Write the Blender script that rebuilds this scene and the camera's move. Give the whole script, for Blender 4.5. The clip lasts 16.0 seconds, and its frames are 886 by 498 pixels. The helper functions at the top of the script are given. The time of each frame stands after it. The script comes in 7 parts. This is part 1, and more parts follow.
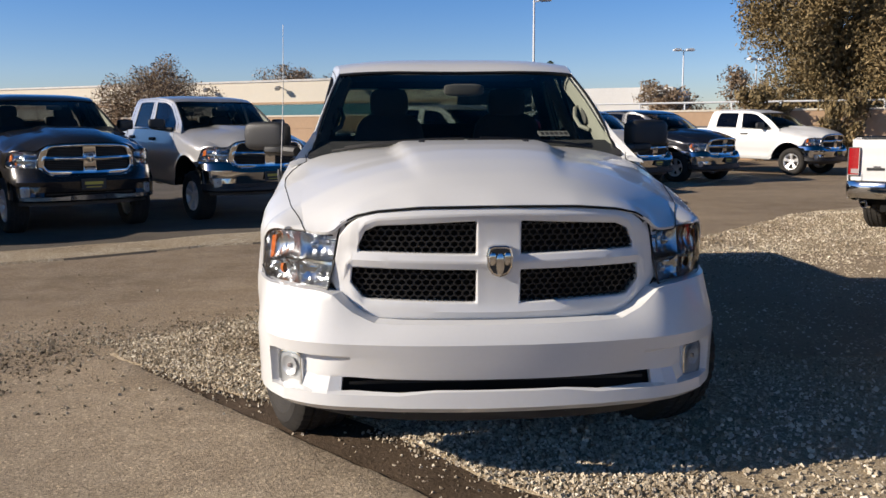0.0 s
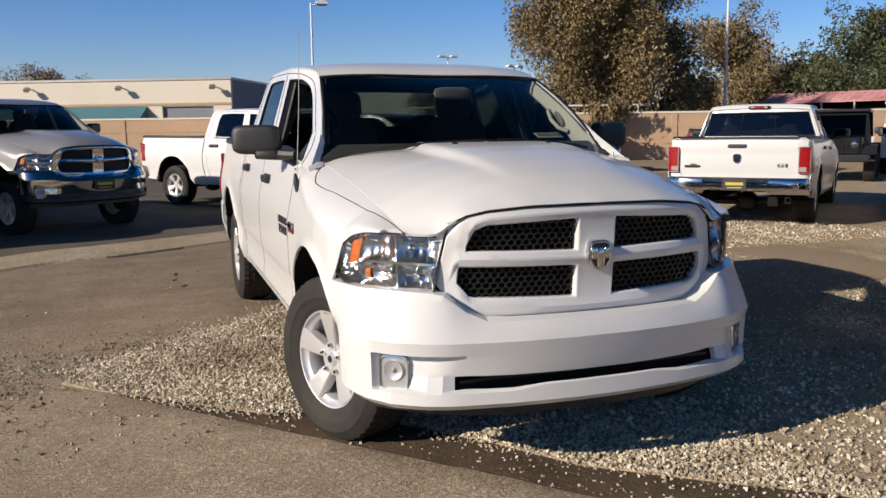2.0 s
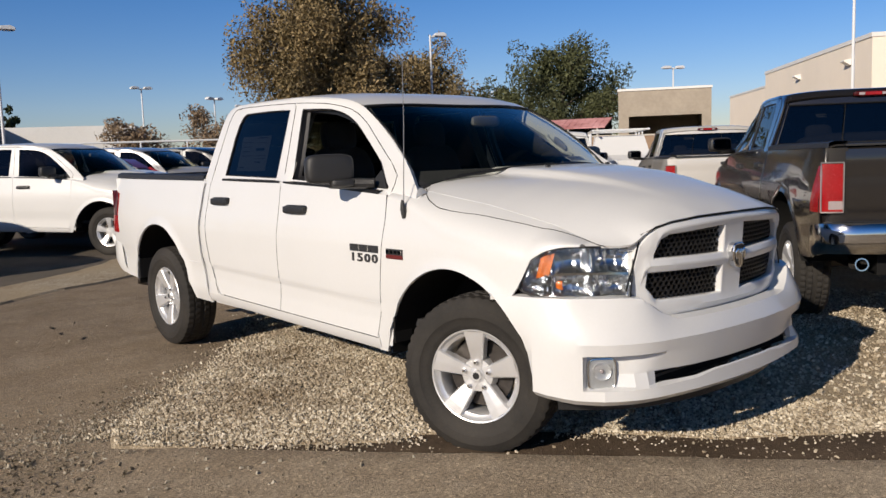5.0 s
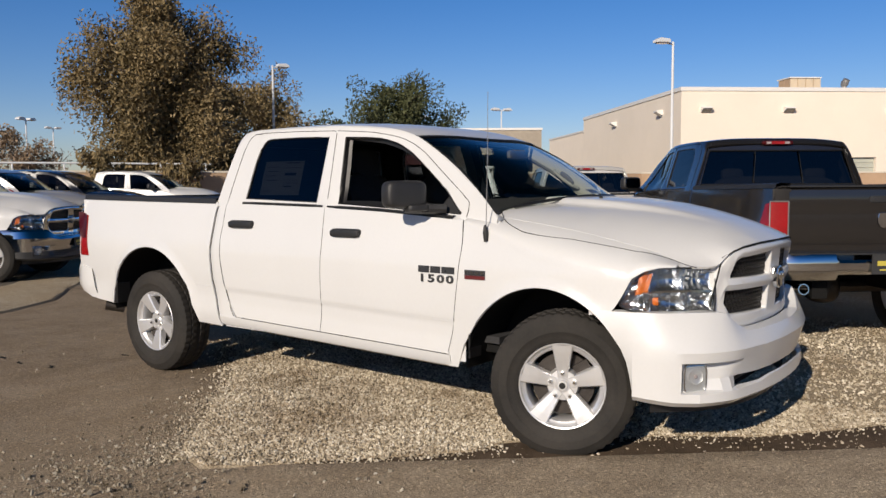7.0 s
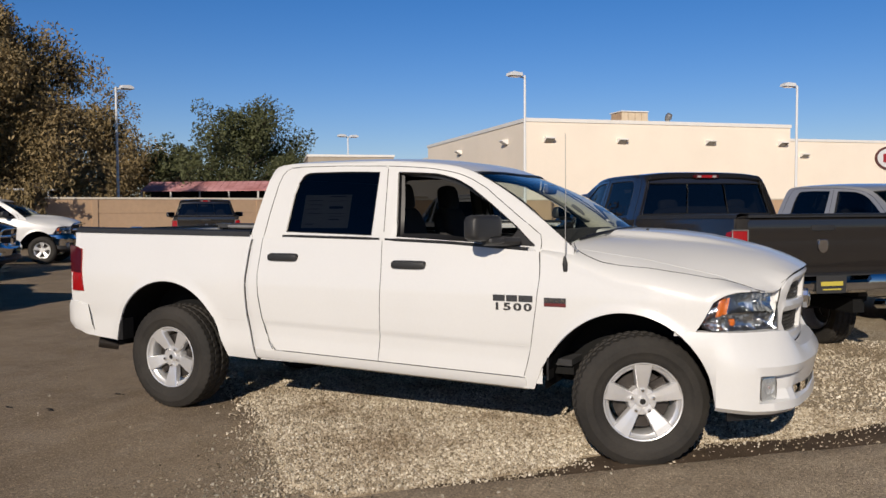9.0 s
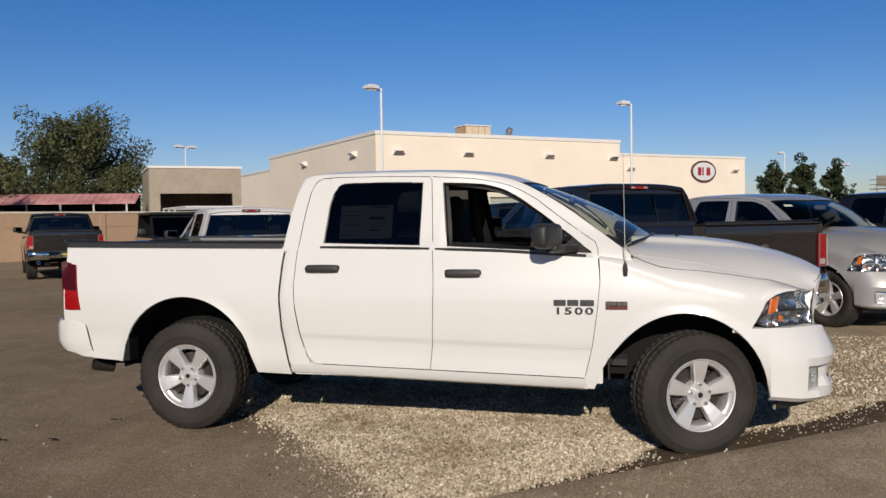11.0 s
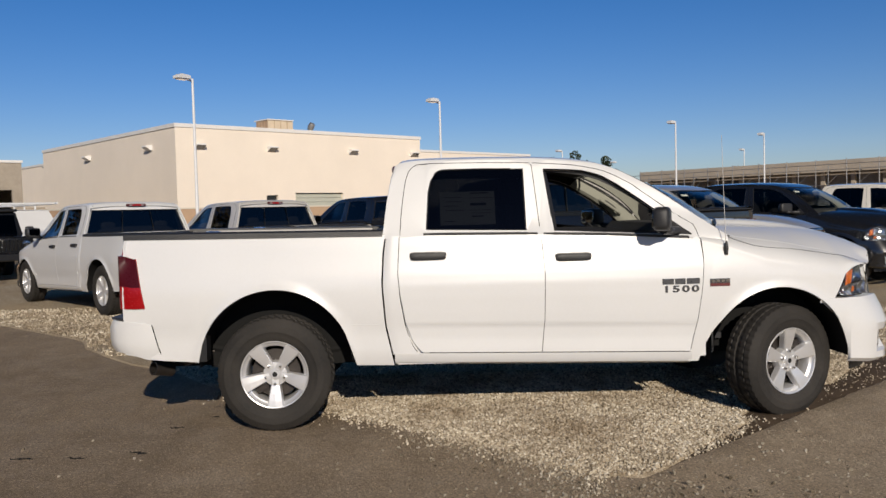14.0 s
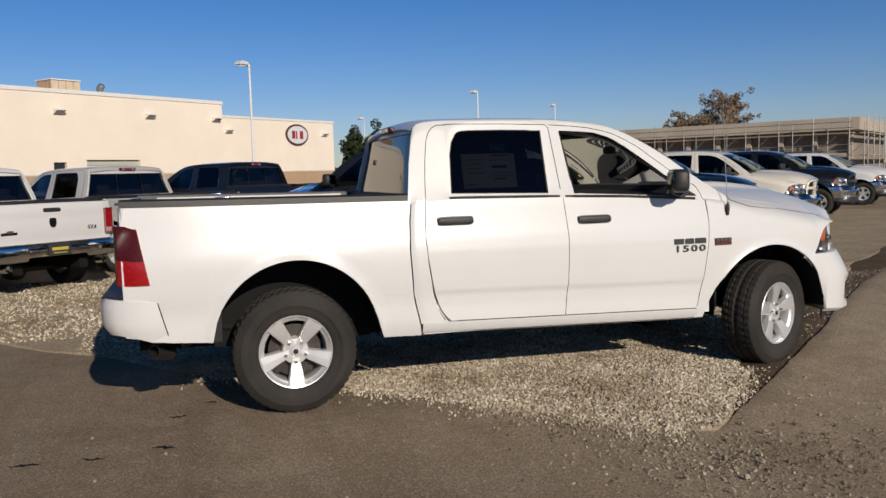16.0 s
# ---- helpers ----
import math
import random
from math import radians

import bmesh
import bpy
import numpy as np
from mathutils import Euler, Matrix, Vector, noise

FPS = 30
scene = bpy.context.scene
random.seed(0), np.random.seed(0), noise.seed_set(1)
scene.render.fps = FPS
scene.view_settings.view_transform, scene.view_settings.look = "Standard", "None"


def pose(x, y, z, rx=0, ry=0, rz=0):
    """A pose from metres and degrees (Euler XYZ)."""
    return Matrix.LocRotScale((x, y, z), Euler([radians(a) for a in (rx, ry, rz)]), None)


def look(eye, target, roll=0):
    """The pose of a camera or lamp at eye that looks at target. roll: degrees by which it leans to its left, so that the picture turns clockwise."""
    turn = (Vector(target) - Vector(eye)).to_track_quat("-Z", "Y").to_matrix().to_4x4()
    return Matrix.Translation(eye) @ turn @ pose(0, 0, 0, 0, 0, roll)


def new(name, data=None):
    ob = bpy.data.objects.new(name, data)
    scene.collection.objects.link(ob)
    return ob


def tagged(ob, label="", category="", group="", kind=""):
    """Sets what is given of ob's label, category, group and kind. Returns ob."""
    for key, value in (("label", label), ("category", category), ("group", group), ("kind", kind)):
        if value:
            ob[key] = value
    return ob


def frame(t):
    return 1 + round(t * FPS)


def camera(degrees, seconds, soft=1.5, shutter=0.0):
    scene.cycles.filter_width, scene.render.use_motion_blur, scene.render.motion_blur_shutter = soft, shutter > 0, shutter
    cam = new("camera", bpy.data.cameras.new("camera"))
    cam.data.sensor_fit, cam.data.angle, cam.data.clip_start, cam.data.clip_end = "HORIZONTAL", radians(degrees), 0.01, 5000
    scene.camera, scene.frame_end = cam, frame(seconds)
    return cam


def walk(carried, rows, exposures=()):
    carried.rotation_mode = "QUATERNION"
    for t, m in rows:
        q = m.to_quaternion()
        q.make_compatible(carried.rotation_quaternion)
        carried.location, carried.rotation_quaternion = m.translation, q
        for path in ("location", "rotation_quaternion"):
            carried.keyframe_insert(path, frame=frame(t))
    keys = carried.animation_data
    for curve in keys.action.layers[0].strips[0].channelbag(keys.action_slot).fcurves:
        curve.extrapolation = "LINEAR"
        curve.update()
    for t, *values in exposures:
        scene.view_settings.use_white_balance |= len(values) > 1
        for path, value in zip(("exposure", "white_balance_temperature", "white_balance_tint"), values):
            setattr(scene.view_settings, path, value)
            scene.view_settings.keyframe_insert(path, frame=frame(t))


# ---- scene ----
cam = camera(55.6, 16.0)
METRES, EYE, TILT, LEAN, TURN = 11.72, 1.42, 0.8, 0.0, -3.73
ROWS = [
    (0.0, 0.0, 0.0, 0.0, -0.06, -9.02, 0.35),
    (0.5, -0.0288, -0.0023, -0.0002, -3.9, -8.89, 0.49),
    (1.0, -0.0557, 0.0003, -0.0005, -7.69, -9.01, 0.87),
    (1.5, -0.0829, 0.0066, 0.0003, -11.93, -8.99, 0.97),
    (2.0, -0.1121, 0.0097, 0.0001, -16.28, -8.86, 0.42),
    (2.5, -0.1395, 0.0173, 0.0001, -19.41, -8.5, 0.03),
    (3.0, -0.1666, 0.0276, 0.0014, -22.76, -8.15, 0.56),
    (3.5, -0.1983, 0.0318, 0.0007, -26.98, -7.65, 0.85),
    (4.0, -0.2257, 0.043, 0.0007, -30.5, -7.39, 1.27),
    (6.5, -0.3597, 0.1185, -0.0001, -47.31, -5.75, 0.21),
    (7.0, -0.3851, 0.1338, -0.0007, -49.82, -4.88, -0.33),
    (7.5, -0.4108, 0.151, 0.0006, -52.35, -3.89, -0.6),
    (8.0, -0.4375, 0.1702, 0.0024, -55.75, -3.31, -0.64),
    (8.5, -0.4563, 0.1963, 0.002, -58.7, -2.99, -0.65),
    (9.0, -0.4748, 0.2223, 0.0032, -61.31, -3.08, -0.36),
    (11.5, -0.5432, 0.3623, 0.001, -75.84, -1.97, 0.19),
    (12.0, -0.5535, 0.3913, -0.0001, -78.59, -1.92, 0.39),
    (12.5, -0.561, 0.4225, -0.0002, -81.26, -2.15, 0.62),
    (13.0, -0.5629, 0.455, -0.0009, -83.33, -2.25, 0.48),
    (13.5, -0.5669, 0.4893, -0.0025, -85.7, -2.11, 0.12),
    (14.0, -0.5659, 0.5219, -0.0036, -88.25, -2.55, 0.69),
    (14.5, -0.5624, 0.5547, -0.004, -91.35, -3.04, 0.77),
    (15.0, -0.5605, 0.5891, -0.0037, -95.32, -3.76, 0.51),
    (15.5, -0.5483, 0.6215, -0.0048, -99.04, -4.51, 0.75),
    (16.0, -0.5356, 0.6537, -0.0049, -102.59, -4.9, 0.87),
]
walk(cam, [(t, pose(-0.418, -3.955, EYE, TILT, LEAN, TURN) @ pose(METRES * x, METRES * y, METRES * z, 90 + pitch, roll, yaw)) for t, x, y, z, yaw, pitch, roll in ROWS],
     exposures=[(0.0, 0.66, 6900, 12), (3.0, 0.42, 7000, 12), (7.0, 0.14, 6950, 12), (11.5, -0.02, 6900, 11), (16.0, -0.06, 6850, 11)])

# ---- world, sun, exposure ----
SUN_FROM = Vector((-2.2, -0.40, 1.0)).normalized()
world = bpy.data.worlds.new("daylight")
scene.world = world
world.use_nodes = True
wn = world.node_tree
sky = wn.nodes.new("ShaderNodeTexSky")
sky.sky_type = "NISHITA"
sky.sun_disc = False
sky.sun_elevation = math.asin(SUN_FROM.z)
sky.sun_rotation = math.atan2(SUN_FROM.x, SUN_FROM.y)
sky.air_density, sky.dust_density, sky.ozone_density = 1.0, 0.15, 3.2
hsv = wn.nodes.new("ShaderNodeHueSaturation")
hsv.inputs["Saturation"].default_value = 1.38
wn.links.new(sky.outputs[0], hsv.inputs["Color"])
cast = wn.nodes.new("ShaderNodeMix")
cast.data_type, cast.blend_type = "RGBA", "MULTIPLY"
cast.inputs[0].default_value = 1.0
cast.inputs[7].default_value = (0.86, 0.81, 1.0, 1)
wn.links.new(hsv.outputs[0], cast.inputs[6])
up_ = wn.nodes.new("ShaderNodeTexCoord")          # the unseen upper sky is darkened towards the zenith to weaken the fill light
high = wn.nodes.new("ShaderNodeSeparateXYZ")
wn.links.new(up_.outputs["Generated"], high.inputs[0])
deep_ = wn.nodes.new("ShaderNodeMapRange")
deep_.interpolation_type = "SMOOTHSTEP"
deep_.inputs["From Min"].default_value, deep_.inputs["From Max"].default_value = 0.29, 0.70
wn.links.new(high.outputs[2], deep_.inputs["Value"])
low_ = wn.nodes.new("ShaderNodeMapRange")
low_.interpolation_type = "SMOOTHSTEP"
low_.inputs["From Min"].default_value, low_.inputs["From Max"].default_value = 0.0, 0.30
wn.links.new(high.outputs[2], low_.inputs["Value"])
dry = wn.nodes.new("ShaderNodeMix")
dry.data_type = "RGBA"
dry.inputs[6].default_value, dry.inputs[7].default_value = (0.88, 0.98, 1.11, 1), (0.98, 1.0, 1.07, 1)
wn.links.new(low_.outputs[0], dry.inputs[0])
clear = wn.nodes.new("ShaderNodeMix")
clear.data_type, clear.blend_type = "RGBA", "MULTIPLY"
clear.inputs[0].default_value = 1.0
wn.links.new(cast.outputs[2], clear.inputs[6])
wn.links.new(dry.outputs[2], clear.inputs[7])
tone = wn.nodes.new("ShaderNodeMix")
tone.data_type = "RGBA"
tone.inputs[6].default_value, tone.inputs[7].default_value = (1, 1, 1, 1), (0.38, 0.31, 0.24, 1)
wn.links.new(deep_.outputs[0], tone.inputs[0])
zen = wn.nodes.new("ShaderNodeMix")
zen.data_type, zen.blend_type = "RGBA", "MULTIPLY"
zen.inputs[0].default_value = 1.0
wn.links.new(clear.outputs[2], zen.inputs[6])
wn.links.new(tone.outputs[2], zen.inputs[7])
wn.links.new(zen.outputs[2], wn.nodes["Background"].inputs[0])
wn.nodes["Background"].inputs[1].default_value = 0.078
sun = new("sun", bpy.data.lights.new("sun", "SUN"))
sun.data.energy, sun.data.angle, sun.data.color = 4.0, radians(0.55), (1.0, 0.925, 0.815)
sun.matrix_world = look(SUN_FROM * 60, (0, 0, 0))


# ---- materials ----
def _ramp(nt, fac, stops):
    r = nt.nodes.new("ShaderNodeValToRGB")
    el = r.color_ramp.elements
    while len(el) < len(stops):
        el.new(0.5)
    for e, (p, c) in zip(el, stops):
        e.position, e.color = p, (*c, 1)
    nt.links.new(fac, r.inputs[0])
    return r.outputs[0]


def _mix(nt, fac, a, b, blend="MIX"):
    m = nt.nodes.new("ShaderNodeMix")
    m.data_type, m.blend_type = "RGBA", blend
    for sock, v in ((m.inputs[0], fac), (m.inputs[6], a), (m.inputs[7], b)):
        if isinstance(v, (int, float)):
            sock.default_value = v
        elif isinstance(v, tuple):
            sock.default_value = (*v, 1)
        else:
            nt.links.new(v, sock)
    return m.outputs[2]


def _noise(nt, vec, scale, detail=4.0, rough=0.6):
    n = nt.nodes.new("ShaderNodeTexNoise")
    n.inputs["Scale"].default_value, n.inputs["Detail"].default_value = scale, detail
    n.inputs["Roughness"].default_value = rough
    nt.links.new(vec, n.inputs["Vector"])
    return n.outputs["Fac"]


def _where(nt, world_space):
    if world_space:
        return nt.nodes.new("ShaderNodeNewGeometry").outputs["Position"]
    return nt.nodes.new("ShaderNodeTexCoord").outputs["Object"]


def mat(name, base, rough=0.5, metal=0.0, coat=0.0, var=0.12, scales=(2.0, 40.0), bump=0.0, bump_scale=120.0,
        rough_var=0.1, world_space=False, spec=0.5, tint=None):
    m = bpy.data.materials.new(name)
    m.use_nodes = True
    nt = m.node_tree
    b = nt.nodes["Principled BSDF"]
    vec = _where(nt, world_space)
    lo = tuple(max(0.0, c * (1 - var)) for c in base)
    hi = tuple(min(1.0, c * (1 + var)) for c in (tint or base))
    big = _noise(nt, vec, scales[0])
    fine = _noise(nt, vec, scales[1])
    col = _ramp(nt, big, ((0.3, lo), (0.7, hi)))
    col = _mix(nt, 0.35, col, _ramp(nt, fine, ((0.3, lo), (0.7, hi))))
    nt.links.new(col, b.inputs["Base Color"])
    b.inputs["Metallic"].default_value = metal
    b.inputs["Specular IOR Level"].default_value = spec
    b.inputs["Coat Weight"].default_value = coat
    b.inputs["Coat Roughness"].default_value = 0.04
    r = nt.nodes.new("ShaderNodeMapRange")
    r.inputs["To Min"].default_value, r.inputs["To Max"].default_value = max(0.02, rough - rough_var), min(1, rough + rough_var)
    nt.links.new(fine, r.inputs["Value"])
    nt.links.new(r.outputs[0], b.inputs["Roughness"])
    if bump:
        bm_ = nt.nodes.new("ShaderNodeBump")
        bm_.inputs["Strength"].default_value, bm_.inputs["Distance"].default_value = bump, 0.01
        nt.links.new(_noise(nt, vec, bump_scale), bm_.inputs["Height"])
        nt.links.new(bm_.outputs[0], b.inputs["Normal"])
    return m


def glass(name, tint, ior=1.5, rough=0.0):
    m = bpy.data.materials.new(name)
    m.use_nodes = True
    nt = m.node_tree
    nt.nodes.clear()
    out = nt.nodes.new("ShaderNodeOutputMaterial")
    tr = nt.nodes.new("ShaderNodeBsdfTransparent")
    gl = nt.nodes.new("ShaderNodeBsdfGlossy")
    fr = nt.nodes.new("ShaderNodeFresnel")
    mx = nt.nodes.new("ShaderNodeMixShader")
    tr.inputs[0].default_value = (*tint, 1)
    gl.inputs["Roughness"].default_value = rough
    fr.inputs[0].default_value = ior
    nt.links.new(fr.outputs[0], mx.inputs[0])
    nt.links.new(tr.outputs[0], mx.inputs[1])
    nt.links.new(gl.outputs[0], mx.inputs[2])
    nt.links.new(mx.outputs[0], out.inputs[0])
    return m


def leaf_mat(name, dark, light):
    m = bpy.data.materials.new(name)
    m.use_nodes = True
    nt = m.node_tree
    b = nt.nodes["Principled BSDF"]
    g = nt.nodes.new("ShaderNodeNewGeometry")
    col = _ramp(nt, g.outputs["Random Per Island"], ((0.0, dark), (0.55, tuple((a + c) / 2 for a, c in zip(dark, light))), (1.0, light)))
    patch = _noise(nt, g.outputs["Position"], 0.5, 3)
    col = _mix(nt, _ramp(nt, patch, ((0.4, (0, 0, 0)), (0.65, (0.6, 0.6, 0.6)))), col, light)
    nt.links.new(col, b.inputs["Base Color"])
    b.inputs["Roughness"].default_value = 0.6
    b.inputs["Specular IOR Level"].default_value = 0.25
    b.inputs["Subsurface Weight"].default_value = 0.0
    return m


def paint(name, base, metal=0.0, rough=0.32, coat=1.0):
    return mat(name, base, rough, metal, coat=coat, var=0.03, scales=(1.2, 60.0), rough_var=0.04)


M_WHITE = paint("white_paint", (0.655, 0.655, 0.65), coat=0.5)
M_PEARL = paint("pearl_silver_paint", (0.60, 0.575, 0.535), 0.15, 0.35)
M_CREAM = paint("cream_white_paint", (0.74, 0.70, 0.62))
M_SILVER = paint("silver_paint", (0.42, 0.42, 0.43), 0.35, 0.35)
M_GREY = paint("granite_grey_paint", (0.020, 0.018, 0.0175), 0.2, 0.22)
M_BROWN = paint("brown_grey_paint", (0.040, 0.031, 0.027), 0.3, 0.3)
M_NAVY = paint("dark_blue_paint", (0.007, 0.009, 0.017), 0.15, 0.25)
M_BLACK = paint("black_paint", (0.010, 0.010, 0.011), 0.0, 0.25)
M_RED = paint("red_paint", (0.30, 0.015, 0.018), 0.0, 0.3)
M_PLASTIC = mat("black_plastic", (0.022, 0.022, 0.023), 0.48, var=0.15, scales=(6, 300), bump=0.15, bump_scale=900)
M_TRIM = mat("satin_black_trim", (0.012, 0.012, 0.013), 0.4, var=0.1)
M_DARK = mat("dark_void", (0.008, 0.008, 0.008), 0.8, var=0.1, spec=0.2)
M_RUBBER = mat("tyre_rubber", (0.0165, 0.0158, 0.0150), 0.78, var=0.25, scales=(3, 60), bump=0.3, bump_scale=160, tint=(0.034, 0.030, 0.026), spec=0.35)
M_REFLECT = mat("silvered_reflector", (0.47, 0.49, 0.52), 0.22, 1.0, var=0.06, scales=(30, 130), rough_var=0.05)
M_CHROME = mat("chrome", (0.64, 0.64, 0.64), 0.09, 1.0, var=0.02, rough_var=0.05)
M_MIRROR = mat("door_mirror_glass", (0.16, 0.17, 0.18), 0.06, 1.0, var=0.02, rough_var=0.02)
M_ALLOY = mat("cast_alloy", (0.74, 0.74, 0.745), 0.36, 0.62, coat=0.3, var=0.04, rough_var=0.06)
M_STEEL = mat("rusty_brake_steel", (0.065, 0.057, 0.052), 0.5, 0.8, var=0.3, scales=(8, 60))
M_GLASS = glass("window_glass", (0.86, 0.92, 0.89))
M_TINT = glass("tinted_glass", (0.085, 0.09, 0.095))
M_BACKGLASS = glass("smoked_glass", (0.11, 0.12, 0.13), 1.55)
M_REARGLASS = glass("lightly_smoked_glass", (0.32, 0.36, 0.34), 1.75)
M_LENS = glass("lamp_lens", (0.90, 0.92, 0.93), 1.52)
M_FOGLENS = glass("fog_lamp_lens", (0.72, 0.75, 0.78), 1.55)
M_AMBER = mat("amber_reflector", (0.58, 0.13, 0.012), 0.22, coat=0.8, var=0.3, scales=(30, 120), bump=0.5, bump_scale=90)
M_REDLENS = mat("red_tail_lens", (0.30, 0.006, 0.008), 0.25, coat=0.2, var=0.25, scales=(8, 90))
M_REDDARK = mat("dark_red_tail_lens", (0.055, 0.002, 0.003), 0.3, coat=0.1, spec=0.25, var=0.2, scales=(8, 90))
M_CLEARLENS = mat("clear_reverse_lens", (0.36, 0.30, 0.30), 0.15, coat=1.0, var=0.1)
M_SEAT = mat("dark_cloth_seat", (0.030, 0.030, 0.032), 0.85, var=0.2, scales=(12, 500), bump=0.3, bump_scale=700)
M_CABIN = mat("grey_cabin_trim", (0.085, 0.084, 0.078), 0.7, var=0.1)
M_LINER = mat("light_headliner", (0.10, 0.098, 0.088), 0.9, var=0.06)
M_PILLAR = mat("pale_pillar_trim", (0.27, 0.275, 0.235), 0.7, var=0.06)
M_PAPER = mat("paper", (0.75, 0.75, 0.72), 0.8, var=0.04)
M_TAG = mat("grey_tag_card", (0.20, 0.20, 0.20), 0.7, var=0.2, scales=(30, 200))
M_INK = mat("dark_print", (0.03, 0.03, 0.03), 0.6)
M_YELLOW = mat("yellow_print", (0.52, 0.43, 0.07), 0.5, var=0.05)
M_STUCCO = mat("cream_stucco", (0.83, 0.74, 0.63), 0.9, var=0.05, scales=(0.35, 14), bump=0.25, bump_scale=40, world_space=True)
M_STUCCO2 = mat("pale_stucco", (0.66, 0.60, 0.50), 0.9, var=0.07, scales=(0.3, 9), bump=0.2, bump_scale=30, world_space=True)
M_COPING = mat("white_metal_coping", (0.75, 0.73, 0.70), 0.5, var=0.06, world_space=True)
M_CONCRETE = mat("raw_concrete_block", (0.36, 0.31, 0.25), 0.9, var=0.22, scales=(0.5, 5), bump=0.4, bump_scale=18, world_space=True)
M_WALL = mat("tan_block_wall", (0.44, 0.30, 0.195), 0.92, var=0.16, scales=(0.22, 6), bump=0.3, bump_scale=22, world_space=True)
M_GREYBLOCK = mat("grey_painted_wall", (0.20, 0.215, 0.24), 0.85, var=0.06, world_space=True)
M_TEAL = mat("teal_awning_metal", (0.055, 0.17, 0.21), 0.55, var=0.15, world_space=True)
M_PINK = mat("faded_red_roof", (0.48, 0.17, 0.17), 0.75, var=0.28, scales=(0.6, 4), world_space=True, tint=(0.56, 0.30, 0.31))
M_POLE = mat("white_painted_steel", (0.72, 0.73, 0.74), 0.45, 0.1, var=0.06)
M_GALV = mat("galvanised_steel", (0.35, 0.34, 0.33), 0.5, 0.7, var=0.2)
M_WOOD = mat("weathered_plank", (0.30, 0.24, 0.18), 0.85, var=0.25, scales=(1.2, 18))
M_BARK = mat("bark", (0.085, 0.065, 0.05), 0.95, var=0.35, scales=(2, 22), bump=0.8, bump_scale=26)
M_LEAF_OLIVE = leaf_mat("olive_autumn_leaves", (0.068, 0.055, 0.027), (0.29, 0.212, 0.105))
M_LEAF_GREEN = leaf_mat("dark_green_leaves", (0.026, 0.034, 0.016), (0.105, 0.115, 0.052))
M_LEAF_BARE = leaf_mat("dry_brown_leaves", (0.14, 0.098, 0.062), (0.33, 0.24, 0.16))
M_NEEDLE = leaf_mat("conifer_needles", (0.012, 0.022, 0.010), (0.045, 0.060, 0.024))


def ground_mats():
    # dusty worn asphalt
    a = bpy.data.materials.new("dusty_asphalt")
    a.use_nodes = True
    nt = a.node_tree
    b = nt.nodes["Principled BSDF"]
    pos = nt.nodes.new("ShaderNodeNewGeometry").outputs["Position"]
    big = _noise(nt, pos, 0.35, 5, 0.65)
    mid = _noise(nt, pos, 2.2, 5, 0.7)
    fine = _noise(nt, pos, 150, 3, 0.7)
    col = _ramp(nt, big, ((0.32, (0.222, 0.168, 0.117)), (0.5, (0.288, 0.220, 0.154)), (0.7, (0.358, 0.277, 0.197))))
    col = _mix(nt, _ramp(nt, mid, ((0.42, (0, 0, 0)), (0.72, (0.75, 0.75, 0.75)))), col, (0.385, 0.310, 0.235))
    far = nt.nodes.new("ShaderNodeVectorMath")
    far.operation = "DISTANCE"
    far.inputs[1].default_value = (-1.2, -3.2, 0)
    nt.links.new(pos, far.inputs[0])
    rim = nt.nodes.new("ShaderNodeMapRange")
    rim.inputs["From Min"].default_value, rim.inputs["From Max"].default_value = 1.9, 6.2
    rim.inputs["To Min"].default_value, rim.inputs["To Max"].default_value = 1.0, 0.0
    nt.links.new(far.outputs["Value"], rim.inputs["Value"])
    dusty = _mix(nt, 1.0, rim.outputs[0], _ramp(nt, mid, ((0.25, (0.25, 0.25, 0.25)), (0.6, (0.9, 0.9, 0.9)))), "MULTIPLY")
    col = _mix(nt, dusty, col, (0.49, 0.395, 0.290))
    mp = nt.nodes.new("ShaderNodeMapping")
    mp.inputs["Rotation"].default_value = (0, 0, radians(-52))
    mp.inputs["Scale"].default_value = (0.16, 2.6, 1.0)
    nt.links.new(pos, mp.inputs["Vector"])
    streak = _noise(nt, mp.outputs[0], 1.0, 4, 0.65)
    col = _mix(nt, 0.30, col, _ramp(nt, streak, ((0.36, (0.66, 0.65, 0.64)), (0.52, (1, 1, 1)))), "MULTIPLY")
    spots = _noise(nt, pos, 9.0, 4, 0.7)
    col = _mix(nt, _ramp(nt, spots, ((0.60, (0, 0, 0)), (0.72, (0.6, 0.6, 0.6)))), col, (0.37, 0.31, 0.24))
    grit = _noise(nt, pos, 80, 4, 0.75)
    col = _mix(nt, 0.7, col, _ramp(nt, grit, ((0.33, (0.42, 0.41, 0.40)), (0.5, (0.98, 0.98, 0.98)), (0.64, (1.35, 1.32, 1.27)))), "MULTIPLY")
    chip = nt.nodes.new("ShaderNodeTexVoronoi")
    chip.inputs["Scale"].default_value = 105
    nt.links.new(pos, chip.inputs["Vector"])
    bits = nt.nodes.new("ShaderNodeSeparateColor")
    nt.links.new(chip.outputs["Color"], bits.inputs[0])
    col = _mix(nt, 0.8, col, _ramp(nt, bits.outputs[0], ((0.0, (0.62, 0.62, 0.62)), (0.35, (1.0, 1.01, 1.0)), (0.85, (1.12, 1.13, 1.11)), (0.97, (1.75, 1.74, 1.68)))), "MULTIPLY")
    col = _mix(nt, 0.55, col, _ramp(nt, fine, ((0.3, (0.35, 0.35, 0.35)), (0.55, (0.95, 0.95, 0.95)), (0.75, (1, 1, 1)))), "MULTIPLY")
    nt.links.new(col, b.inputs["Base Color"])
    b.inputs["Roughness"].default_value = 0.92
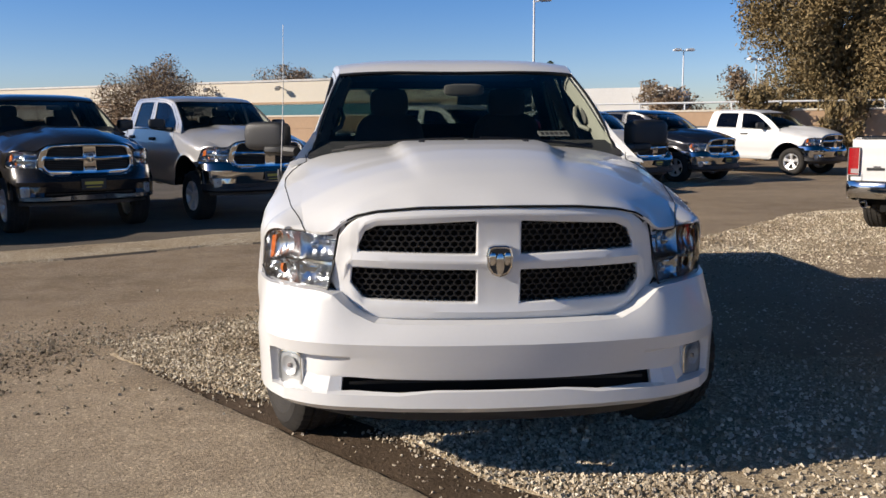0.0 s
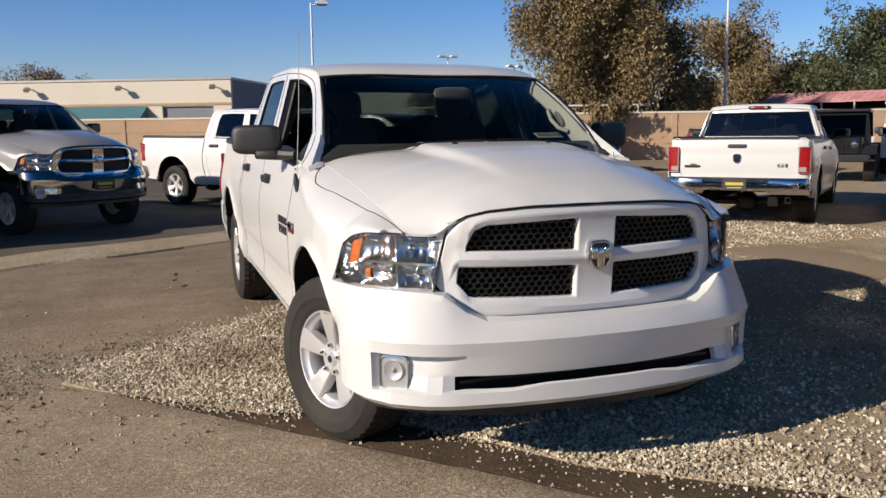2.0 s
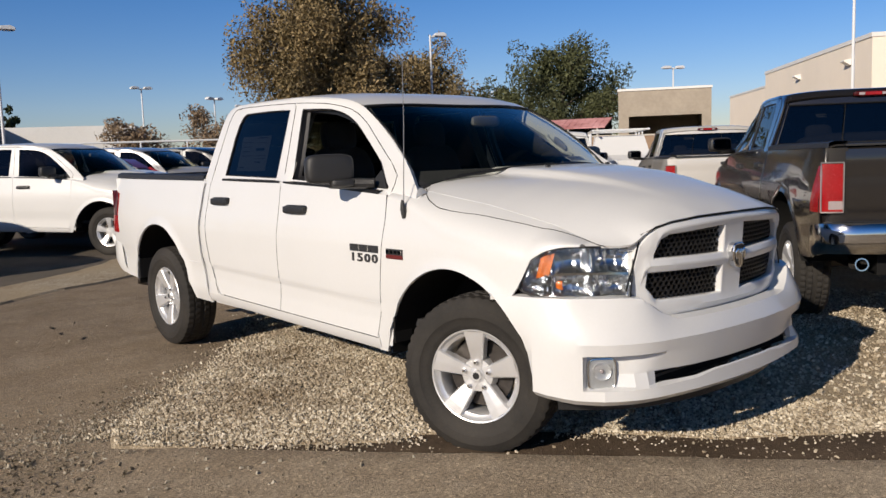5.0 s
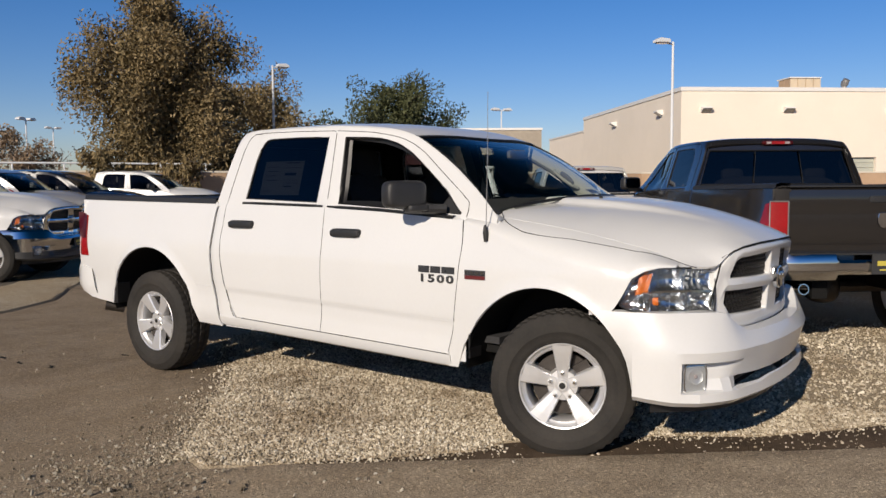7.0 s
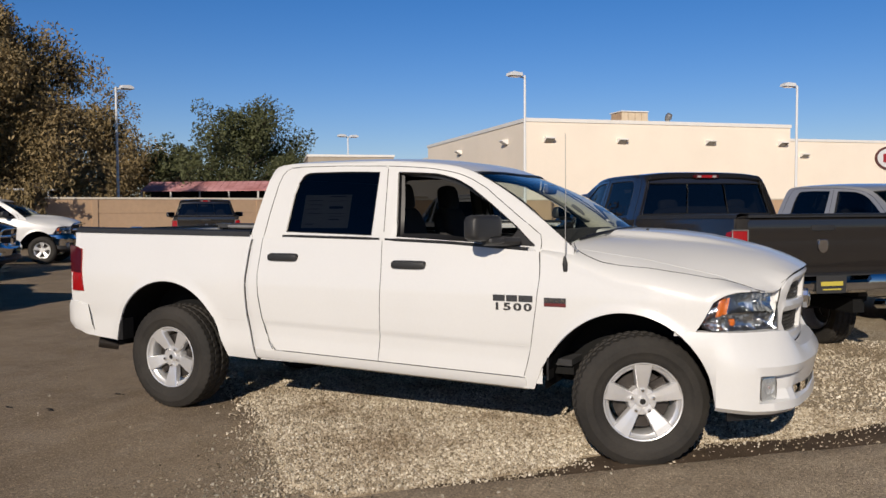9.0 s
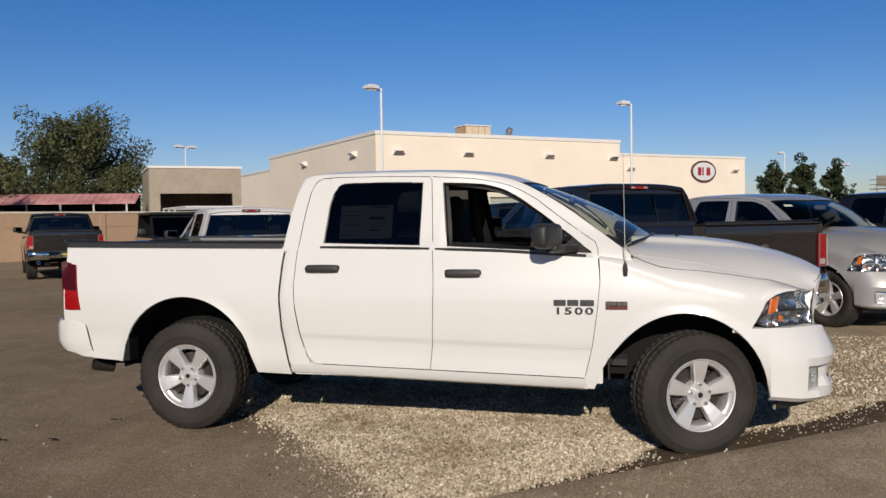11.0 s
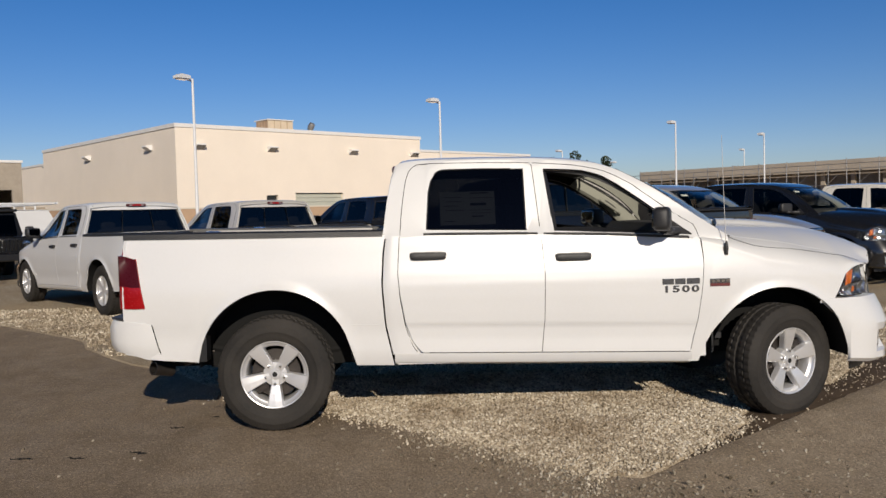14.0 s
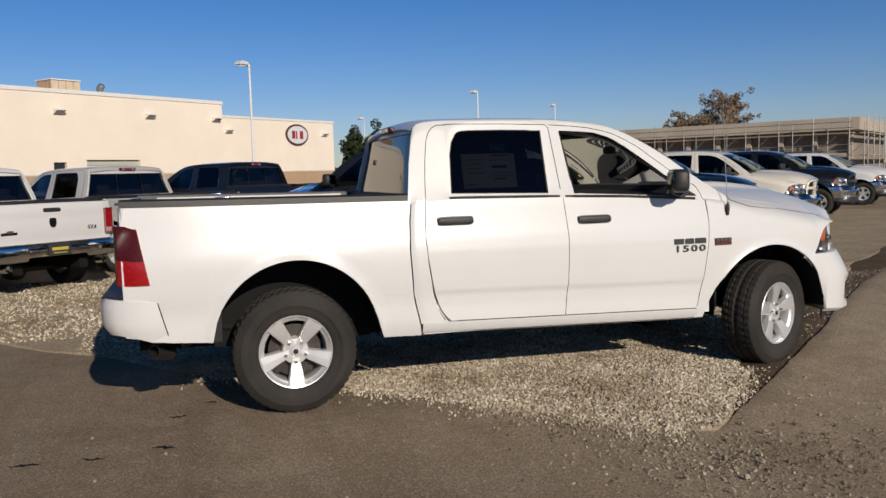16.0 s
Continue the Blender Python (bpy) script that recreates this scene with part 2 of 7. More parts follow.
    b.inputs["Specular IOR Level"].default_value = 0.2
    bu = nt.nodes.new("ShaderNodeBump")
    bu.inputs["Strength"].default_value, bu.inputs["Distance"].default_value = 0.8, 0.010
    nt.links.new(grit, bu.inputs["Height"])
    nt.links.new(bu.outputs[0], b.inputs["Normal"])
    # loose crushed gravel
    g = bpy.data.materials.new("crushed_gravel")
    g.use_nodes = True
    nt = g.node_tree
    b = nt.nodes["Principled BSDF"]
    pos = nt.nodes.new("ShaderNodeNewGeometry").outputs["Position"]
    vo = nt.nodes.new("ShaderNodeTexVoronoi")
    vo.inputs["Scale"].default_value = 68
    nt.links.new(pos, vo.inputs["Vector"])
    vd = nt.nodes.new("ShaderNodeTexVoronoi")
    vd.feature = "DISTANCE_TO_EDGE"
    vd.inputs["Scale"].default_value = 68
    nt.links.new(pos, vd.inputs["Vector"])
    sep = nt.nodes.new("ShaderNodeSeparateColor")
    nt.links.new(vo.outputs["Color"], sep.inputs[0])
    stones = _ramp(nt, sep.outputs[0], ((0.0, (0.20, 0.158, 0.112)), (0.35, (0.40, 0.335, 0.245)), (0.7, (0.56, 0.485, 0.37)), (1.0, (0.76, 0.69, 0.565))))
    gaps = _ramp(nt, vd.outputs["Distance"], ((0.0, (0.42, 0.39, 0.35)), (0.11, (1, 1, 1))))
    col = _mix(nt, 1.0, stones, gaps, "MULTIPLY")
    soil = _ramp(nt, _noise(nt, pos, 0.9, 5, 0.7), ((0.36, (0.68, 0.62, 0.55)), (0.55, (1, 1, 1))))
    col = _mix(nt, 1.0, col, soil, "MULTIPLY")
    patch = _noise(nt, pos, 0.7, 4)
    col = _mix(nt, _ramp(nt, patch, ((0.36, (0, 0, 0)), (0.62, (0.85, 0.85, 0.85)))), col, _mix(nt, 1.0, gaps, (0.46, 0.365, 0.245), "MULTIPLY"))
    nt.links.new(col, b.inputs["Base Color"])
    b.inputs["Roughness"].default_value = 0.9
    b.inputs["Specular IOR Level"].default_value = 0.2
    bu = nt.nodes.new("ShaderNodeBump")
    bu.inputs["Strength"].default_value, bu.inputs["Distance"].default_value = 0.7, 0.007
    nt.links.new(vd.outputs["Distance"], bu.inputs["Height"])
    nt.links.new(bu.outputs[0], b.inputs["Normal"])
    return a, g


M_ASPHALT, M_GRAVEL = ground_mats()
# lot ground with part of the trucks' deep shade put into its colour
M_LOT = mat("shade_darkened_lot", (0.125, 0.108, 0.09), 0.95, var=0.35, scales=(0.8, 30), bump=0.8, bump_scale=70, world_space=True, spec=0.15)
M_DIRT = mat("damp_brown_dirt", (0.098, 0.070, 0.048), 0.95, var=0.5, scales=(3.0, 35), bump=0.7, bump_scale=60, world_space=True, spec=0.15)
M_DRYGROUND = mat("dry_dirt_and_gravel", (0.30, 0.235, 0.165), 0.95, var=0.25, scales=(0.25, 14), bump=0.8, bump_scale=40, world_space=True, spec=0.15)
M_STONE = mat("loose_stone", (0.36, 0.30, 0.235), 0.9, var=0.3, scales=(9, 60), spec=0.2, tint=(0.52, 0.46, 0.38))


def stone_variation(m, k):
    nt = m.node_tree
    b = nt.nodes["Principled BSDF"]
    g = nt.nodes.new("ShaderNodeNewGeometry")
    patch = _ramp(nt, _noise(nt, g.outputs["Position"], 0.9, 5, 0.7), ((0.36, (0.52, 0.47, 0.42)), (0.55, (1, 1, 1))))
    col = _ramp(nt, g.outputs["Random Per Island"], [(p, tuple(k * c for c in q)) for p, q in ((0.0, (0.20, 0.162, 0.112)), (0.3, (0.42, 0.355, 0.262)), (0.75, (0.59, 0.515, 0.40)), (1.0, (0.80, 0.73, 0.605)))])
    col = _mix(nt, 1.0, col, patch, "MULTIPLY")
    nt.links.new(col, b.inputs["Base Color"])


stone_variation(M_STONE, 1.0)
M_STONE2 = mat("dusty_grey_stone", (0.30, 0.25, 0.20), 0.92, var=0.3, scales=(9, 60), spec=0.2)
stone_variation(M_STONE2, 0.55)


# ---- mesh helpers ----
def thicken(V, F, t):
    """A sheet made solid: a second skin t behind its front, and a rim that joins the two."""
    V = [Vector(v) for v in V]
    N = [Vector() for _ in V]
    edges = set()
    for f in F:
        c = Vector()
        for a, b in zip(f, f[1:] + f[:1]):
            edges.add((a, b))
            c += V[a].cross(V[b])
        c.normalize()
        for a in f:
            N[a] += c
    n = len(V)
    W = V + [v - t * d.normalized() for v, d in zip(V, N)]
    G = list(F) + [tuple(i + n for i in f[::-1]) for f in F]
    G += [(b, a, a + n, b + n) for a, b in edges if (b, a) not in edges]
    return W, G


def mk(name, V, F, material, parent=None, label="", smooth=True, solid=0.0, bevel=0.0, seg=2, auto=35):
    if solid:
        V, F = thicken(V, F, solid)
    me = bpy.data.meshes.new(name)
    me.from_pydata([tuple(map(float, v)) for v in V], [], F)
    me.validate()
    if smooth:
        me.polygons.foreach_set("use_smooth", [True] * len(me.polygons))
        if auto:
            me.set_sharp_from_angle(angle=radians(auto))
    if material:
        me.materials.append(material)
    ob = new(name, me)
    if parent:
        ob.parent = parent
    if label:
        tagged(ob, label)
    if bevel:
        md = ob.modifiers.new("edge", "BEVEL")
        md.width, md.segments, md.limit_method, md.angle_limit = bevel, seg, "ANGLE", radians(40)
    return ob


def part(name, bm, material, parent, label="", smooth=False, bevel=0.0):
    me = bpy.data.meshes.new(name)
    bm.to_mesh(me)
    bm.free()
    if smooth:
        me.polygons.foreach_set("use_smooth", [True] * len(me.polygons))
        me.set_sharp_from_angle(angle=radians(35))
    me.materials.append(material)
    ob = new(name, me)
    if parent:
        ob.parent = parent
    if label:
        tagged(ob, label)
    if bevel:
        md = ob.modifiers.new("edge", "BEVEL")
        md.width, md.segments, md.limit_method, md.angle_limit = bevel, 2, "ANGLE", radians(40)
    return ob


def grid(P, flip=False, skip=None, wrap=False):
    n, m = len(P), len(P[0])
    V = [p for row in P for p in row]
    F = []
    for i in range(n if wrap else n - 1):
        for j in range(m - 1):
            if skip and skip(i, j):
                continue
            k = (i + 1) % n
            q = (i * m + j, k * m + j, k * m + j + 1, i * m + j + 1)
            F.append(q[::-1] if flip else q)
    return V, F


def both(name, P, material, parent, flip=True, label="", skip=None, **kw):
    """A right-hand sheet (x below zero) and its mirror image."""
    V, F = grid(P, flip, skip)
    a = mk(name, V, F, material, parent, label, **kw)
    b = mk(name, [(-v[0], v[1], v[2]) for v in V], [f[::-1] for f in F], material, parent, label, **kw)
    return a, b


def box(x0, x1, y0, y1, z0, z1):
    V = [(x, y, z) for x in (x0, x1) for y in (y0, y1) for z in (z0, z1)]
    F = [(0, 1, 3, 2), (4, 6, 7, 5), (0, 4, 5, 1), (2, 3, 7, 6), (0, 2, 6, 4), (1, 5, 7, 3)]
    return V, F


def join(*parts):
    V, F = [], []
    for v, f in parts:
        k = len(V)
        V += list(v)
        F += [tuple(i + k for i in q) for q in f]
    return V, F


def deep(vf, dy):
    """A sheet with its border pulled back by dy along y."""
    V, F = list(vf[0]), list(vf[1])
    seen = {}
    for f in F:
        for a, b in zip(f, f[1:] + f[:1]):
            seen[(a, b)] = seen.get((a, b), 0) + 1
    twin = {}
    for (a, b) in list(seen):
        if (b, a) not in seen:
            for k in (a, b):
                if k not in twin:
                    twin[k] = len(V)
                    V.append((V[k][0], V[k][1] + dy, V[k][2]))
            F.append((b, a, twin[a], twin[b]))
    return V, F


def welded(vf):
    """The same mesh with points that coincide made one."""
    key, V, at_ = {}, [], []
    for v in vf[0]:
        k = tuple(round(c, 4) for c in v)
        if k not in key:
            key[k] = len(V)
            V.append(v)
        at_.append(key[k])
    return V, [tuple(at_[i] for i in f) for f in vf[1]]


def moved(vf, m):
    return [tuple(m @ Vector(v)) for v in vf[0]], vf[1]


def lathe(profile, n, axis="x", wave=None):
    """profile: (axial, radius) pairs, turned round an axis."""
    P = []
    for i in range(n):
        a = 2 * math.pi * i / n
        row = []
        for k, (u, r) in enumerate(profile):
            rr = r + (wave(i, k) if wave else 0)
            c, s = rr * math.cos(a), rr * math.sin(a)
            row.append({"x": (u, c, s), "y": (c, u, s), "z": (c, s, u)}[axis])
        P.append(row)
    return grid(P, wrap=True)


def tube(path, r0, r1=None, n=8):
    r1 = r0 if r1 is None else r1
    path = [Vector(p) for p in path]
    P = []
    for i, p in enumerate(path):
        d = (path[min(i + 1, len(path) - 1)] - path[max(i - 1, 0)]).normalized()
        u = d.cross(Vector((0, 0, 1)) if abs(d.z) < 0.9 else Vector((1, 0, 0))).normalized()
        w = d.cross(u)
        r = r0 + (r1 - r0) * i / max(1, len(path) - 1)
        P.append([tuple(p + r * (math.cos(a) * u + math.sin(a) * w)) for a in [2 * math.pi * k / n for k in range(n + 1)]])
    V, F = grid(P)
    F.append(tuple(range(n)))
    F.append(tuple(len(V) - 1 - k for k in range(1, n + 1)))
    return V, F


def prism(outline, y0, y1, plane="xz"):
    """A closed outline given in a plane, pulled from y0 to y1 along the third axis."""
    def at(p, d):
        return {"xz": (p[0], d, p[1]), "xy": (p[0], p[1], d), "yz": (d, p[0], p[1])}[plane]
    n = len(outline)
    V = [at(p, y0) for p in outline] + [at(p, y1) for p in outline]
    F = [tuple(range(n)), tuple(range(2 * n - 1, n - 1, -1))]
    F += [(i, i + n, (i + 1) % n + n, (i + 1) % n) for i in range(n)]
    return V, F


def lerp(x, xs, ys):
    return float(np.interp(x, xs, ys))


def lettering(text, size, depth, material, parent, m, name, label="", bold=0.0):
    cu = bpy.data.curves.new(name, "FONT")
    cu.body, cu.size, cu.extrude, cu.align_x, cu.align_y = text, size, depth, "CENTER", "CENTER"
    cu.resolution_u = 3
    cu.offset = bold
    tmp = bpy.data.objects.new(name, cu)
    me = bpy.data.meshes.new_from_object(tmp)
    bpy.data.objects.remove(tmp)
    me.materials.append(material)
    ob = new(name, me)
    ob.parent, ob.matrix_local = parent, m
    if label:
        tagged(ob, label)
    return ob


# ---- ground ----
HU, HV = Vector((0.66, -0.75, 0)).normalized(), Vector((0.75, 0.66, 0)).normalized()   # along and across the parking rows


def jag(p, amp, k=1.0):
    v = noise.noise_vector(Vector((p[0] * k, p[1] * k, 3.1)))
    return (p[0] + amp * v.x, p[1] + amp * v.y)


OUTLINE = {}


def flat_sheet(name, corners, z, material, label, step=0.35, amp=0.12, thick=0.03, kind="structure"):
    """A low sheet on the ground with an uneven border that slopes down to it."""
    pts = []
    for a, b in zip(corners, corners[1:] + corners[:1]):
        n = max(2, int(math.dist(a, b) / step))
        pts += [(a[0] + (b[0] - a[0]) * i / n, a[1] + (b[1] - a[1]) * i / n) for i in range(n)]
    near = [jag(jag(p, amp, 0.9), amp * 0.55, 4.0) for p in pts]
    OUTLINE[name] = near
    c = Vector((sum(p[0] for p in near) / len(near), sum(p[1] for p in near) / len(near)))
    bm = bmesh.new()
    top = [bm.verts.new((p[0], p[1], z + thick * 0.5 + 0.004)) for p in near]
    low = []
    m = len(near)
    for i, p in enumerate(near):
        t = Vector(near[(i + 1) % m]) - Vector(near[i - 1])
        o = Vector((t.y, -t.x)).normalized() * 0.06
        low.append(bm.verts.new((p[0] + o.x, p[1] + o.y, z - 0.012)))
    f = bm.faces.new(top)
    for i in range(m):
        bm.faces.new((top[i], low[i], low[(i + 1) % m], top[(i + 1) % m]))
    bmesh.ops.triangulate(bm, faces=[f])
    ob = part(name, bm, material, None)
    return tagged(ob, label, "ground", kind=kind)


R = 1500.0
ground = mk("ground", [(-R, -R, 0), (R, -R, 0), (R, R, 0), (-R, R, 0)], [(0, 1, 2, 3)], M_ASPHALT, smooth=False)
tagged(ground, "worn dusty grey-brown asphalt with patches of dirt", "ground", kind="structure")
WEDGE = [(-2.13, 1.42), (-1.90, 1.10), (-1.60, 0.78), (-1.42, 0.62), (-1.14, 0.42), (-0.95, 0.37), (-0.66, 0.12), (-0.50, -0.12), (-0.28, -0.36), (0.05, -0.70), (0.75, -1.38), (2.3, -3.25), (3.3, -4.45), (7.9, -10.1), (13.0, -17.5),
         (22.0, -11.0), (24.0, 3.0), (15.5, 13.0), (9.4, 11.2), (6.2, 9.2), (3.7, 6.7), (2.5, 5.9), (-0.35, 3.42), (-0.95, 2.60), (-1.38, 2.26), (-2.03, 1.66)]
flat_sheet("gravel_wedge", WEDGE, 0.0, M_GRAVEL, "pale crushed gravel spread over the parking strip", thick=0.012)
# coloured dark so that the shadow of the parked row reads deeper
flat_sheet("gravel_lot", [(-24, -6.0), (-10, 1.9), (-4.5, 5.2), (-1.95, 6.65), (0.6, 8.1), (3.4, 11.2), (6.4, 15.2), (10.0, 19.5), (6.0, 26), (-6, 22), (-30, 12)],
                      0.0, M_LOT, "packed gravel and dirt under the parked trucks, coloured darker to deepen their shade", step=0.6, amp=0.25)
flat_sheet("gravel_edge", [(-24, -6.0), (-10, 1.9), (-4.5, 5.2), (-1.95, 6.65), (0.6, 8.1), (3.4, 11.2), (6.4, 15.2), (10.0, 19.5), (9.2, 20.0), (5.6, 15.7), (2.6, 11.8), (0.1, 8.95), (-2.3, 7.5), (-4.9, 6.15), (-10.3, 2.9), (-24, -5.0)],
                      0.004, M_GRAVEL, "strip of pale gravel along the lot's edge", step=0.4, amp=0.16)
flat_sheet("dry_ground", [(16, 14.5), (26, 4.5), (40, -8), (60, -20), (62, -8), (40.5, 16.5), (18, 28), (12, 24)], 0.0, M_DRYGROUND,
                 "dry tan dirt along the boundary wall", step=1.2, amp=0.5, thick=0.012)
KERF = [(-2.22, 1.40), (-2.02, 1.13), (-1.79, 0.86), (-1.27, 0.25), (-0.81, -0.30), (-0.42, -0.75), (0.11, -1.36), (0.55, -1.80), (2.13, -3.62), (4.6, -6.9), (7.3, -10.6), (13.0, -18.2)]
flat_sheet("dirt_strip", [(x - 0.09, y - 0.08) for x, y in KERF[1:11]] + [(7.9, -10.0), (3.5, -4.3), (1.1, -1.2), (0.3, -0.5), (-0.2, -0.05), (-0.5, 0.3), (-0.9, 0.62), (-1.3, 0.80), (-1.65, 1.0), (-1.9, 1.25)], 0.001, M_DIRT,
                  "damp dark brown dirt along the asphalt's edge", step=0.12, amp=0.03, thick=0.0)


def asphalt_lip():
    """The broken edge of the asphalt layer, a low step above the dirt that fades out into the driving lane."""
    pts = []
    for a, b in zip(KERF, KERF[1:]):
        n = max(2, int(math.dist(a, b) / (0.05 if b[0] < 3 else 0.3)))
        pts += [(a[0] + (b[0] - a[0]) * i / n, a[1] + (b[1] - a[1]) * i / n) for i in range(n)]
    rows = []
    for k, p in enumerate(pts):
        d = (Vector(pts[min(k + 1, len(pts) - 1)]) - Vector(pts[max(k - 1, 0)])).normalized()
        o = Vector((d.y, -d.x))
        q = Vector(jag(jag(p, 0.018, 2.0), 0.012, 9.0))
        h = 0.024 * min(1.0, k / 8)
        rows.append([(q.x + o.x * w, q.y + o.y * w, z) for w, z in ((-0.014, 0.0), (-0.004, h * 0.75), (0.012, h), (0.16, h * 0.9), (0.45, h * 0.35), (0.85, -0.003))])
    ob = mk("asphalt_edge", *grid(rows), M_ASPHALT)
    return tagged(ob, "broken low edge of the grey-brown asphalt layer", "ground", kind="structure")


asphalt_lip()

# brown dirt laid over the shaded gravel, to darken the shadow there
flat_sheet("shade_dirt_sheet", [(1.25, 1.1), (1.9, 0.9), (2.7, 0.75), (3.3, 1.6), (5.6, 2.4), (5.6, 4.2), (4.1, 5.05), (3.0, 4.9), (1.7, 3.6)], -0.003, M_DRYGROUND,
                  "brown dirt sheet that deepens the shade between the parked trucks", step=0.1, amp=0.3, thick=0.03)


def pebbles(name, label, count, place, size, seed, material):
    rnd = random.Random(seed)
    # a crushed stone: eight uneven corners, twelve faces
    bv = np.array([(x, y, z) for x in (-0.68, 0.68) for y in (-0.68, 0.68) for z in (-0.68, 0.68)])
    bf = [(0, 1, 3), (0, 3, 2), (4, 6, 7), (4, 7, 5), (0, 4, 5), (0, 5, 1), (2, 3, 7), (2, 7, 6), (0, 2, 6), (0, 6, 4), (1, 5, 7), (1, 7, 3)]
    uneven = np.random.RandomState(seed)
    V, F = [], []
    for _ in range(count):
        x, y, z = place(rnd)
        s = size[0] + (size[1] - size[0]) * rnd.random() ** 2.2
        q = Euler((rnd.random() * 6, rnd.random() * 6, rnd.random() * 6)).to_matrix()
        sc = np.array([1, 0.55 + 0.4 * rnd.random(), 0.45 + 0.35 * rnd.random()]) * s
        P = ((bv + uneven.uniform(-0.33, 0.33, (8, 3))) * sc) @ np.array(q).T + np.array([x, y, z + s * 0.25])
        k = len(V)
        V += P.tolist()
        F += [tuple(i + k for i in f) for f in bf]
    ob = mk(name, V, F, material, smooth=False)
    return tagged(ob, label, "gravel", kind="stuff")


def inside(p, poly):
    c = False
    for (x0, y0), (x1, y1) in zip(poly, poly[1:] + poly[:1]):
        if (y0 > p[1]) != (y1 > p[1]) and p[0] < (x1 - x0) * (p[1] - y0) / (y1 - y0) + x0:
            c = not c
    return c


def in_wedge(rnd):
    near = rnd.random() < 0.66
    while True:
        p = (rnd.uniform(-2.2, 0.9), rnd.uniform(-1.6, 3.5)) if near else (rnd.uniform(-2.2, 4.6), rnd.uniform(-5.2, 5.2))
        if inside(p, OUTLINE["gravel_wedge"]):
            return (*p, 0.011)


def round_tip(rnd):
    while True:
        a, d = rnd.uniform(0, 2 * math.pi), abs(rnd.gauss(0, 1.0))
        t = rnd.random()
        pick = rnd.random()
        if pick < 0.62:          # thick drift of stones off the tip of the gravel
            p = (-2.65 + rnd.gauss(0, 0.40), 1.45 + rnd.gauss(0, 0.45))
        else:
            e = ((-2.3, 1.6), (-0.9, 2.55))
            o = abs(rnd.gauss(0, 0.22))
            p = (e[0][0] + (e[1][0] - e[0][0]) * t - o, e[0][1] + (e[1][1] - e[0][1]) * t + o * rnd.uniform(-0.2, 1.0))
        if rnd.random() < 0.10:
            p = (rnd.uniform(-5.5, 0), rnd.uniform(-2.5, 5.5))
        if not inside(p, OUTLINE["gravel_wedge"]):
            return (*p, 0.0)


pebbles("gravel_stones", "loose pale gravel stones lying on the strip", 92000, in_wedge, (0.0050, 0.0140), 3, M_STONE)
pebbles("scattered_stones", "small stones scattered over the asphalt", 2600, round_tip, (0.004, 0.013), 4, M_STONE2)


def gravel_fringe(rnd):
    ring = [p for p in OUTLINE["gravel_wedge"] if -2.6 < p[0] < 0.8 and 1.2 < p[1] < 4.2]
    while True:
        i = rnd.randrange(len(ring) - 1)
        a, b = Vector(ring[i]), Vector(ring[i + 1])
        if (b - a).length > 1.0:
            continue
        t = (b - a).normalized()
        o = Vector((t.y, -t.x)) * (rnd.expovariate(1 / 0.075) - 0.04)
        p = a.lerp(b, rnd.random()) + o
        return (p.x, p.y, 0.004)


def coarse_front(rnd):
    while True:
        p = (rnd.uniform(-1.2, 3.4), rnd.uniform(-4.2, 0.3))
        if inside(p, OUTLINE["gravel_wedge"]):
            return (*p, 0.012)


def on_dirt(rnd):
    while True:
        p = (rnd.uniform(-2.2, 3.2), rnd.uniform(-5.0, 1.5))
        if inside(p, OUTLINE["dirt_strip"]) and (p[0] > -0.35 or rnd.random() < 0.3):
            return (*p, 0.004)


def along_dirt(rnd):
    a, b = rnd.choice((((-1.90, 1.10), (-1.42, 0.62)), ((-1.42, 0.62), (-0.95, 0.37)), ((-0.50, -0.12), (0.05, -0.70)), ((0.05, -0.70), (0.75, -1.38))))
    t, o = rnd.random(), rnd.gauss(0, 0.07)
    return (a[0] + (b[0] - a[0]) * t + o * 0.72, a[1] + (b[1] - a[1]) * t + o * 0.69, 0.008)


def on_lane(rnd):
    while True:
        p = Vector((rnd.uniform(-4.2, -1.0), rnd.uniform(0.1, 2.0)))
        off = (p - Vector((-1.27, 0.25))).dot(Vector((-0.765, -0.644)))
        if 0.06 < off < 2.4 and rnd.random() < 0.9 - 0.3 * off:
            return (*p, lerp(off, (0.06, 0.2, 0.8), (0.022, 0.019, 0.0)))


pebbles("lane_stones", "single stones strewn over the driving lane", 420, on_lane, (0.005, 0.016), 21, M_STONE2)
pebbles("spilled_stones", "loose gravel stones spilled across the dirt", 1500, along_dirt, (0.004, 0.012), 9, M_STONE)
def far_side(rnd):
    while True:
        p = (rnd.uniform(2.4, 7.6), rnd.uniform(4.2, 9.6))
        if inside(p, OUTLINE["gravel_wedge"]):
            return (*p, 0.011)


pebbles("outlying_stones", "loose tan gravel stones by the driving lane", 9000, far_side, (0.008, 0.02), 11, M_STONE)
pebbles("coarse_stones", "coarser pale stones among the gravel", 2600, coarse_front, (0.009, 0.021), 7, M_STONE)
pebbles("dirt_stones", "small stones pressed into the damp dirt", 2200, on_dirt, (0.003, 0.011), 8, M_STONE)
pebbles("fringe_stones", "loose gravel stones spilling over the asphalt's edge", 3200, gravel_fringe, (0.004, 0.012), 6, M_STONE)


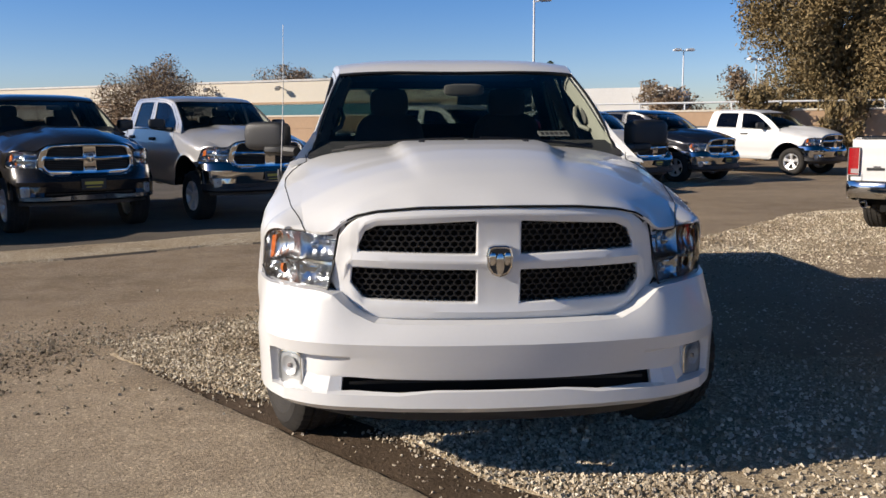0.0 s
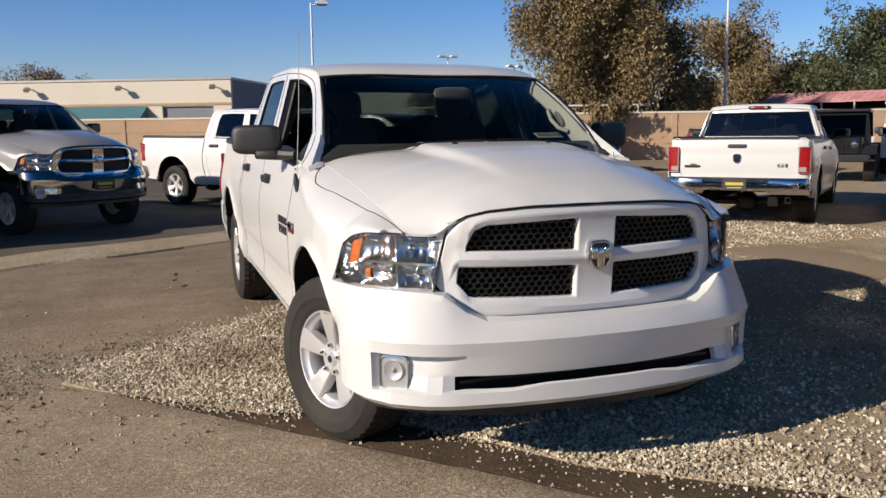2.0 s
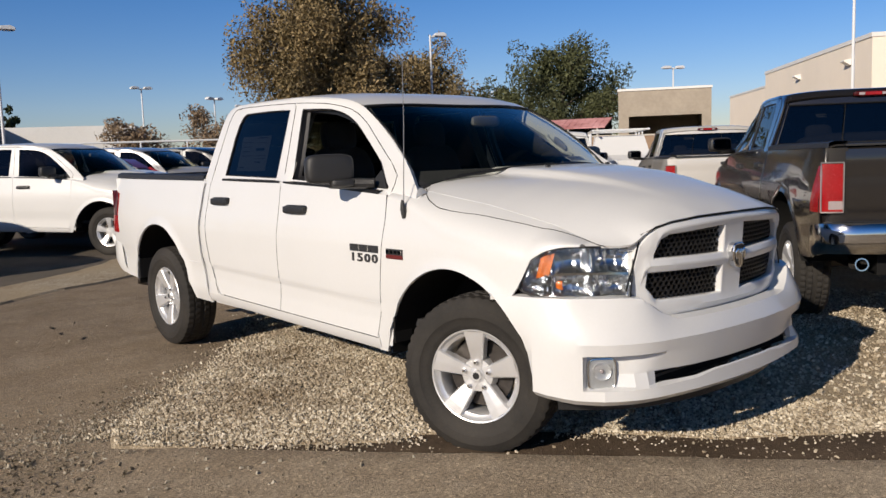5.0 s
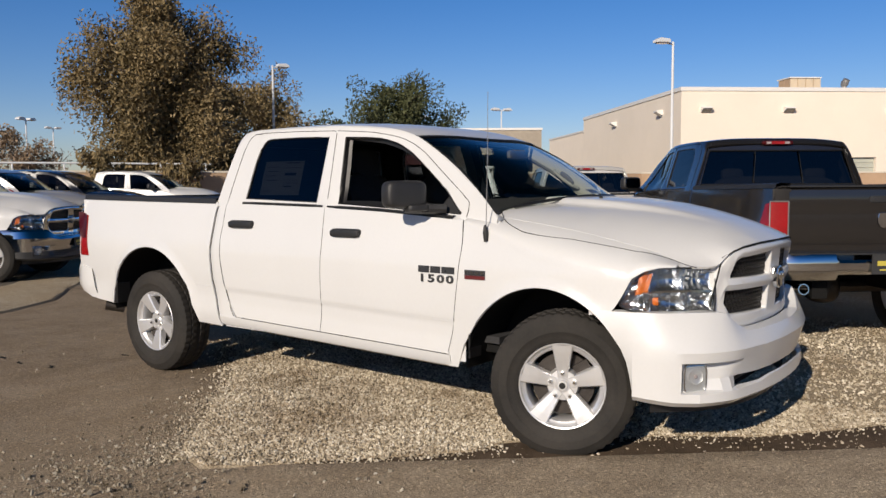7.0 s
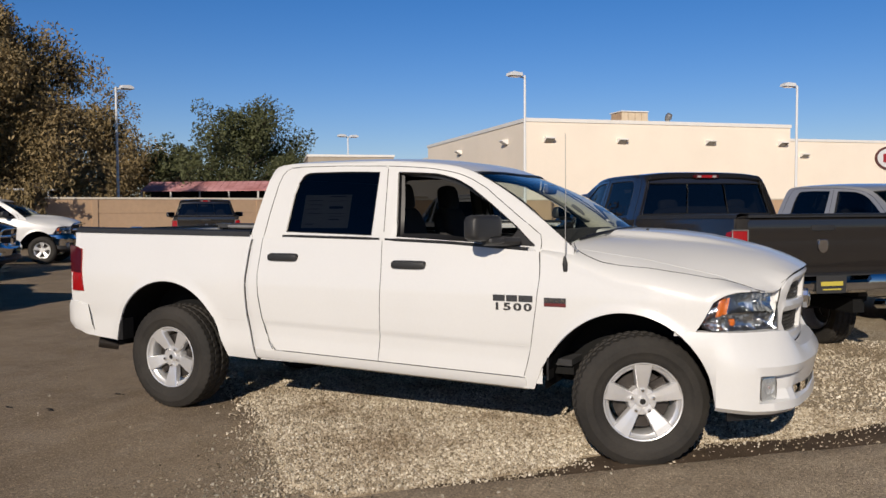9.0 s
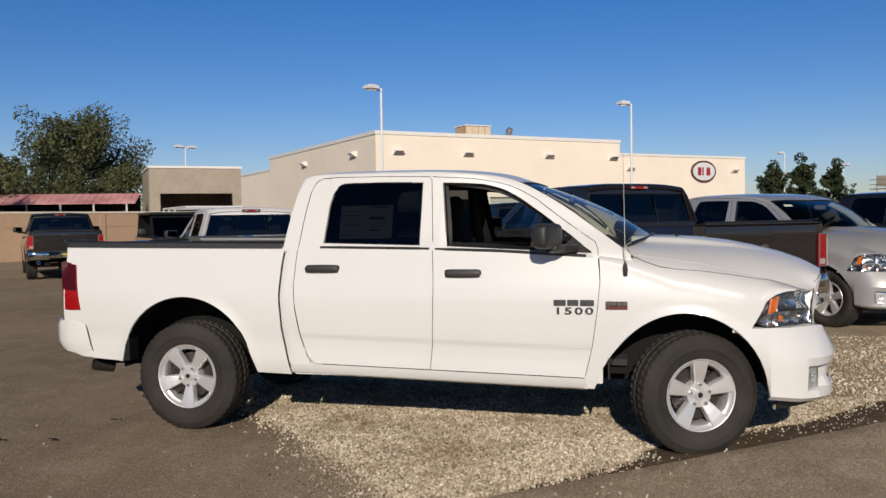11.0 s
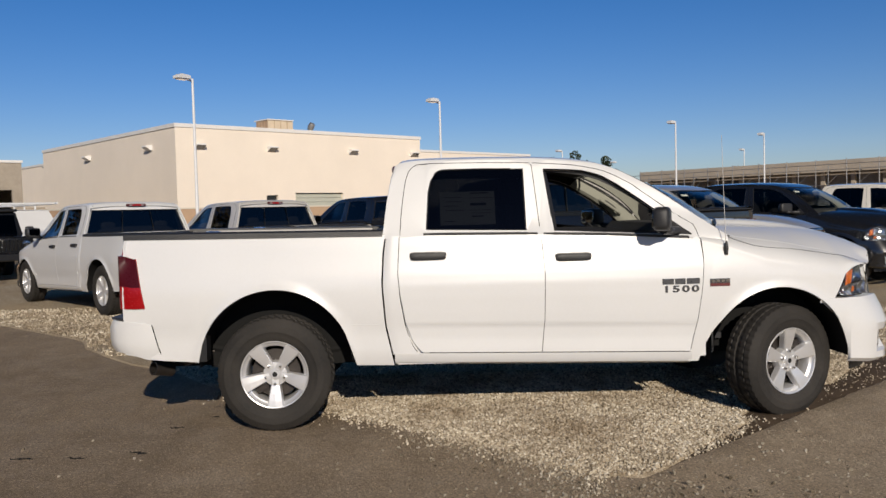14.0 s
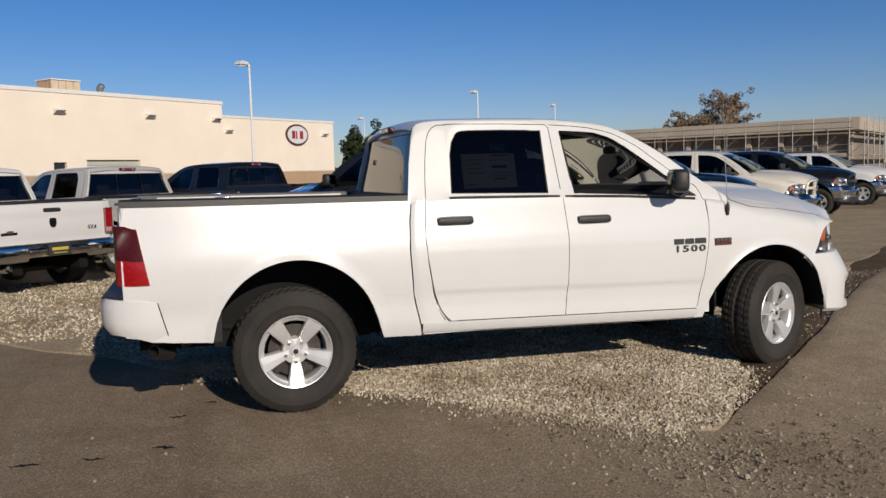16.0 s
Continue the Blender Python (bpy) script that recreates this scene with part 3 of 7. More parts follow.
def crack(points, w, seed):
    """A short open crack in the asphalt: a ragged dark sliver."""
    rnd = random.Random(seed)
    a, b = Vector(points[0]), Vector(points[1])
    t = (b - a).normalized()
    o = Vector((-t.y, t.x))
    mid = [a.lerp(b, k / 8) + o * rnd.gauss(0, w * 0.7) for k in range(9)]
    wd = [w * math.sin(math.pi * (k + 0.3) / 8.6) * rnd.uniform(0.5, 1.3) for k in range(9)]
    rows = [[(p.x + o.x * d, p.y + o.y * d, 0.004), (p.x - o.x * d, p.y - o.y * d, 0.004)] for p, d in zip(mid, wd)]
    mk("crack", *grid(rows, True), M_DARK, ground)


for k, c in enumerate((((-1.40, 5.13), (-1.41, 4.97)), ((-1.43, 4.77), (-1.435, 4.64)), ((-1.34, 4.42), (-1.38, 4.28)), ((-0.757, 4.34), (-0.762, 4.22)), ((-0.47, 4.12), (-0.48, 4.04)))):
    crack(c, 0.018, k)


# ---- buildings, walls, poles ----
def place2(o, u, w):
    """A frame: local x along u, local y along w."""
    return Matrix(((u.x, w.x, 0, o[0]), (u.y, w.y, 0, o[1]), (0, 0, 1, 0), (0, 0, 0, 1)))


def thing(name, label, category, m=None, group="", kind=""):
    ob = new(name)
    ob.empty_display_size = 0.2
    if m is not None:
        ob.matrix_world = m
    return tagged(ob, label, category, group, kind)


def cornice(x0, x1, y0, y1, z, h=0.22, o=0.06):
    return box(x0 - o, x1 + o, y0 - o, y1 + o, z - 0.02, z + h)


def wall_with_holes(x0, x1, z0, z1, y0, y1, holes):
    """A slab in the local x-z plane with rectangular openings (xa, xb, za, zb)."""
    xs = sorted({x0, x1, *[h[0] for h in holes], *[h[1] for h in holes]})
    zs = sorted({z0, z1, *[h[2] for h in holes], *[h[3] for h in holes]})
    out = []
    for a, b in zip(xs, xs[1:]):
        for c, d in zip(zs, zs[1:]):
            if any(h[0] <= a and b <= h[1] and h[2] <= c and d <= h[3] for h in holes):
                continue
            out.append(box(a, b, y0, y1, c, d))
    return welded(join(*out))


def wall_lamp(parent, m):
    lamp = mk("wall_lamp", *prism([(-0.02, -0.05), (0.10, -0.05), (0.44, 0.16), (0.44, 0.26), (-0.02, 0.30)], -0.32, 0.32, "yz"), M_COPING, parent, "white wedge-shaped wall lamp", smooth=False, bevel=0.01)
    lamp.matrix_local = m
    # no lens: an added dark plate that puts shade on the sloping underside
    mk("lamp_lens", *prism([(0.09, -0.075), (0.455, 0.150), (0.455, 0.165), (0.09, -0.06)], -0.30, 0.30, "yz"), M_BROWN, lamp, "dark underside lens", smooth=False)
    return lamp


# dealership building
bld = thing("showroom_building", "large flat-roofed cream stucco showroom with an oval red sign", "building", place2((46.35, 17.28), HU, HV))
mk("wall", *wall_with_holes(0, 20.4, 0, 7.2, 0, 0.3, [(8.7, 12.8, 0, 3.05), (6.4, 7.3, 1.9, 2.9)]), M_STUCCO, bld, smooth=False)
mk("wall", *box(0, 0.3, 0.3, 24.1, 0, 7.2), M_STUCCO, bld, smooth=False)
mk("wall", *box(20.1, 20.4, 0.3, 24.1, 0, 7.2), M_STUCCO, bld, smooth=False)
mk("roof", *cornice(0, 20.4, 0, 24.1, 7.2), M_COPING, bld, "white metal coping round the flat roof", smooth=False)
mk("wing", *box(20.41, 39.6, 5.2, 19.0, 0, 6.75), M_STUCCO, bld, smooth=False)
mk("wing_roof", *cornice(20.5, 39.6, 5.2, 19.0, 6.75, 0.18), M_COPING, bld, smooth=False)
mk("annex", *wall_with_holes(0.6, 12, 0, 6.3, 24.11, 41.5, []), M_STUCCO, bld, smooth=False)
mk("annex_roof", *cornice(0.6, 12, 24.2, 41.5, 6.3, 0.14), M_COPING, bld, smooth=False)
mk("annex_canopy", *box(-1.6, 0.59, 25.5, 28.5, 2.5, 2.75), M_CONCRETE, bld, smooth=False)
mk("roller_door", *join(*[box(8.72, 12.78, 0.2, 0.26, 0.02 + 0.3 * i, 0.30 + 0.3 * i) for i in range(10)]), mat("pale_green_roller_door", (0.46, 0.47, 0.40), 0.6, var=0.05), bld, "pale grey-green roller door", smooth=False)
mk("window", *box(6.42, 7.28, 0.2, 0.24, 1.92, 2.88), M_BLACK, bld, smooth=False)
for u_ in (1.55, 6.88, 13.7, 19.65):
    wall_lamp(bld, pose(u_, 0, 5.92, 0, 0, 180))
for v_, z_ in ((3.6, 6.0), (14.1, 6.0), (24.6, 5.9)):
    wall_lamp(bld, pose(0 if v_ < 24 else 0.6, v_, z_, 0, 0, 90))
for u_ in (25.8, 38.1):
    wall_lamp(bld, pose(u_, 5.2, 5.5, 0, 0, 180))


def oval(rx, rz, y0, y1, n=40):
    return prism([(rx * math.cos(2 * math.pi * i / n), rz * math.sin(2 * math.pi * i / n)) for i in range(n)], y0, y1)


M_SIGNRED = mat("red_sign_marks", (0.32, 0.02, 0.03), 0.4, var=0.05)
M_SIGNRIM = mat("brown_red_sign_rim", (0.13, 0.05, 0.045), 0.35, 0.3, var=0.05)
sg = mk("wall_sign", *oval(1.5, 0.98, -0.12, 0.0), M_SIGNRIM, bld, "oval wall sign with a dark red rim", smooth=False)
sg.location = (34.3, 5.19, 5.5)
mk("sign_face", *oval(1.33, 0.81, -0.14, -0.1), M_POLE, sg, smooth=False)
mk("sign_mark", *join(*[box(-0.75 + 0.52 * i, -0.75 + 0.52 * i + w_, -0.17, -0.13, -0.36, 0.36) for i, w_ in ((0, 0.4), (1, 0.16), (2, 0.44))]), M_SIGNRED, sg, "red marks on the sign", smooth=False)
crate = thing("roof_vent", "tan slatted rooftop vent box", "vent", place2((55.45, 12.6), HU, HV))
crate.location.z = 7.42
mk("vent_box", *box(-1.0, 1.0, -0.8, 0.8, 0, 0.95), mat("tan_vent_metal", (0.42, 0.32, 0.22), 0.7), crate, smooth=False)
for i in range(4):
    mk("slat", *box(-1.04 + 0.54 * i, -0.98 + 0.54 * i + 0.4, -0.86, -0.8, 0.08, 0.9), mat("pale_slat", (0.58, 0.47, 0.34), 0.7), crate, smooth=False)
    mk("slat", *box(-1.05, -1.0, -0.8 + 0.4 * i, -0.45 + 0.4 * i, 0.08, 0.9), M_WALL, crate, smooth=False)
mk("cap", *box(-1.1, 1.1, -0.9, 0.9, 0.95, 1.02), M_COPING, crate, smooth=False)
turb = thing("roof_turbine", "small galvanised rooftop exhaust turbine", "vent", place2((57.6, 10.2), HU, HV))
turb.location.z = 7.42
mk("stem", *lathe([(0, 0.0), (0, 0.12), (0.5, 0.12), (0.5, 0)], 10, "z"), M_GALV, turb)
mk("head", *moved(lathe([(-0.3, 0.0), (-0.26, 0.16), (0, 0.26), (0.3, 0.2), (0.3, 0)], 12, "z"), pose(0, 0, 0.72, 35, 0, 20)), M_GALV, turb)

# raw block building with a dark opening
blk = thing("block_building", "unfinished tan concrete block building with a dark opening", "building", place2((39.2, 29.4), (Vector((42.02, 24.71, 0)) - Vector((39.2, 29.4, 0))).normalized(), HV))
mk("wall", *wall_with_holes(0, 5.5, 0, 4.9, 0, 0.25, [(0.62, 4.95, 2.1, 3.35)]), M_CONCRETE, blk, smooth=False)
mk("wall", *box(0, 0.25, 0.25, 7, 0, 4.9), M_CONCRETE, blk, smooth=False)
mk("wall", *box(5.25, 5.5, 0.25, 7, 0, 4.9), M_CONCRETE, blk, smooth=False)
mk("wall", *box(0.25, 5.25, 6.75, 7, 0, 4.9), M_CONCRETE, blk, smooth=False)
mk("roof", *box(-0.06, 5.56, -0.06, 7.06, 4.9, 5.04), M_COPING, blk, smooth=False)

# long low store with a teal awning
WL = Vector((-0.90, 0.44, 0)).normalized()
store = thing("store_building", "long low cream store with a blue-grey side and teal awning", "building", place2((4.2, 51.8), WL, Vector((0.44, 0.90, 0)).normalized()))
mk("wall", *wall_with_holes(0, 60, 0, 4.75, 0, 0.3, [(1.2, 4.6, 1.9, 3.1)]), M_STUCCO2, store, smooth=False)
mk("wall", *box(0, 0.3, 0.31, 26.0, 0, 4.75), M_GREYBLOCK, store, "dark blue-grey painted side wall", smooth=False)
mk("roof", *cornice(0, 60, 0, 26, 4.75, 0.12), M_GALV, store, smooth=False)
mk("shop_window", *box(1.25, 4.55, 0.18, 0.22, 1.92, 3.08), M_GREYBLOCK, store, smooth=False)
mk("band", *box(-0.05, 60, -0.05, 0.0, 3.15, 3.3), M_WALL, store, "tan band along the facade", smooth=False)
mk("awning", *prism([(-1.6, 2.05), (-0.02, 2.05), (-0.02, 3.1)], 5.6, 18.0, "yz"), M_TEAL, store, "teal metal awning", smooth=False)
mk("annex", *box(-10.5, -0.01, 25.9, 40, 0, 4.9), mat("white_painted_block", (0.72, 0.71, 0.68), 0.8, var=0.08, scales=(0.3, 6), world_space=True), store, "white-painted annex", smooth=False)
for i in range(5):
    mk("flood_lamp", *join(tube([(1.0 + 6.2 * i, -0.02, 4.3), (1.0 + 6.2 * i, -0.5, 4.35)], 0.04), moved(box(-0.16, 0.16, -0.16, 0.16, -0.1, 0.1), pose(1.0 + 6.2 * i, -0.55, 4.25, 30))), M_GALV, store, smooth=False)

# boundary wall
WALL_LINE = [(-70, 72), (20.4, 27.55), (41.0, 17.55), (54.2, 2.5), (80.0, -26.8)]


def wall_panels(a, b, name):
    a, b = Vector((*a, 0)), Vector((*b, 0))
    u = (b - a).normalized()
    L = (b - a).length
    ob = thing(name, "tan block boundary wall with a lighter cap", "wall", place2(a, u, Vector((-u.y, u.x, 0))), kind="structure")
    n = max(1, int(L / 6.0))
    for i in range(n):
        mk("panel", *box(L * i / n + 0.02, L * (i + 1) / n - 0.02, 0, 0.2, 0, 2.02), M_WALL, ob, smooth=False)
    mk("cap", *box(0, L, -0.03, 0.23, 2.02, 2.10), M_STUCCO2, ob, smooth=False)
    mk("band", *box(0, L, -0.018, -0.003, 1.42, 1.62), M_WALL, ob, smooth=False)
    for i in range(n + 1):
        mk("pilaster", *box(L * i / n - 0.12, L * i / n + 0.12, -0.04, 0.24, 0, 2.0), M_WALL, ob, smooth=False)
    return ob


for i, (a, b) in enumerate(zip(WALL_LINE, WALL_LINE[1:])):
    wall_panels(a, b, "wall_%d" % (i + 1))
rail = thing("guard_rail", "pale horizontal pipe rail standing above the boundary wall", "rail", place2((2.0, 38.9), Vector((0.90, -0.44, 0)).normalized(), Vector((0.44, 0.90, 0)).normalized()))
mk("pipe", *tube([(0, 0, 2.45), (20.5, 0, 2.45)], 0.045), M_POLE, rail)
for i in range(11):
    mk("post", *tube([(0.2 + 2.0 * i, 0, 0), (0.2 + 2.0 * i, 0, 2.45)], 0.035), M_POLE, rail)

# faded red roof behind the wall
red = thing("red_roof_shed", "long low shed roof of faded pinkish red sheet metal", "shed", place2((35.0, 39.4), Vector((0.36, -0.93, 0)).normalized(), Vector((0.93, 0.36, 0)).normalized()))
for i in range(24):
    mk("roof_sheet", *prism([(0.0, 2.75), (0.0, 2.81), (1.6, 3.42), (1.6, 3.36)], 0.42 * i, 0.42 * i + 0.40, "yz"), M_PINK, red, smooth=False)
mk("back_wall", *box(0, 10, 1.62, 1.75, 0, 3.3), M_DARK, red, smooth=False)
for i in range(6):
    mk("post", *box(1.9 * i, 1.9 * i + 0.1, 0.05, 0.15, 0, 2.8), M_GALV, red, smooth=False)

# unfinished building wrapped in scaffolding
sc0 = Vector((90.0, -23.0, 0))
scv = (Vector((54.2, -50.7, 0)) - sc0)
scaf = thing("scaffolded_building", "long unfinished concrete building wrapped in steel scaffolding", "building", place2(sc0, scv.normalized(), Vector((-scv.y, scv.x, 0)).normalized()))
SL = scv.length
M_GREYCON = mat("grey_brown_concrete", (0.44, 0.38, 0.31), 0.9, var=0.15, scales=(0.3, 4), world_space=True)
mk("parapet", *box(0, SL, 1.0, 20, 4.35, 5.45), M_GREYCON, scaf, smooth=False)
# infill coloured darker than the concrete to put shade behind the decks
mk("core", *box(0.5, SL - 0.5, 2.4, 19.5, 0, 4.4), mat("shadowed_infill", (0.24, 0.205, 0.17), 0.9, var=0.3, scales=(0.4, 3), world_space=True), scaf, smooth=False)
for i in range(16):
    x_ = 0.6 + (SL - 1.2) * i / 15
    mk("column", *box(x_ - 0.2, x_ + 0.2, 1.9, 2.35, 0, 4.35), M_GREYCON, scaf, smooth=False)
    mk("standard", *tube([(x_ + 0.3, -0.1, 0), (x_ + 0.3, -0.1, 5.5)], 0.05, n=6), M_GALV, scaf)
    mk("standard", *tube([(x_ + 1.5, -0.1, 0), (x_ + 1.5, -0.1, 4.9)], 0.04, n=6), M_GALV, scaf)
    mk("brace", *tube([(x_ + 0.3, -0.12, 2.1), (x_ + 2.4, -0.12, 4.0)], 0.03, n=5), M_GALV, scaf)
for z_ in (2.05, 4.0):
    mk("deck", *box(0, SL, -0.1, 0.9, z_, z_ + 0.1), M_WOOD, scaf, smooth=False)
    for dz in (0.5, 1.0):
        mk("guard_rail", *tube([(0, -0.13, z_ + dz), (SL, -0.13, z_ + dz)], 0.035, n=5), M_GALV, scaf)
for i in range(15):
    x_ = 0.6 + (SL - 1.2) * (i + 0.5) / 15
    mk("beam", *box(x_ - 1.2, x_ + 1.2, 1.85, 2.3, 2.0, 2.35), M_GREYCON, scaf, smooth=False)
mk("end_wall", *box(SL, SL + 0.3, 1.0, 20, 4.35, 5.45), M_GREYCON, scaf, smooth=False)
for i in range(7):
    mk("standard", *tube([(SL + 1.0, 1 + 3 * i, 0), (SL + 1.0, 1 + 3 * i, 5.7)], 0.05, n=6), M_GALV, scaf)
for z_ in (2.05, 4.0):
    mk("deck", *box(SL + 0.3, SL + 1.0, 1.0, 20, z_, z_ + 0.1), M_WOOD, scaf, smooth=False)


def lamp_post(x, y, h, yaw, heads=1, group="parking lot lamp posts"):
    ob = thing("street_lamp", "tall white steel lamp post with %s rectangular head%s" % (("one", "") if heads == 1 else ("two", "s")), "street lamp", pose(x, y, 0, 0, 0, yaw), group)
    mk("base", *lathe([(0, 0.0), (0, 0.28), (0.7, 0.28), (0.7, 0)], 14, "z"), M_CONCRETE, ob, smooth=True)
    mk("pole", *tube([(0, 0, 0.68), (0, 0, h * 0.5), (0, 0, h)], 0.085, 0.055, 10), M_POLE, ob)
    for sgn in ((-1,) if heads == 1 else (-1, 1)):
        mk("arm", *tube([(0, 0, h - 0.12), (sgn * 0.3, 0, h - 0.08)], 0.04), M_POLE, ob)
        mk("lamp_head", *prism([(sgn * 0.22, h - 0.06), (sgn * 0.28, h + 0.1), (sgn * 0.75, h + 0.14), (sgn * 0.95, h + 0.04), (sgn * 0.95, h - 0.08)], -0.22, 0.22), M_POLE, ob, smooth=False, bevel=0.02)
        mk("lamp_lens", *box(min(sgn * 0.36, sgn * 0.85), max(sgn * 0.36, sgn * 0.85), -0.16, 0.16, h - 0.115, h - 0.07), M_CLEARLENS, ob, smooth=False)
    return ob


for x_, y_, h_, yaw_, n_ in ((7.76, 43.2, 8.35, 170, 1), (28.9, 35.0, 8.35, 155, 1), (33.1, 12.7, 7.95, -35, 1), (43.0, 0.9, 7.95, -45, 1), (60.2, -18.5, 8.1, -50, 1),
                             (73.3, -31.2, 8.1, -50, 1), (57.2, 37.4, 7.9, -30, 2), (85.6, -13.9, 7.8, -50, 1), (97.3, -22.0, 7.1, -50, 2), (101.3, -40.4, 8.5, -50, 1),
                             (26.1, 71.1, 8.15, 0, 2), (31.5, 68.1, 7.1, 20, 2), (69.8, 71.4, 8.9, 150, 1), (47.0, 92.0, 8.2, 0, 2), (50.0, 41.0, 7.0, -30, 2)):
    lamp_post(x_, y_, h_, yaw_, n_)


# ---- trees ----
def tree(name, label, x, y, height, spread, leaf, count, seed, crown_low=0.25, droop=0.0, leaf_size=0.16, limbs=9, clump=0.9, trunk_r=0.3, cone=False):
    rnd = random.Random(seed)
    ob = thing(name, label, "tree", pose(x, y, 0))
    segs, tips = [], []
    top = height * (0.93 if cone else 0.72)
    path = [Vector((0, 0, 0))]
    for i in range(1, 6):
        path.append(Vector((rnd.gauss(0, spread * 0.03 * i), rnd.gauss(0, spread * 0.03 * i), top * i / 5)))
    segs.append(tube(path, trunk_r, trunk_r * 0.25, 9))
    for i in range(limbs):
        f = crown_low * 0.8 + (0.95 - crown_low * 0.8) * (i + rnd.random() * 0.6) / limbs
        b = path[min(5, int(f * 5))].lerp(path[min(5, int(f * 5) + 1)], (f * 5) % 1)
        a = i * 2.4 + rnd.random()
        reach = spread * ((1 - f) * 1.0 + 0.12 if cone else math.sqrt(max(0.15, 1 - (2 * f - 0.85) ** 2)) * (0.7 + 0.4 * rnd.random()))
        rise = 0.05 * height if cone else height * (0.16 + 0.14 * rnd.random())
        e = b + Vector((math.cos(a) * reach, math.sin(a) * reach, rise))
        mid = b.lerp(e, 0.5) + Vector((0, 0, rise * 0.25))
        segs.append(tube([b, mid, e], trunk_r * 0.38 * (1 - 0.5 * f), 0.025, 6))
        for q in range(5):
            t = 0.35 + 0.65 * q / 4
            p = (b.lerp(mid, t * 2) if t < 0.5 else mid.lerp(e, t * 2 - 1))
            tips.append((p, spread * (0.20 + 0.14 * rnd.random()) * (0.6 if cone else 1)))
            s = p + Vector((rnd.gauss(0, 1), rnd.gauss(0, 1), rnd.gauss(0.2, 0.6))) * spread * 0.22
            segs.append(tube([p, s], 0.03, 0.01, 4))
            tips.append((s, spread * (0.14 + 0.12 * rnd.random()) * (0.6 if cone else 1)))
    tips.append((path[5] + Vector((0, 0, height * 0.1)), spread * 0.22))
    mk("trunk", *join(*segs), M_BARK, ob)
    tp = np.array([t[0][:] for t in tips])
    tr = np.array([t[1] for t in tips])
    rs = np.random.RandomState(seed)
    pick = rs.choice(len(tips), count, p=(tr ** 2) / (tr ** 2).sum())
    d = rs.normal(size=(count, 3))
    d /= np.linalg.norm(d, axis=1)[:, None]
    rad = tr[pick] * clump * rs.uniform(0.25, 1.12, count) ** 0.6
    c = tp[pick] + d * rad[:, None]
    c[:, 2] -= droop * rs.random(count) ** 3 * height
    keep = c[:, 2] > height * crown_low * 0.5
    c = c[keep]
    n = len(c)
    a1 = rs.normal(size=(n, 3))
    a1 /= np.linalg.norm(a1, axis=1)[:, None]
    a1[:, 2] -= droop * 3
    a2 = np.cross(a1, rs.normal(size=(n, 3)))
    a2 /= np.linalg.norm(a2, axis=1)[:, None] + 1e-9
    s = leaf_size * rs.uniform(0.5, 1.3, n)[:, None]
    V = np.empty((n * 4, 3))
    V[0::4], V[1::4], V[2::4], V[3::4] = c - a1 * s, c + a2 * s * 0.42, c + a1 * s, c - a2 * s * 0.42
    me = bpy.data.meshes.new("crown")
    me.from_pydata(V.tolist(), [], np.arange(n * 4).reshape(-1, 4).tolist())
    me.materials.append(leaf)
    cr = new("crown", me)
    cr.parent = ob
    return ob


tree("tree", "tall broad tree with olive and brown drooping foliage", 19.3, 32.0, 11.4, 3.7, M_LEAF_OLIVE, 80000, 11, 0.12, 0.10, 0.095, 18, 1.0, 0.38)
tree("tree", "olive-brown tree partly hidden by a lamp post", 40.5, 48.5, 9.6, 4.6, M_LEAF_OLIVE, 30000, 12, 0.12, 0.08, 0.14, 13, 1.0)
tree("tree", "broad olive-brown tree beyond the wall", 25.5, 37.5, 9.0, 3.6, M_LEAF_OLIVE, 30000, 19, 0.12, 0.10, 0.13, 13, 1.0)
tree("tree", "rounded dark green tree beyond the red roof", 43.2, 37.2, 9.2, 4.3, M_LEAF_GREEN, 34000, 13, 0.16, 0.03, 0.125, 16, 0.92)
tree("tree", "small dark green tree beyond the red roof", 44.5, 44.5, 7.0, 3.0, M_LEAF_GREEN, 9000, 23, 0.16, 0.03, 0.17, 9, 1.0)
tree("shrub", "drooping olive shrub hanging over the boundary wall", 14.6, 29.6, 3.2, 1.2, M_LEAF_OLIVE, 4200, 14, 0.02, 0.12, 0.10, 8, 1.0, 0.05)
tree("shrub", "tangled olive branches hanging over the boundary wall", 17.3, 28.3, 2.9, 0.9, M_LEAF_OLIVE, 3200, 15, 0.02, 0.2, 0.10, 8, 1.0, 0.05)
tree("tree", "far half-bare brown tree beyond the parked trucks", -14.0, 47.0, 4.9, 3.4, M_LEAF_BARE, 30000, 16, 0.10, 0.0, 0.075, 16, 0.95)
tree("tree", "far half-bare brown tree beyond the parked trucks", -28.0, 46.0, 4.4, 3.4, M_LEAF_BARE, 20000, 17, 0.12, 0.0, 0.075, 14, 0.95)
tree("tree", "far half-bare brown tree behind the store roof", -8.5, 72.0, 6.9, 3.6, M_LEAF_BARE, 16000, 18, 0.3, 0.0, 0.10, 14, 0.9)
for k_, (x_, y_, h_) in enumerate(((86.0, -13.0, 6.4), (90.0, -16.7, 7.3), (94.0, -20.3, 6.9))):
    tree("conifer", "dark green pine beyond the showroom", x_, y_, h_, 2.5, M_NEEDLE, 8000, 30 + k_, 0.1, 0.0, 0.2, 16, 1.1, 0.2, cone=True)
tree("conifer", "dark green conifer behind the store", 15.2, 77.0, 7.0, 1.6, M_NEEDLE, 4000, 41, 0.1, 0.0, 0.22, 14, 1.1, 0.2, cone=True)
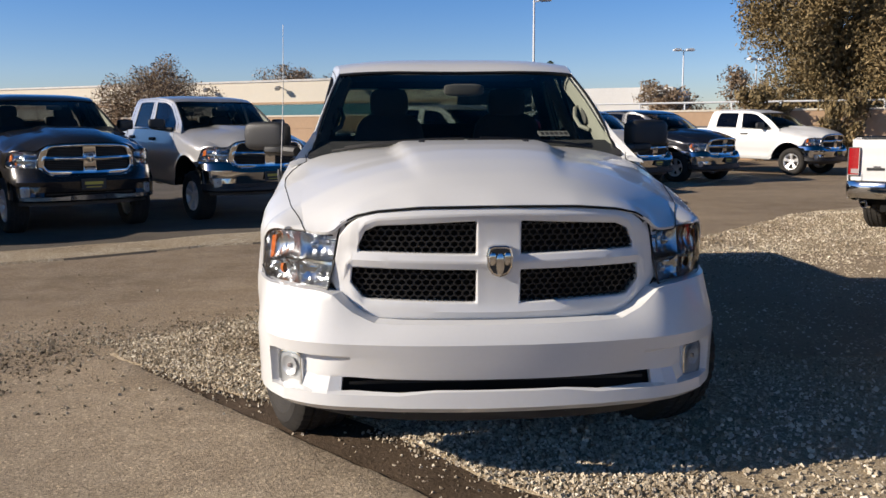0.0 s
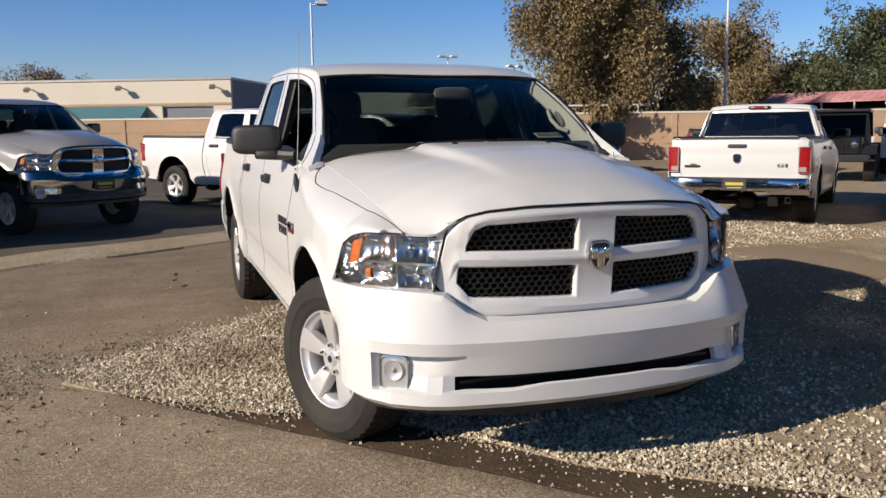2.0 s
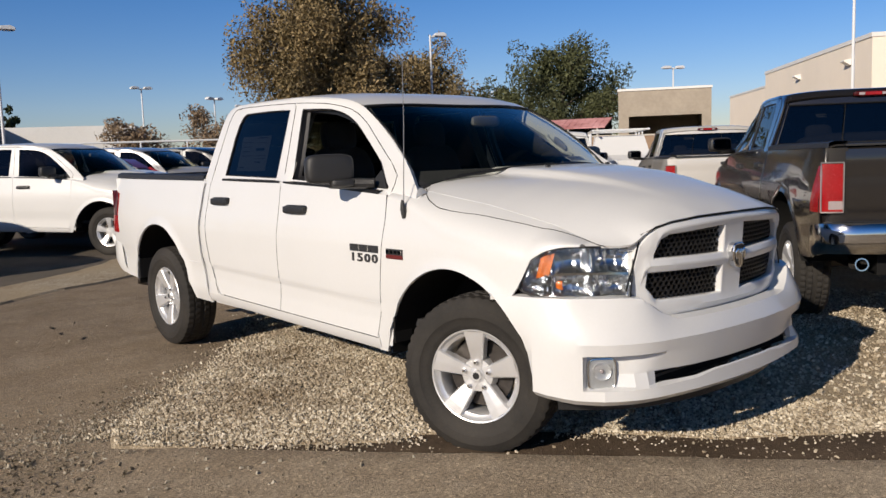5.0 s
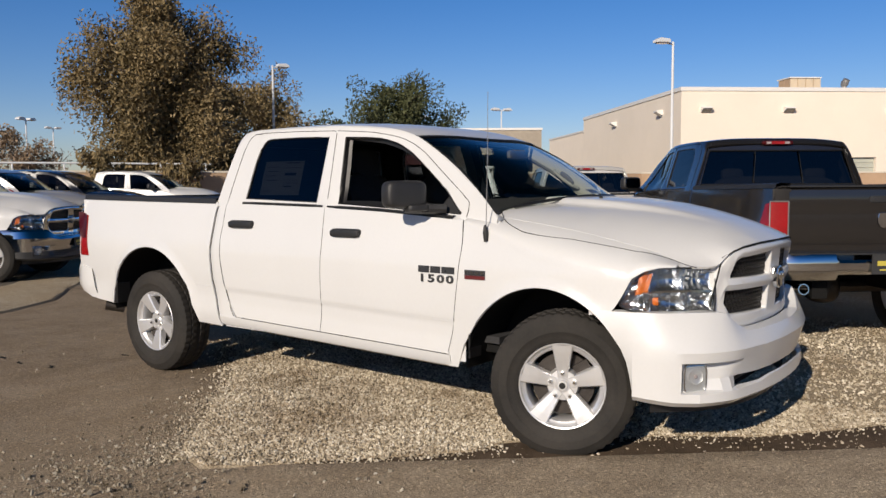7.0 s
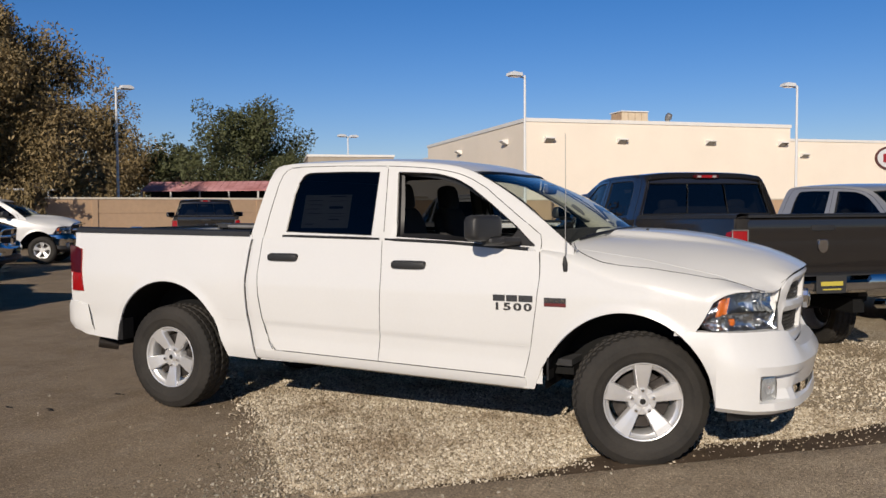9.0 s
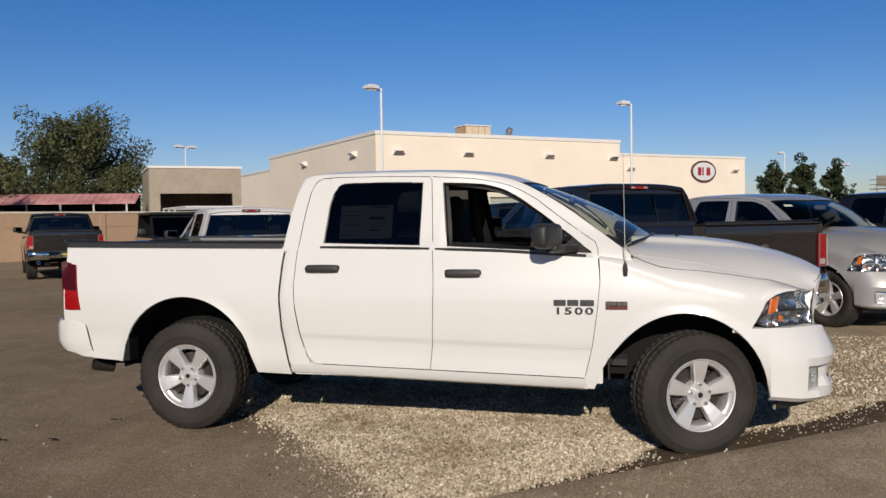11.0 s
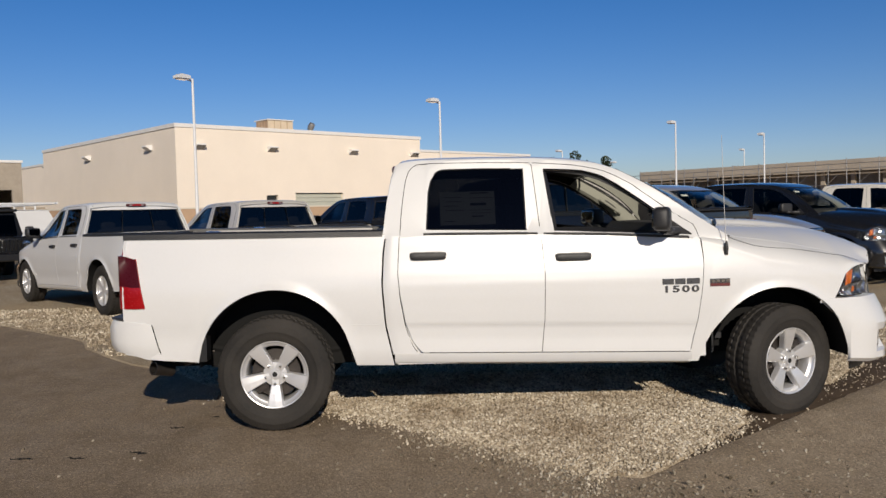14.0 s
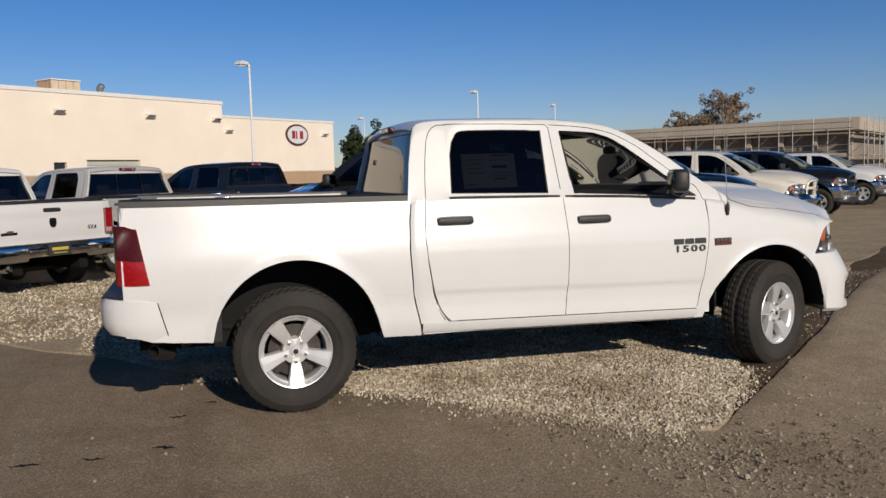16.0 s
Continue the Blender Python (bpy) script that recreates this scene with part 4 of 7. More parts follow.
tree("conifer", "dark green conifer behind the store", 17.0, 78.0, 6.4, 1.4, M_NEEDLE, 3000, 42, 0.1, 0.0, 0.22, 14, 1.1, 0.2, cone=True)
tree("tree", "gnarled half-bare oak beyond the scaffolding", 92.7, -64.8, 12.2, 4.6, M_LEAF_BARE, 9000, 51, 0.55, 0.0, 0.17, 11, 0.5, 0.4)
tree("tree", "gnarled half-bare oak beyond the scaffolding", 95.3, -60.4, 9.6, 3.4, M_LEAF_BARE, 5000, 52, 0.55, 0.0, 0.17, 9, 0.5, 0.4)
tree("tree", "bare brown sapling before the scaffolding", 84.0, -32.0, 5.6, 2.2, M_LEAF_BARE, 1500, 53, 0.3, 0.0, 0.12, 10, 0.9, 0.1)
tree("tree", "far half-bare tree beyond the wall", 30.0, 66.0, 6.2, 3.0, M_LEAF_BARE, 4500, 54, 0.2, 0.0, 0.15, 10, 0.9, 0.2)
tree("tree", "far half-bare tree beyond the wall", 22.0, 64.0, 5.0, 3.0, M_LEAF_BARE, 4500, 55, 0.2, 0.0, 0.15, 10, 0.9, 0.2)


# ---- pickup truck: shape of the body ----
F_ARCH, R_ARCH = (0.09, 0.37, 0.488, 0.523), (3.535, 0.45, 0.515, 0.522)      # centre y, z and half axes


def arch_z(a, y):
    t = (y - a[0]) / a[2]
    return a[1] + a[3] * math.sqrt(1 - t * t) if abs(t) < 1 else 0.0


def rake(y):
    """The lower lines of the body rise towards the tail."""
    return 0.026 * (min(y, 3.2) - 1.65)


def side_w(y, z, dl=0.0):
    zk = z - rake(y) * min(1.0, max(0.0, (1.0 - z) / 0.25))
    w = lerp(zk, (0.36, 0.44, 0.485, 0.53, 0.59, 0.680, 0.689, 0.76, 0.88, 0.97, 1.05, 1.14, 1.20, 1.26, 1.33), (0.930, 0.966, 0.979, 0.977, 0.973, 0.9775, 0.987, 0.993, 0.998, 0.997, 0.985, 0.965, 0.953, 0.942, 0.924))
    if y < -0.05:
        taper = 0.085 * ((-0.05 - y) / 0.55) ** 2
        lamp = lerp(y, (-0.62, -0.575, -0.513, -0.447, -0.39, -0.335, -0.25, -0.05), (0.195, 0.155, 0.110, 0.074, 0.053, 0.038, 0.018, 0.0))
        w -= taper + (lamp - taper) * min(1.0, max(0.0, (z - 0.74) / 0.1))
    if y > 4.0 + dl:
        w -= 0.03 * ((y - 4.0 - dl) / 0.55) ** 2
    for a, d in ((F_ARCH, 0.0), (R_ARCH, dl)):
        r = math.hypot((y - a[0] - d) / a[2], (z - a[1]) / a[3])
        w += 0.015 * math.exp(-(max(0.0, r - 1) / 0.055) ** 2)
    return w


def hood_edge(y):
    return lerp(y, (-0.66, -0.607, -0.56, -0.4, 0.0, 0.45, 0.7), (0.735, 0.749, 0.757, 0.782, 0.805, 0.83, 0.84)), lerp(y, (-0.66, -0.607, -0.56, -0.4, 0.0, 0.45, 0.7), (1.016, 1.026, 1.046, 1.105, 1.190, 1.255, 1.27))


def belt(y):
    return lerp(y, (0.4, 0.69, 1.25, 1.8, 2.5, 2.8), (1.235, 1.250, 1.285, 1.305, 1.318, 1.30))


def roof_line(y):
    return lerp(y, (0.42, 0.50, 0.65, 0.8, 0.95, 1.1, 1.16, 1.22, 1.28, 1.35, 1.45, 1.6, 1.8, 2.1, 2.4, 2.55, 2.63, 2.68, 2.705, 2.73, 2.765, 2.80), (1.255, 1.315, 1.425, 1.528, 1.628, 1.716, 1.742, 1.764, 1.780, 1.793, 1.806, 1.818, 1.827, 1.831, 1.829, 1.826, 1.819, 1.806, 1.785, 1.72, 1.55, 1.30))


def seam_line(y):
    """The upper shut line of the doors, below the roof rail."""
    return lerp(y, (0.645, 0.777, 0.981, 1.043, 1.15, 1.235, 1.32, 1.45, 1.6, 1.748, 2.1, 2.45, 2.55), (1.335, 1.424, 1.578, 1.627, 1.688, 1.724, 1.746, 1.769, 1.781, 1.790, 1.800, 1.802, 1.796))


def edge_w(y):
    return frame_w(y, roof_line(y)) - 0.012 * min(1.0, max(0.0, (y - 0.9) / 0.3))


def frame_w(y, z):
    h = max(0.0, z - belt(y))
    nose = lerp(y, (0.4, 0.65, 0.95, 1.12, 1.2, 1.3, 1.45, 1.6, 1.75), (0.060, 0.060, 0.066, 0.070, 0.066, 0.050, 0.026, 0.009, 0.0))
    tail = min(1.0, max(0.0, (y - 2.36) / 0.34))          # the rear pillar runs down flush into the body
    return 0.914 + 0.012 * tail - (0.30 + 0.05 * tail) * h - nose * min(1.0, h / 0.15)


def door_front(z):
    return lerp(z, (0.42, 0.66, 0.9, 1.09, 1.2, 1.26), (0.725, 0.665, 0.630, 0.612, 0.618, 0.625))


def door_split(z):
    return lerp(z, (0.45, 0.7, 1.04, 1.3, 1.78), (1.737, 1.712, 1.703, 1.718, 1.753))


def door_back(z):
    return lerp(z, (0.44, 0.48, 0.52, 0.58, 0.70, 0.9, 1.06, 1.33), (2.44, 2.53, 2.575, 2.615, 2.655, 2.688, 2.70, 2.682))


def bed_gap(z):
    return lerp(z, (0.44, 0.7, 0.98, 1.2, 1.34), (2.735, 2.790, 2.808, 2.795, 2.772))


def bumper_plan():
    return [(0.0, -0.880), (0.12, -0.879), (0.25, -0.870), (0.38, -0.853), (0.48, -0.829), (0.56, -0.802), (0.602, -0.785), (0.64, -0.766), (0.69, -0.736), (0.745, -0.695),
            (0.79, -0.654), (0.838, -0.606), (0.850, -0.593), (0.87, -0.570), (0.905, -0.53), (0.935, -0.465), (0.956, -0.405)]


def wheel_parts():
    """Meshes of one alloy wheel, shared by all trucks: the axle lies along x, the outside faces -x."""
    out = {}

    def lug(i, k):
        if k in (9, 10, 17, 18):
            return -0.007 if i % 3 == 0 else 0.0
        if k in (13, 14, 21, 22):
            return -0.007 if i % 3 == 1 else 0.0
        if k in (8, 23):
            return -0.0018 if i % 3 == (0 if k == 8 else 1) else 0.0
        return 0.0
    prof = [(-0.098, 0.222), (-0.116, 0.234), (-0.127, 0.262), (-0.1335, 0.290), (-0.1365, 0.293), (-0.138, 0.318), (-0.1365, 0.336), (-0.1335, 0.339), (-0.126, 0.364), (-0.106, 0.386), (-0.070, 0.391), (-0.066, 0.381), (-0.058, 0.381), (-0.054, 0.392), (-0.020, 0.393), (-0.016, 0.383), (0.016, 0.383), (0.020, 0.393), (0.054, 0.392), (0.058, 0.381), (0.066, 0.381), (0.070, 0.391), (0.104, 0.387), (0.128, 0.362), (0.134, 0.312), (0.12, 0.262), (0.098, 0.232)]
    out["tyre"] = lathe(prof, 144, "x", lug)
    # the barrel with its bright lip and the recessed ledge between the spokes
    rim = lathe([(-0.106, 0.227), (-0.116, 0.231), (-0.119, 0.228), (-0.117, 0.222), (-0.107, 0.218), (-0.098, 0.212), (-0.090, 0.197), (-0.078, 0.192), (0.04, 0.186), (0.09, 0.205), (0.105, 0.230)], 72, "x")
    spokes = []
    for k in range(5):
        a = 2 * math.pi * k / 5 + math.pi / 2
        rows = []
        for r, w, x, th in ((0.030, 0.030, -0.088, 0.05), (0.078, 0.031, -0.091, 0.05), (0.095, 0.034, -0.095, 0.05), (0.135, 0.041, -0.104, 0.05), (0.180, 0.049, -0.112, 0.045), (0.2195, 0.056, -0.117, 0.03)):
            rows.append([(x + th, -w - 0.003, r), (x + 0.007, -w, r), (x, -w + 0.006, r), (x - 0.001, 0, r), (x, w - 0.006, r), (x + 0.007, w, r), (x + th, w + 0.003, r)])
        spokes.append(moved(grid(rows, flip=True), pose(0, 0, 0, math.degrees(a) - 90)))
    hub = lathe([(-0.094, 0.0), (-0.093, 0.036), (-0.086, 0.044), (-0.084, 0.080), (-0.06, 0.088), (-0.02, 0.090)], 30, "x")
    out["rim"] = join(rim, hub)
    out["spoke"] = spokes
    nuts = []
    for k in range(5):
        a = 2 * math.pi * k / 5 + math.pi / 2
        nuts.append(moved(lathe([(-0.112, 0.0), (-0.111, 0.007), (-0.104, 0.0115), (-0.07, 0.012)], 6, "x"), Matrix.Translation((0, 0.066 * math.cos(a), 0.066 * math.sin(a)))))
    out["lug_nut"] = nuts
    out["cap"] = lathe([(-0.104, 0.0), (-0.103, 0.026), (-0.092, 0.034)], 24, "x")
    out["mark"] = lathe([(-0.1055, 0.0), (-0.105, 0.017), (-0.102, 0.019)], 8, "x")
    out["brake"] = join(lathe([(-0.03, 0.0), (-0.03, 0.165), (-0.005, 0.165)], 40, "x"), moved(box(-0.055, 0.0, -0.06, 0.06, 0.09, 0.175), pose(0, 0, 0, 60)))
    return out


WHEEL = wheel_parts()
_wheel_mesh = {}


def wheel_obj(parent, m, rim_material, hero):
    def shared(key, vf, material, smooth=True):
        k = (key, material.name)
        if k not in _wheel_mesh:
            ob = mk(key.split("#")[0], *vf, material, None, smooth=smooth)
            _wheel_mesh[k] = ob.data
            ob.parent = wheel_root
            return ob
        ob = new(key.split("#")[0], _wheel_mesh[k])
        ob.parent = wheel_root
        return ob
    wheel_root = new("wheel", None)
    if ("rim", rim_material.name) in _wheel_mesh:
        bpy.data.objects.remove(wheel_root)
        wheel_root = new("wheel", _wheel_mesh[("rim", rim_material.name)])
    else:
        bpy.data.objects.remove(wheel_root)
        wheel_root = mk("wheel", *WHEEL["rim"], rim_material)
        _wheel_mesh[("rim", rim_material.name)] = wheel_root.data
    wheel_root.parent, wheel_root.matrix_local = parent, m
    tagged(wheel_root, "five-spoke silver alloy wheel")
    shared("tyre", WHEEL["tyre"], M_RUBBER)
    shared("brake_disc", WHEEL["brake"], M_STEEL)
    for i, n in enumerate(WHEEL["spoke"]):
        shared("spoke#%d" % i, n, rim_material, smooth=False)
    if hero:
        shared("hub_cap", WHEEL["cap"], M_ALLOY)
        shared("cap_mark", WHEEL["mark"], M_TRIM)
        for i, n in enumerate(WHEEL["lug_nut"]):
            shared("lug_nut#%d" % i, n, M_CHROME)
    return wheel_root


def hexes(x0, x1, zlo, zhi, yf, pitch=0.031):
    """Honeycomb of thin raised cells between two curves zlo(x) and zhi(x)."""
    V, F = [], []
    r = pitch / math.sqrt(3)
    row, z = 0, 0.70
    while z < 1.12:
        x = x0 - pitch + (pitch * 0.5 if row % 2 else 0)
        while x < x1 + pitch:
            if x0 - 0.012 < x < x1 + 0.012 and zlo(min(max(x, x0), x1)) - 0.012 < z < zhi(min(max(x, x0), x1)) + 0.012:
                k = len(V)
                for rad, dy in ((r * 0.985, 0.0), (r * 0.80, 0.0), (r * 0.80, 0.014)):
                    for s in range(6):
                        a = math.pi / 6 + s * math.pi / 3
                        px, pz = x + rad * math.cos(a), z + rad * 0.80 * math.sin(a)
                        V.append((px, yf(px, pz) + dy, pz))
                for s in range(6):
                    t = (s + 1) % 6
                    F += [(k + s, k + t, k + 6 + t, k + 6 + s), (k + 6 + s, k + 6 + t, k + 12 + t, k + 12 + s)]
            x += pitch
        z += r * 1.5 * 0.80
        row += 1
    return V, F


def soft_box(cx, cy, cz, sx, sy, sz, p=4.0, n=16, m=10):
    """A rounded block: a superellipsoid with half sizes."""
    def e(v):
        return math.copysign(abs(v) ** (2 / p), v)
    P = []
    for i in range(n):
        a = 2 * math.pi * i / n
        P.append([(cx + sx * e(math.cos(b)) * e(math.cos(a)), cy + sy * e(math.cos(b)) * e(math.sin(a)), cz + sz * e(math.sin(b))) for b in [math.pi * (k / m - 0.5) for k in range(m + 1)]])
    return grid(P, wrap=True)


def pickup(label, m, body, bumper="paint", hero=False, dl=0.0, steer=0.0, tall=0.0, group="parked pickup trucks", plate=True, rear="chrome", grille="paint", mirrors="black",
           rear_text=True, tag=False, name="pickup_truck"):
    """A crew-cab pickup facing -y, with the front axle over the origin. dl lengthens the bed, tall lifts the body."""
    root = thing(name, label, "pickup truck", m, group)
    dz = tall

    def up(P):
        return [[(p[0], p[1], p[2] + dz) for p in row] for row in P]

    def upvf(vf):
        return [(v[0], v[1], v[2] + dz) for v in vf[0]], vf[1]
    fine = 2 if hero else 1
    B = {"paint": body, "chrome": M_CHROME}
    bump_mat, grille_mat, rear_mat = B[bumper], B[grille], B[rear]

    # fenders
    P = []
    ny = 26 * fine
    for i in range(ny + 1):
        y = -0.575 + (0.625 + 0.575) * i / ny
        xh, ze = hood_edge(y)
        lo = max(arch_z(F_ARCH, y), 0.395)
        if y < -0.19:
            lo = max(lerp(y, (-0.62, -0.567, -0.513, -0.447, -0.39, -0.335, -0.30, -0.19), (1.024, 1.022, 1.021, 1.004, 0.965, 0.856, 0.80, 0.80)), arch_z(F_ARCH, y))
        zs = max(lo + 0.004, ze - lerp(y, (0.15, 0.60), (0.17, 0.055)))
        row = []
        for k in range(9):
            z = lo + (zs - lo) * k / 8
            yy = y + (door_front(min(z, 1.26)) - 0.0035 - 0.625) * max(0.0, (y + 0.1) / 0.725) ** 4
            row.append((-side_w(yy, z), yy, z))
        ws = side_w(y, zs)
        for k in range(1, 9):
            t = k / 8
            yy = y + (door_front(min(zs + (ze - zs) * t, 1.26)) - 0.6285) * max(0.0, (y + 0.1) / 0.725) ** 4
            row.append((-(xh + (ws - xh) * (1 - t ** 2.4)), yy, zs + (ze - zs) * t))
        P.append(row)
    both("fender", up(P), body, root, solid=0.012)
    # arch liners
    for a, d in ((F_ARCH, 0), (R_ARCH, dl)):
        P = []
        for i in range(17):
            t = math.pi * i / 16
            y, z = a[0] + d - a[2] * 1.0 * math.cos(t), a[1] + a[3] * math.sin(t)
            P.append([(-x, y, max(z, 0.40)) for x in (side_w(y, max(z, 0.45), dl) - 0.006, 0.85, 0.62)])
        both("wheel_liner", up(P), M_DARK, root, flip=False, label="black wheel-arch liner")
        P = [[(-0.62, y, z) for z in (0.40, 1.0)] for y in (a[0] + d - 0.52, a[0] + d + 0.52)]
        both("inner_arch", up(P), M_DARK, root)

    # hood
    def hood_z(x, y):
        xe, ze = hood_edge(y)
        zc = lerp(y, (-0.84, -0.78, -0.72, -0.59, -0.41, -0.24, -0.06, 0.11, 0.45), (1.138, 1.166, 1.192, 1.239, 1.287, 1.322, 1.345, 1.355, 1.362))
        u = min(1.0, abs(x) / xe)
        z = ze + 0.001 + (zc - ze - 0.001) * (1 - u ** (2.6 + 1.6 * min(1.0, max(0.0, (y + 0.1) / 0.5))))
        f = min(1.0, max(0.0, (y + 0.62) / 0.7))
        edge = 0.28 + 0.10 * f
        return z - 0.036 * f * (0.5 + 0.5 * math.tanh((abs(x) - edge) / 0.020)) * (1 - u ** 4)
    nx, ny = 34 * fine, 20 * fine
    P = []
    for i in range(nx + 1):
        u = -1 + 2 * i / nx
        row = []
        for j in range(ny + 1):
            t = j / ny
            y0 = lerp(abs(u) * 0.72, (0, 0.3, 0.5, 0.6, 0.66, 0.72), (-0.838, -0.815, -0.772, -0.730, -0.698, -0.630))
            y1 = 0.40 + 0.10 * u * u
            y = y0 + (y1 - y0) * t
            xe, ze = hood_edge(y)
            x = u * (xe + 0.001)
            zf = lerp(abs(x), (0, 0.3, 0.46, 0.54, 0.60, 0.64, 0.70, 0.75), (1.132, 1.128, 1.114, 1.096, 1.060, 1.024, 1.019, 1.022))
            drop = (hood_z(u * (hood_edge(y0)[0] + 0.001), y0) - zf) * max(0.0, 1 - (y - y0) / 0.17) ** 2
            row.append((x, y, hood_z(x, y) - drop))
        P.append(row)
    mk("hood", *grid(up(P)), body, root, "hood with a raised centre", solid=0.012)
    if hero:
        cut = []
        for y in np.linspace(-0.645, 0.426, 40):
            x = lerp(y, (-0.645, -0.60, -0.53, -0.40, -0.16, 0.05, 0.20, 0.25, 0.34, 0.40, 0.426), (0.744, 0.757, 0.776, 0.822, 0.866, 0.903, 0.917, 0.920, 0.896, 0.862, 0.834))
            xh, ze = hood_edge(y)
            lo = lerp(y, (-0.62, -0.567, -0.513, -0.447, -0.39, -0.335, -0.30, -0.19), (1.024, 1.022, 1.021, 1.004, 0.965, 0.856, 0.80, 0.80))
            zs = max(lo + 0.004, ze - lerp(y, (0.15, 0.60), (0.17, 0.055)))
            z = hood_z(x, y) if x <= xh else zs + (ze - zs) * (1 - (x - xh) / (side_w(y, zs) - xh)) ** (1 / 2.4)
            cut.append((x, y, z + 0.0012))
        cut.append((0.838, 0.44, 1.285))
        for s in (-1, 1):
            mk("hood_cut", *tube([(s * x, y, z) for x, y, z in cut if y > 0.16], 0.0024, n=5), M_DARK, root, "thin dark shut line of the hood")
            mk("hood_cut", *tube([(s * x, y, z - 0.0006) for x, y, z in cut if y < 0.19], 0.0017, n=5), M_DARK, root, "thin dark shut line of the hood")
            mk("washer_nozzle", *upvf(soft_box(0.252 * s, 0.113, hood_z(0.252, 0.113) + 0.004, 0.016, 0.010, 0.007, 3, 8, 5)), M_PLASTIC, root)

    # bumper cover with intake slot and lamp pockets
    plan = bumper_plan()
    pts = [(-x, y) for x, y in plan[:0:-1]] + plan
    n = len(pts)
    AX = (0, 0.3, 0.5, 0.69, 0.79, 0.87, 0.935, 0.956)
    P = []
    for i, (x, y) in enumerate(pts):
        ax = abs(x)
        a, b = pts[max(0, i - 1)], pts[min(n - 1, i + 1)]
        nrm = Vector((b[1] - a[1], -(b[0] - a[0]))).normalized()
        z0 = lerp(ax, (0, 0.55, 0.75, 0.88, 0.96), (0.333, 0.336, 0.338, 0.340, 0.358))
        z1 = lerp(ax, (0, 0.46, 0.52, 0.60, 0.645, 0.70, 0.96), (0.682, 0.684, 0.692, 0.752, 0.790, 0.797, 0.800))
        swell = lerp(ax, AX, (0.034, 0.036, 0.045, 0.075, 0.084, 0.065, 0.035, 0.020))       # the proud line half-way up
        lip = lerp(ax, AX, (0.010, 0.012, 0.025, 0.065, 0.076, 0.055, 0.030, 0.012))         # the chin
        waist = lerp(ax, (0, 0.60, 0.745, 0.79, 0.838), (0.0, 0.0, -0.004, 0.004, 0.014))
        zz = [z0, z0 + 0.026, 0.408, 0.418, 0.470, 0.482, 0.546, 0.560, 0.612]
        k = min(1.0, max(0.0, (ax - 0.54) / 0.13))          # the lamp pocket fades out towards the middle
        fill = (lip - waist) * lerp(ax, (0.57, 0.64, 0.70, 0.745, 0.79, 0.838), (0.0, 1.0, 0.95, 0.5, 0.2, 0.15))
        off = [lip - 0.034, lip, lip - 0.004, waist + fill * 0.86, waist + fill * 0.45, waist + 0.005 + fill * 0.36,
               swell * 0.52 * (1 - k) + (waist + 0.010 + fill * 0.1) * k, swell * (0.64 + 0.20 * k), swell]
        if ax > 0.845:
            off[2:8] = [lip + (swell - lip) * (z - 0.40) / 0.21 for z in zz[2:8]]
        for f in (0.3, 0.6, 0.85, 1.0):
            zz.append(0.612 + (z1 - 0.612) * f)
            off.append(swell * (1 - f ** 1.25) - 0.004 * f)
        if bumper == "chrome":
            off[9:12] = [o + 0.016 for o in off[9:12]]
        row = [(x + nrm.x * o, y + nrm.y * o, z) for z, o in zip(zz, off)]
        if ax < 0.37:
            row[2] = (row[2][0], row[2][1], 0.424)
            row[3] = (row[3][0], row[3][1], 0.430)
        row.append((row[-1][0] - nrm.x * 0.07, row[-1][1] - nrm.y * 0.07, row[-1][2] + 0.004))
        P.append(row)
    for s in (0, 1):      # run the ends back to the wheel arch
        src = P[0] if s == 0 else P[-1]
        end = []
        for q in src:
            t = (q[2] - F_ARCH[1]) / F_ARCH[3]
            y = F_ARCH[0] - F_ARCH[2] * math.sqrt(max(0.0, 1 - t * t)) - 0.004
            end.append((math.copysign(side_w(y, q[2]), q[0]), y, q[2]))
        mid = [((a[0] + b[0]) / 2, (a[1] + b[1]) / 2, a[2]) for a, b in zip(src, end)]
        if s == 0:
            P = [end, mid] + P
        else:
            P = P + [mid, end]

    def gone(i, j):
        c = abs((P[i][3][0] + P[i + 1][3][0]) / 2)
        return (j in (3,) and c < 0.605)
    bum = mk("front_bumper", *grid(up(P), skip=gone), bump_mat, root, "front bumper cover with a lower intake", solid=0.03, auto=17)
    if bumper == "chrome":
        val = [[(q[0] * 1.004, q[1] - 0.008, q[2] + dz) for q in row[:5]] for row in P]
        mk("valance", *grid(val), M_PLASTIC, bum, "black plastic lower valance", solid=0.006)
    mk("intake_backing", *upvf(box(-0.62, 0.62, -0.755, -0.725, 0.39, 0.49)), M_DARK, bum)
    mk("intake_slat", *upvf(box(-0.58, 0.58, -0.78, -0.765, 0.434, 0.446)), M_TRIM, bum)
    mk("air_dam", *upvf(grid([[(x * 0.95, y + 0.07, z) for z in (0.285, 0.36)] for x, y in pts[2:-2]])), M_TRIM, root, "black plastic air dam", solid=0.01)
    for s in (-1, 1):
        fq = pose(0.812 * s, -0.668, 0.477, 0, 0, 38 * s)
        ring = [(0.064 * math.copysign(abs(math.cos(a)) ** 0.4, math.cos(a)), 0.071 * math.copysign(abs(math.sin(a)) ** 0.4, math.sin(a))) for a in [2 * math.pi * k / 28 for k in range(28)]]
        fog = mk("fog_lamp", *upvf(moved(prism(ring, -0.004, 0.03), fq)), M_ALLOY, root, "upright fog lamp with a clear lens", smooth=False)
        rows = [[(x * f_, y_, z * f_) for f_, y_ in ((1.0, -0.004), (0.985, -0.010), (0.92, -0.011), (0.90, -0.004))] for x, z in ring]
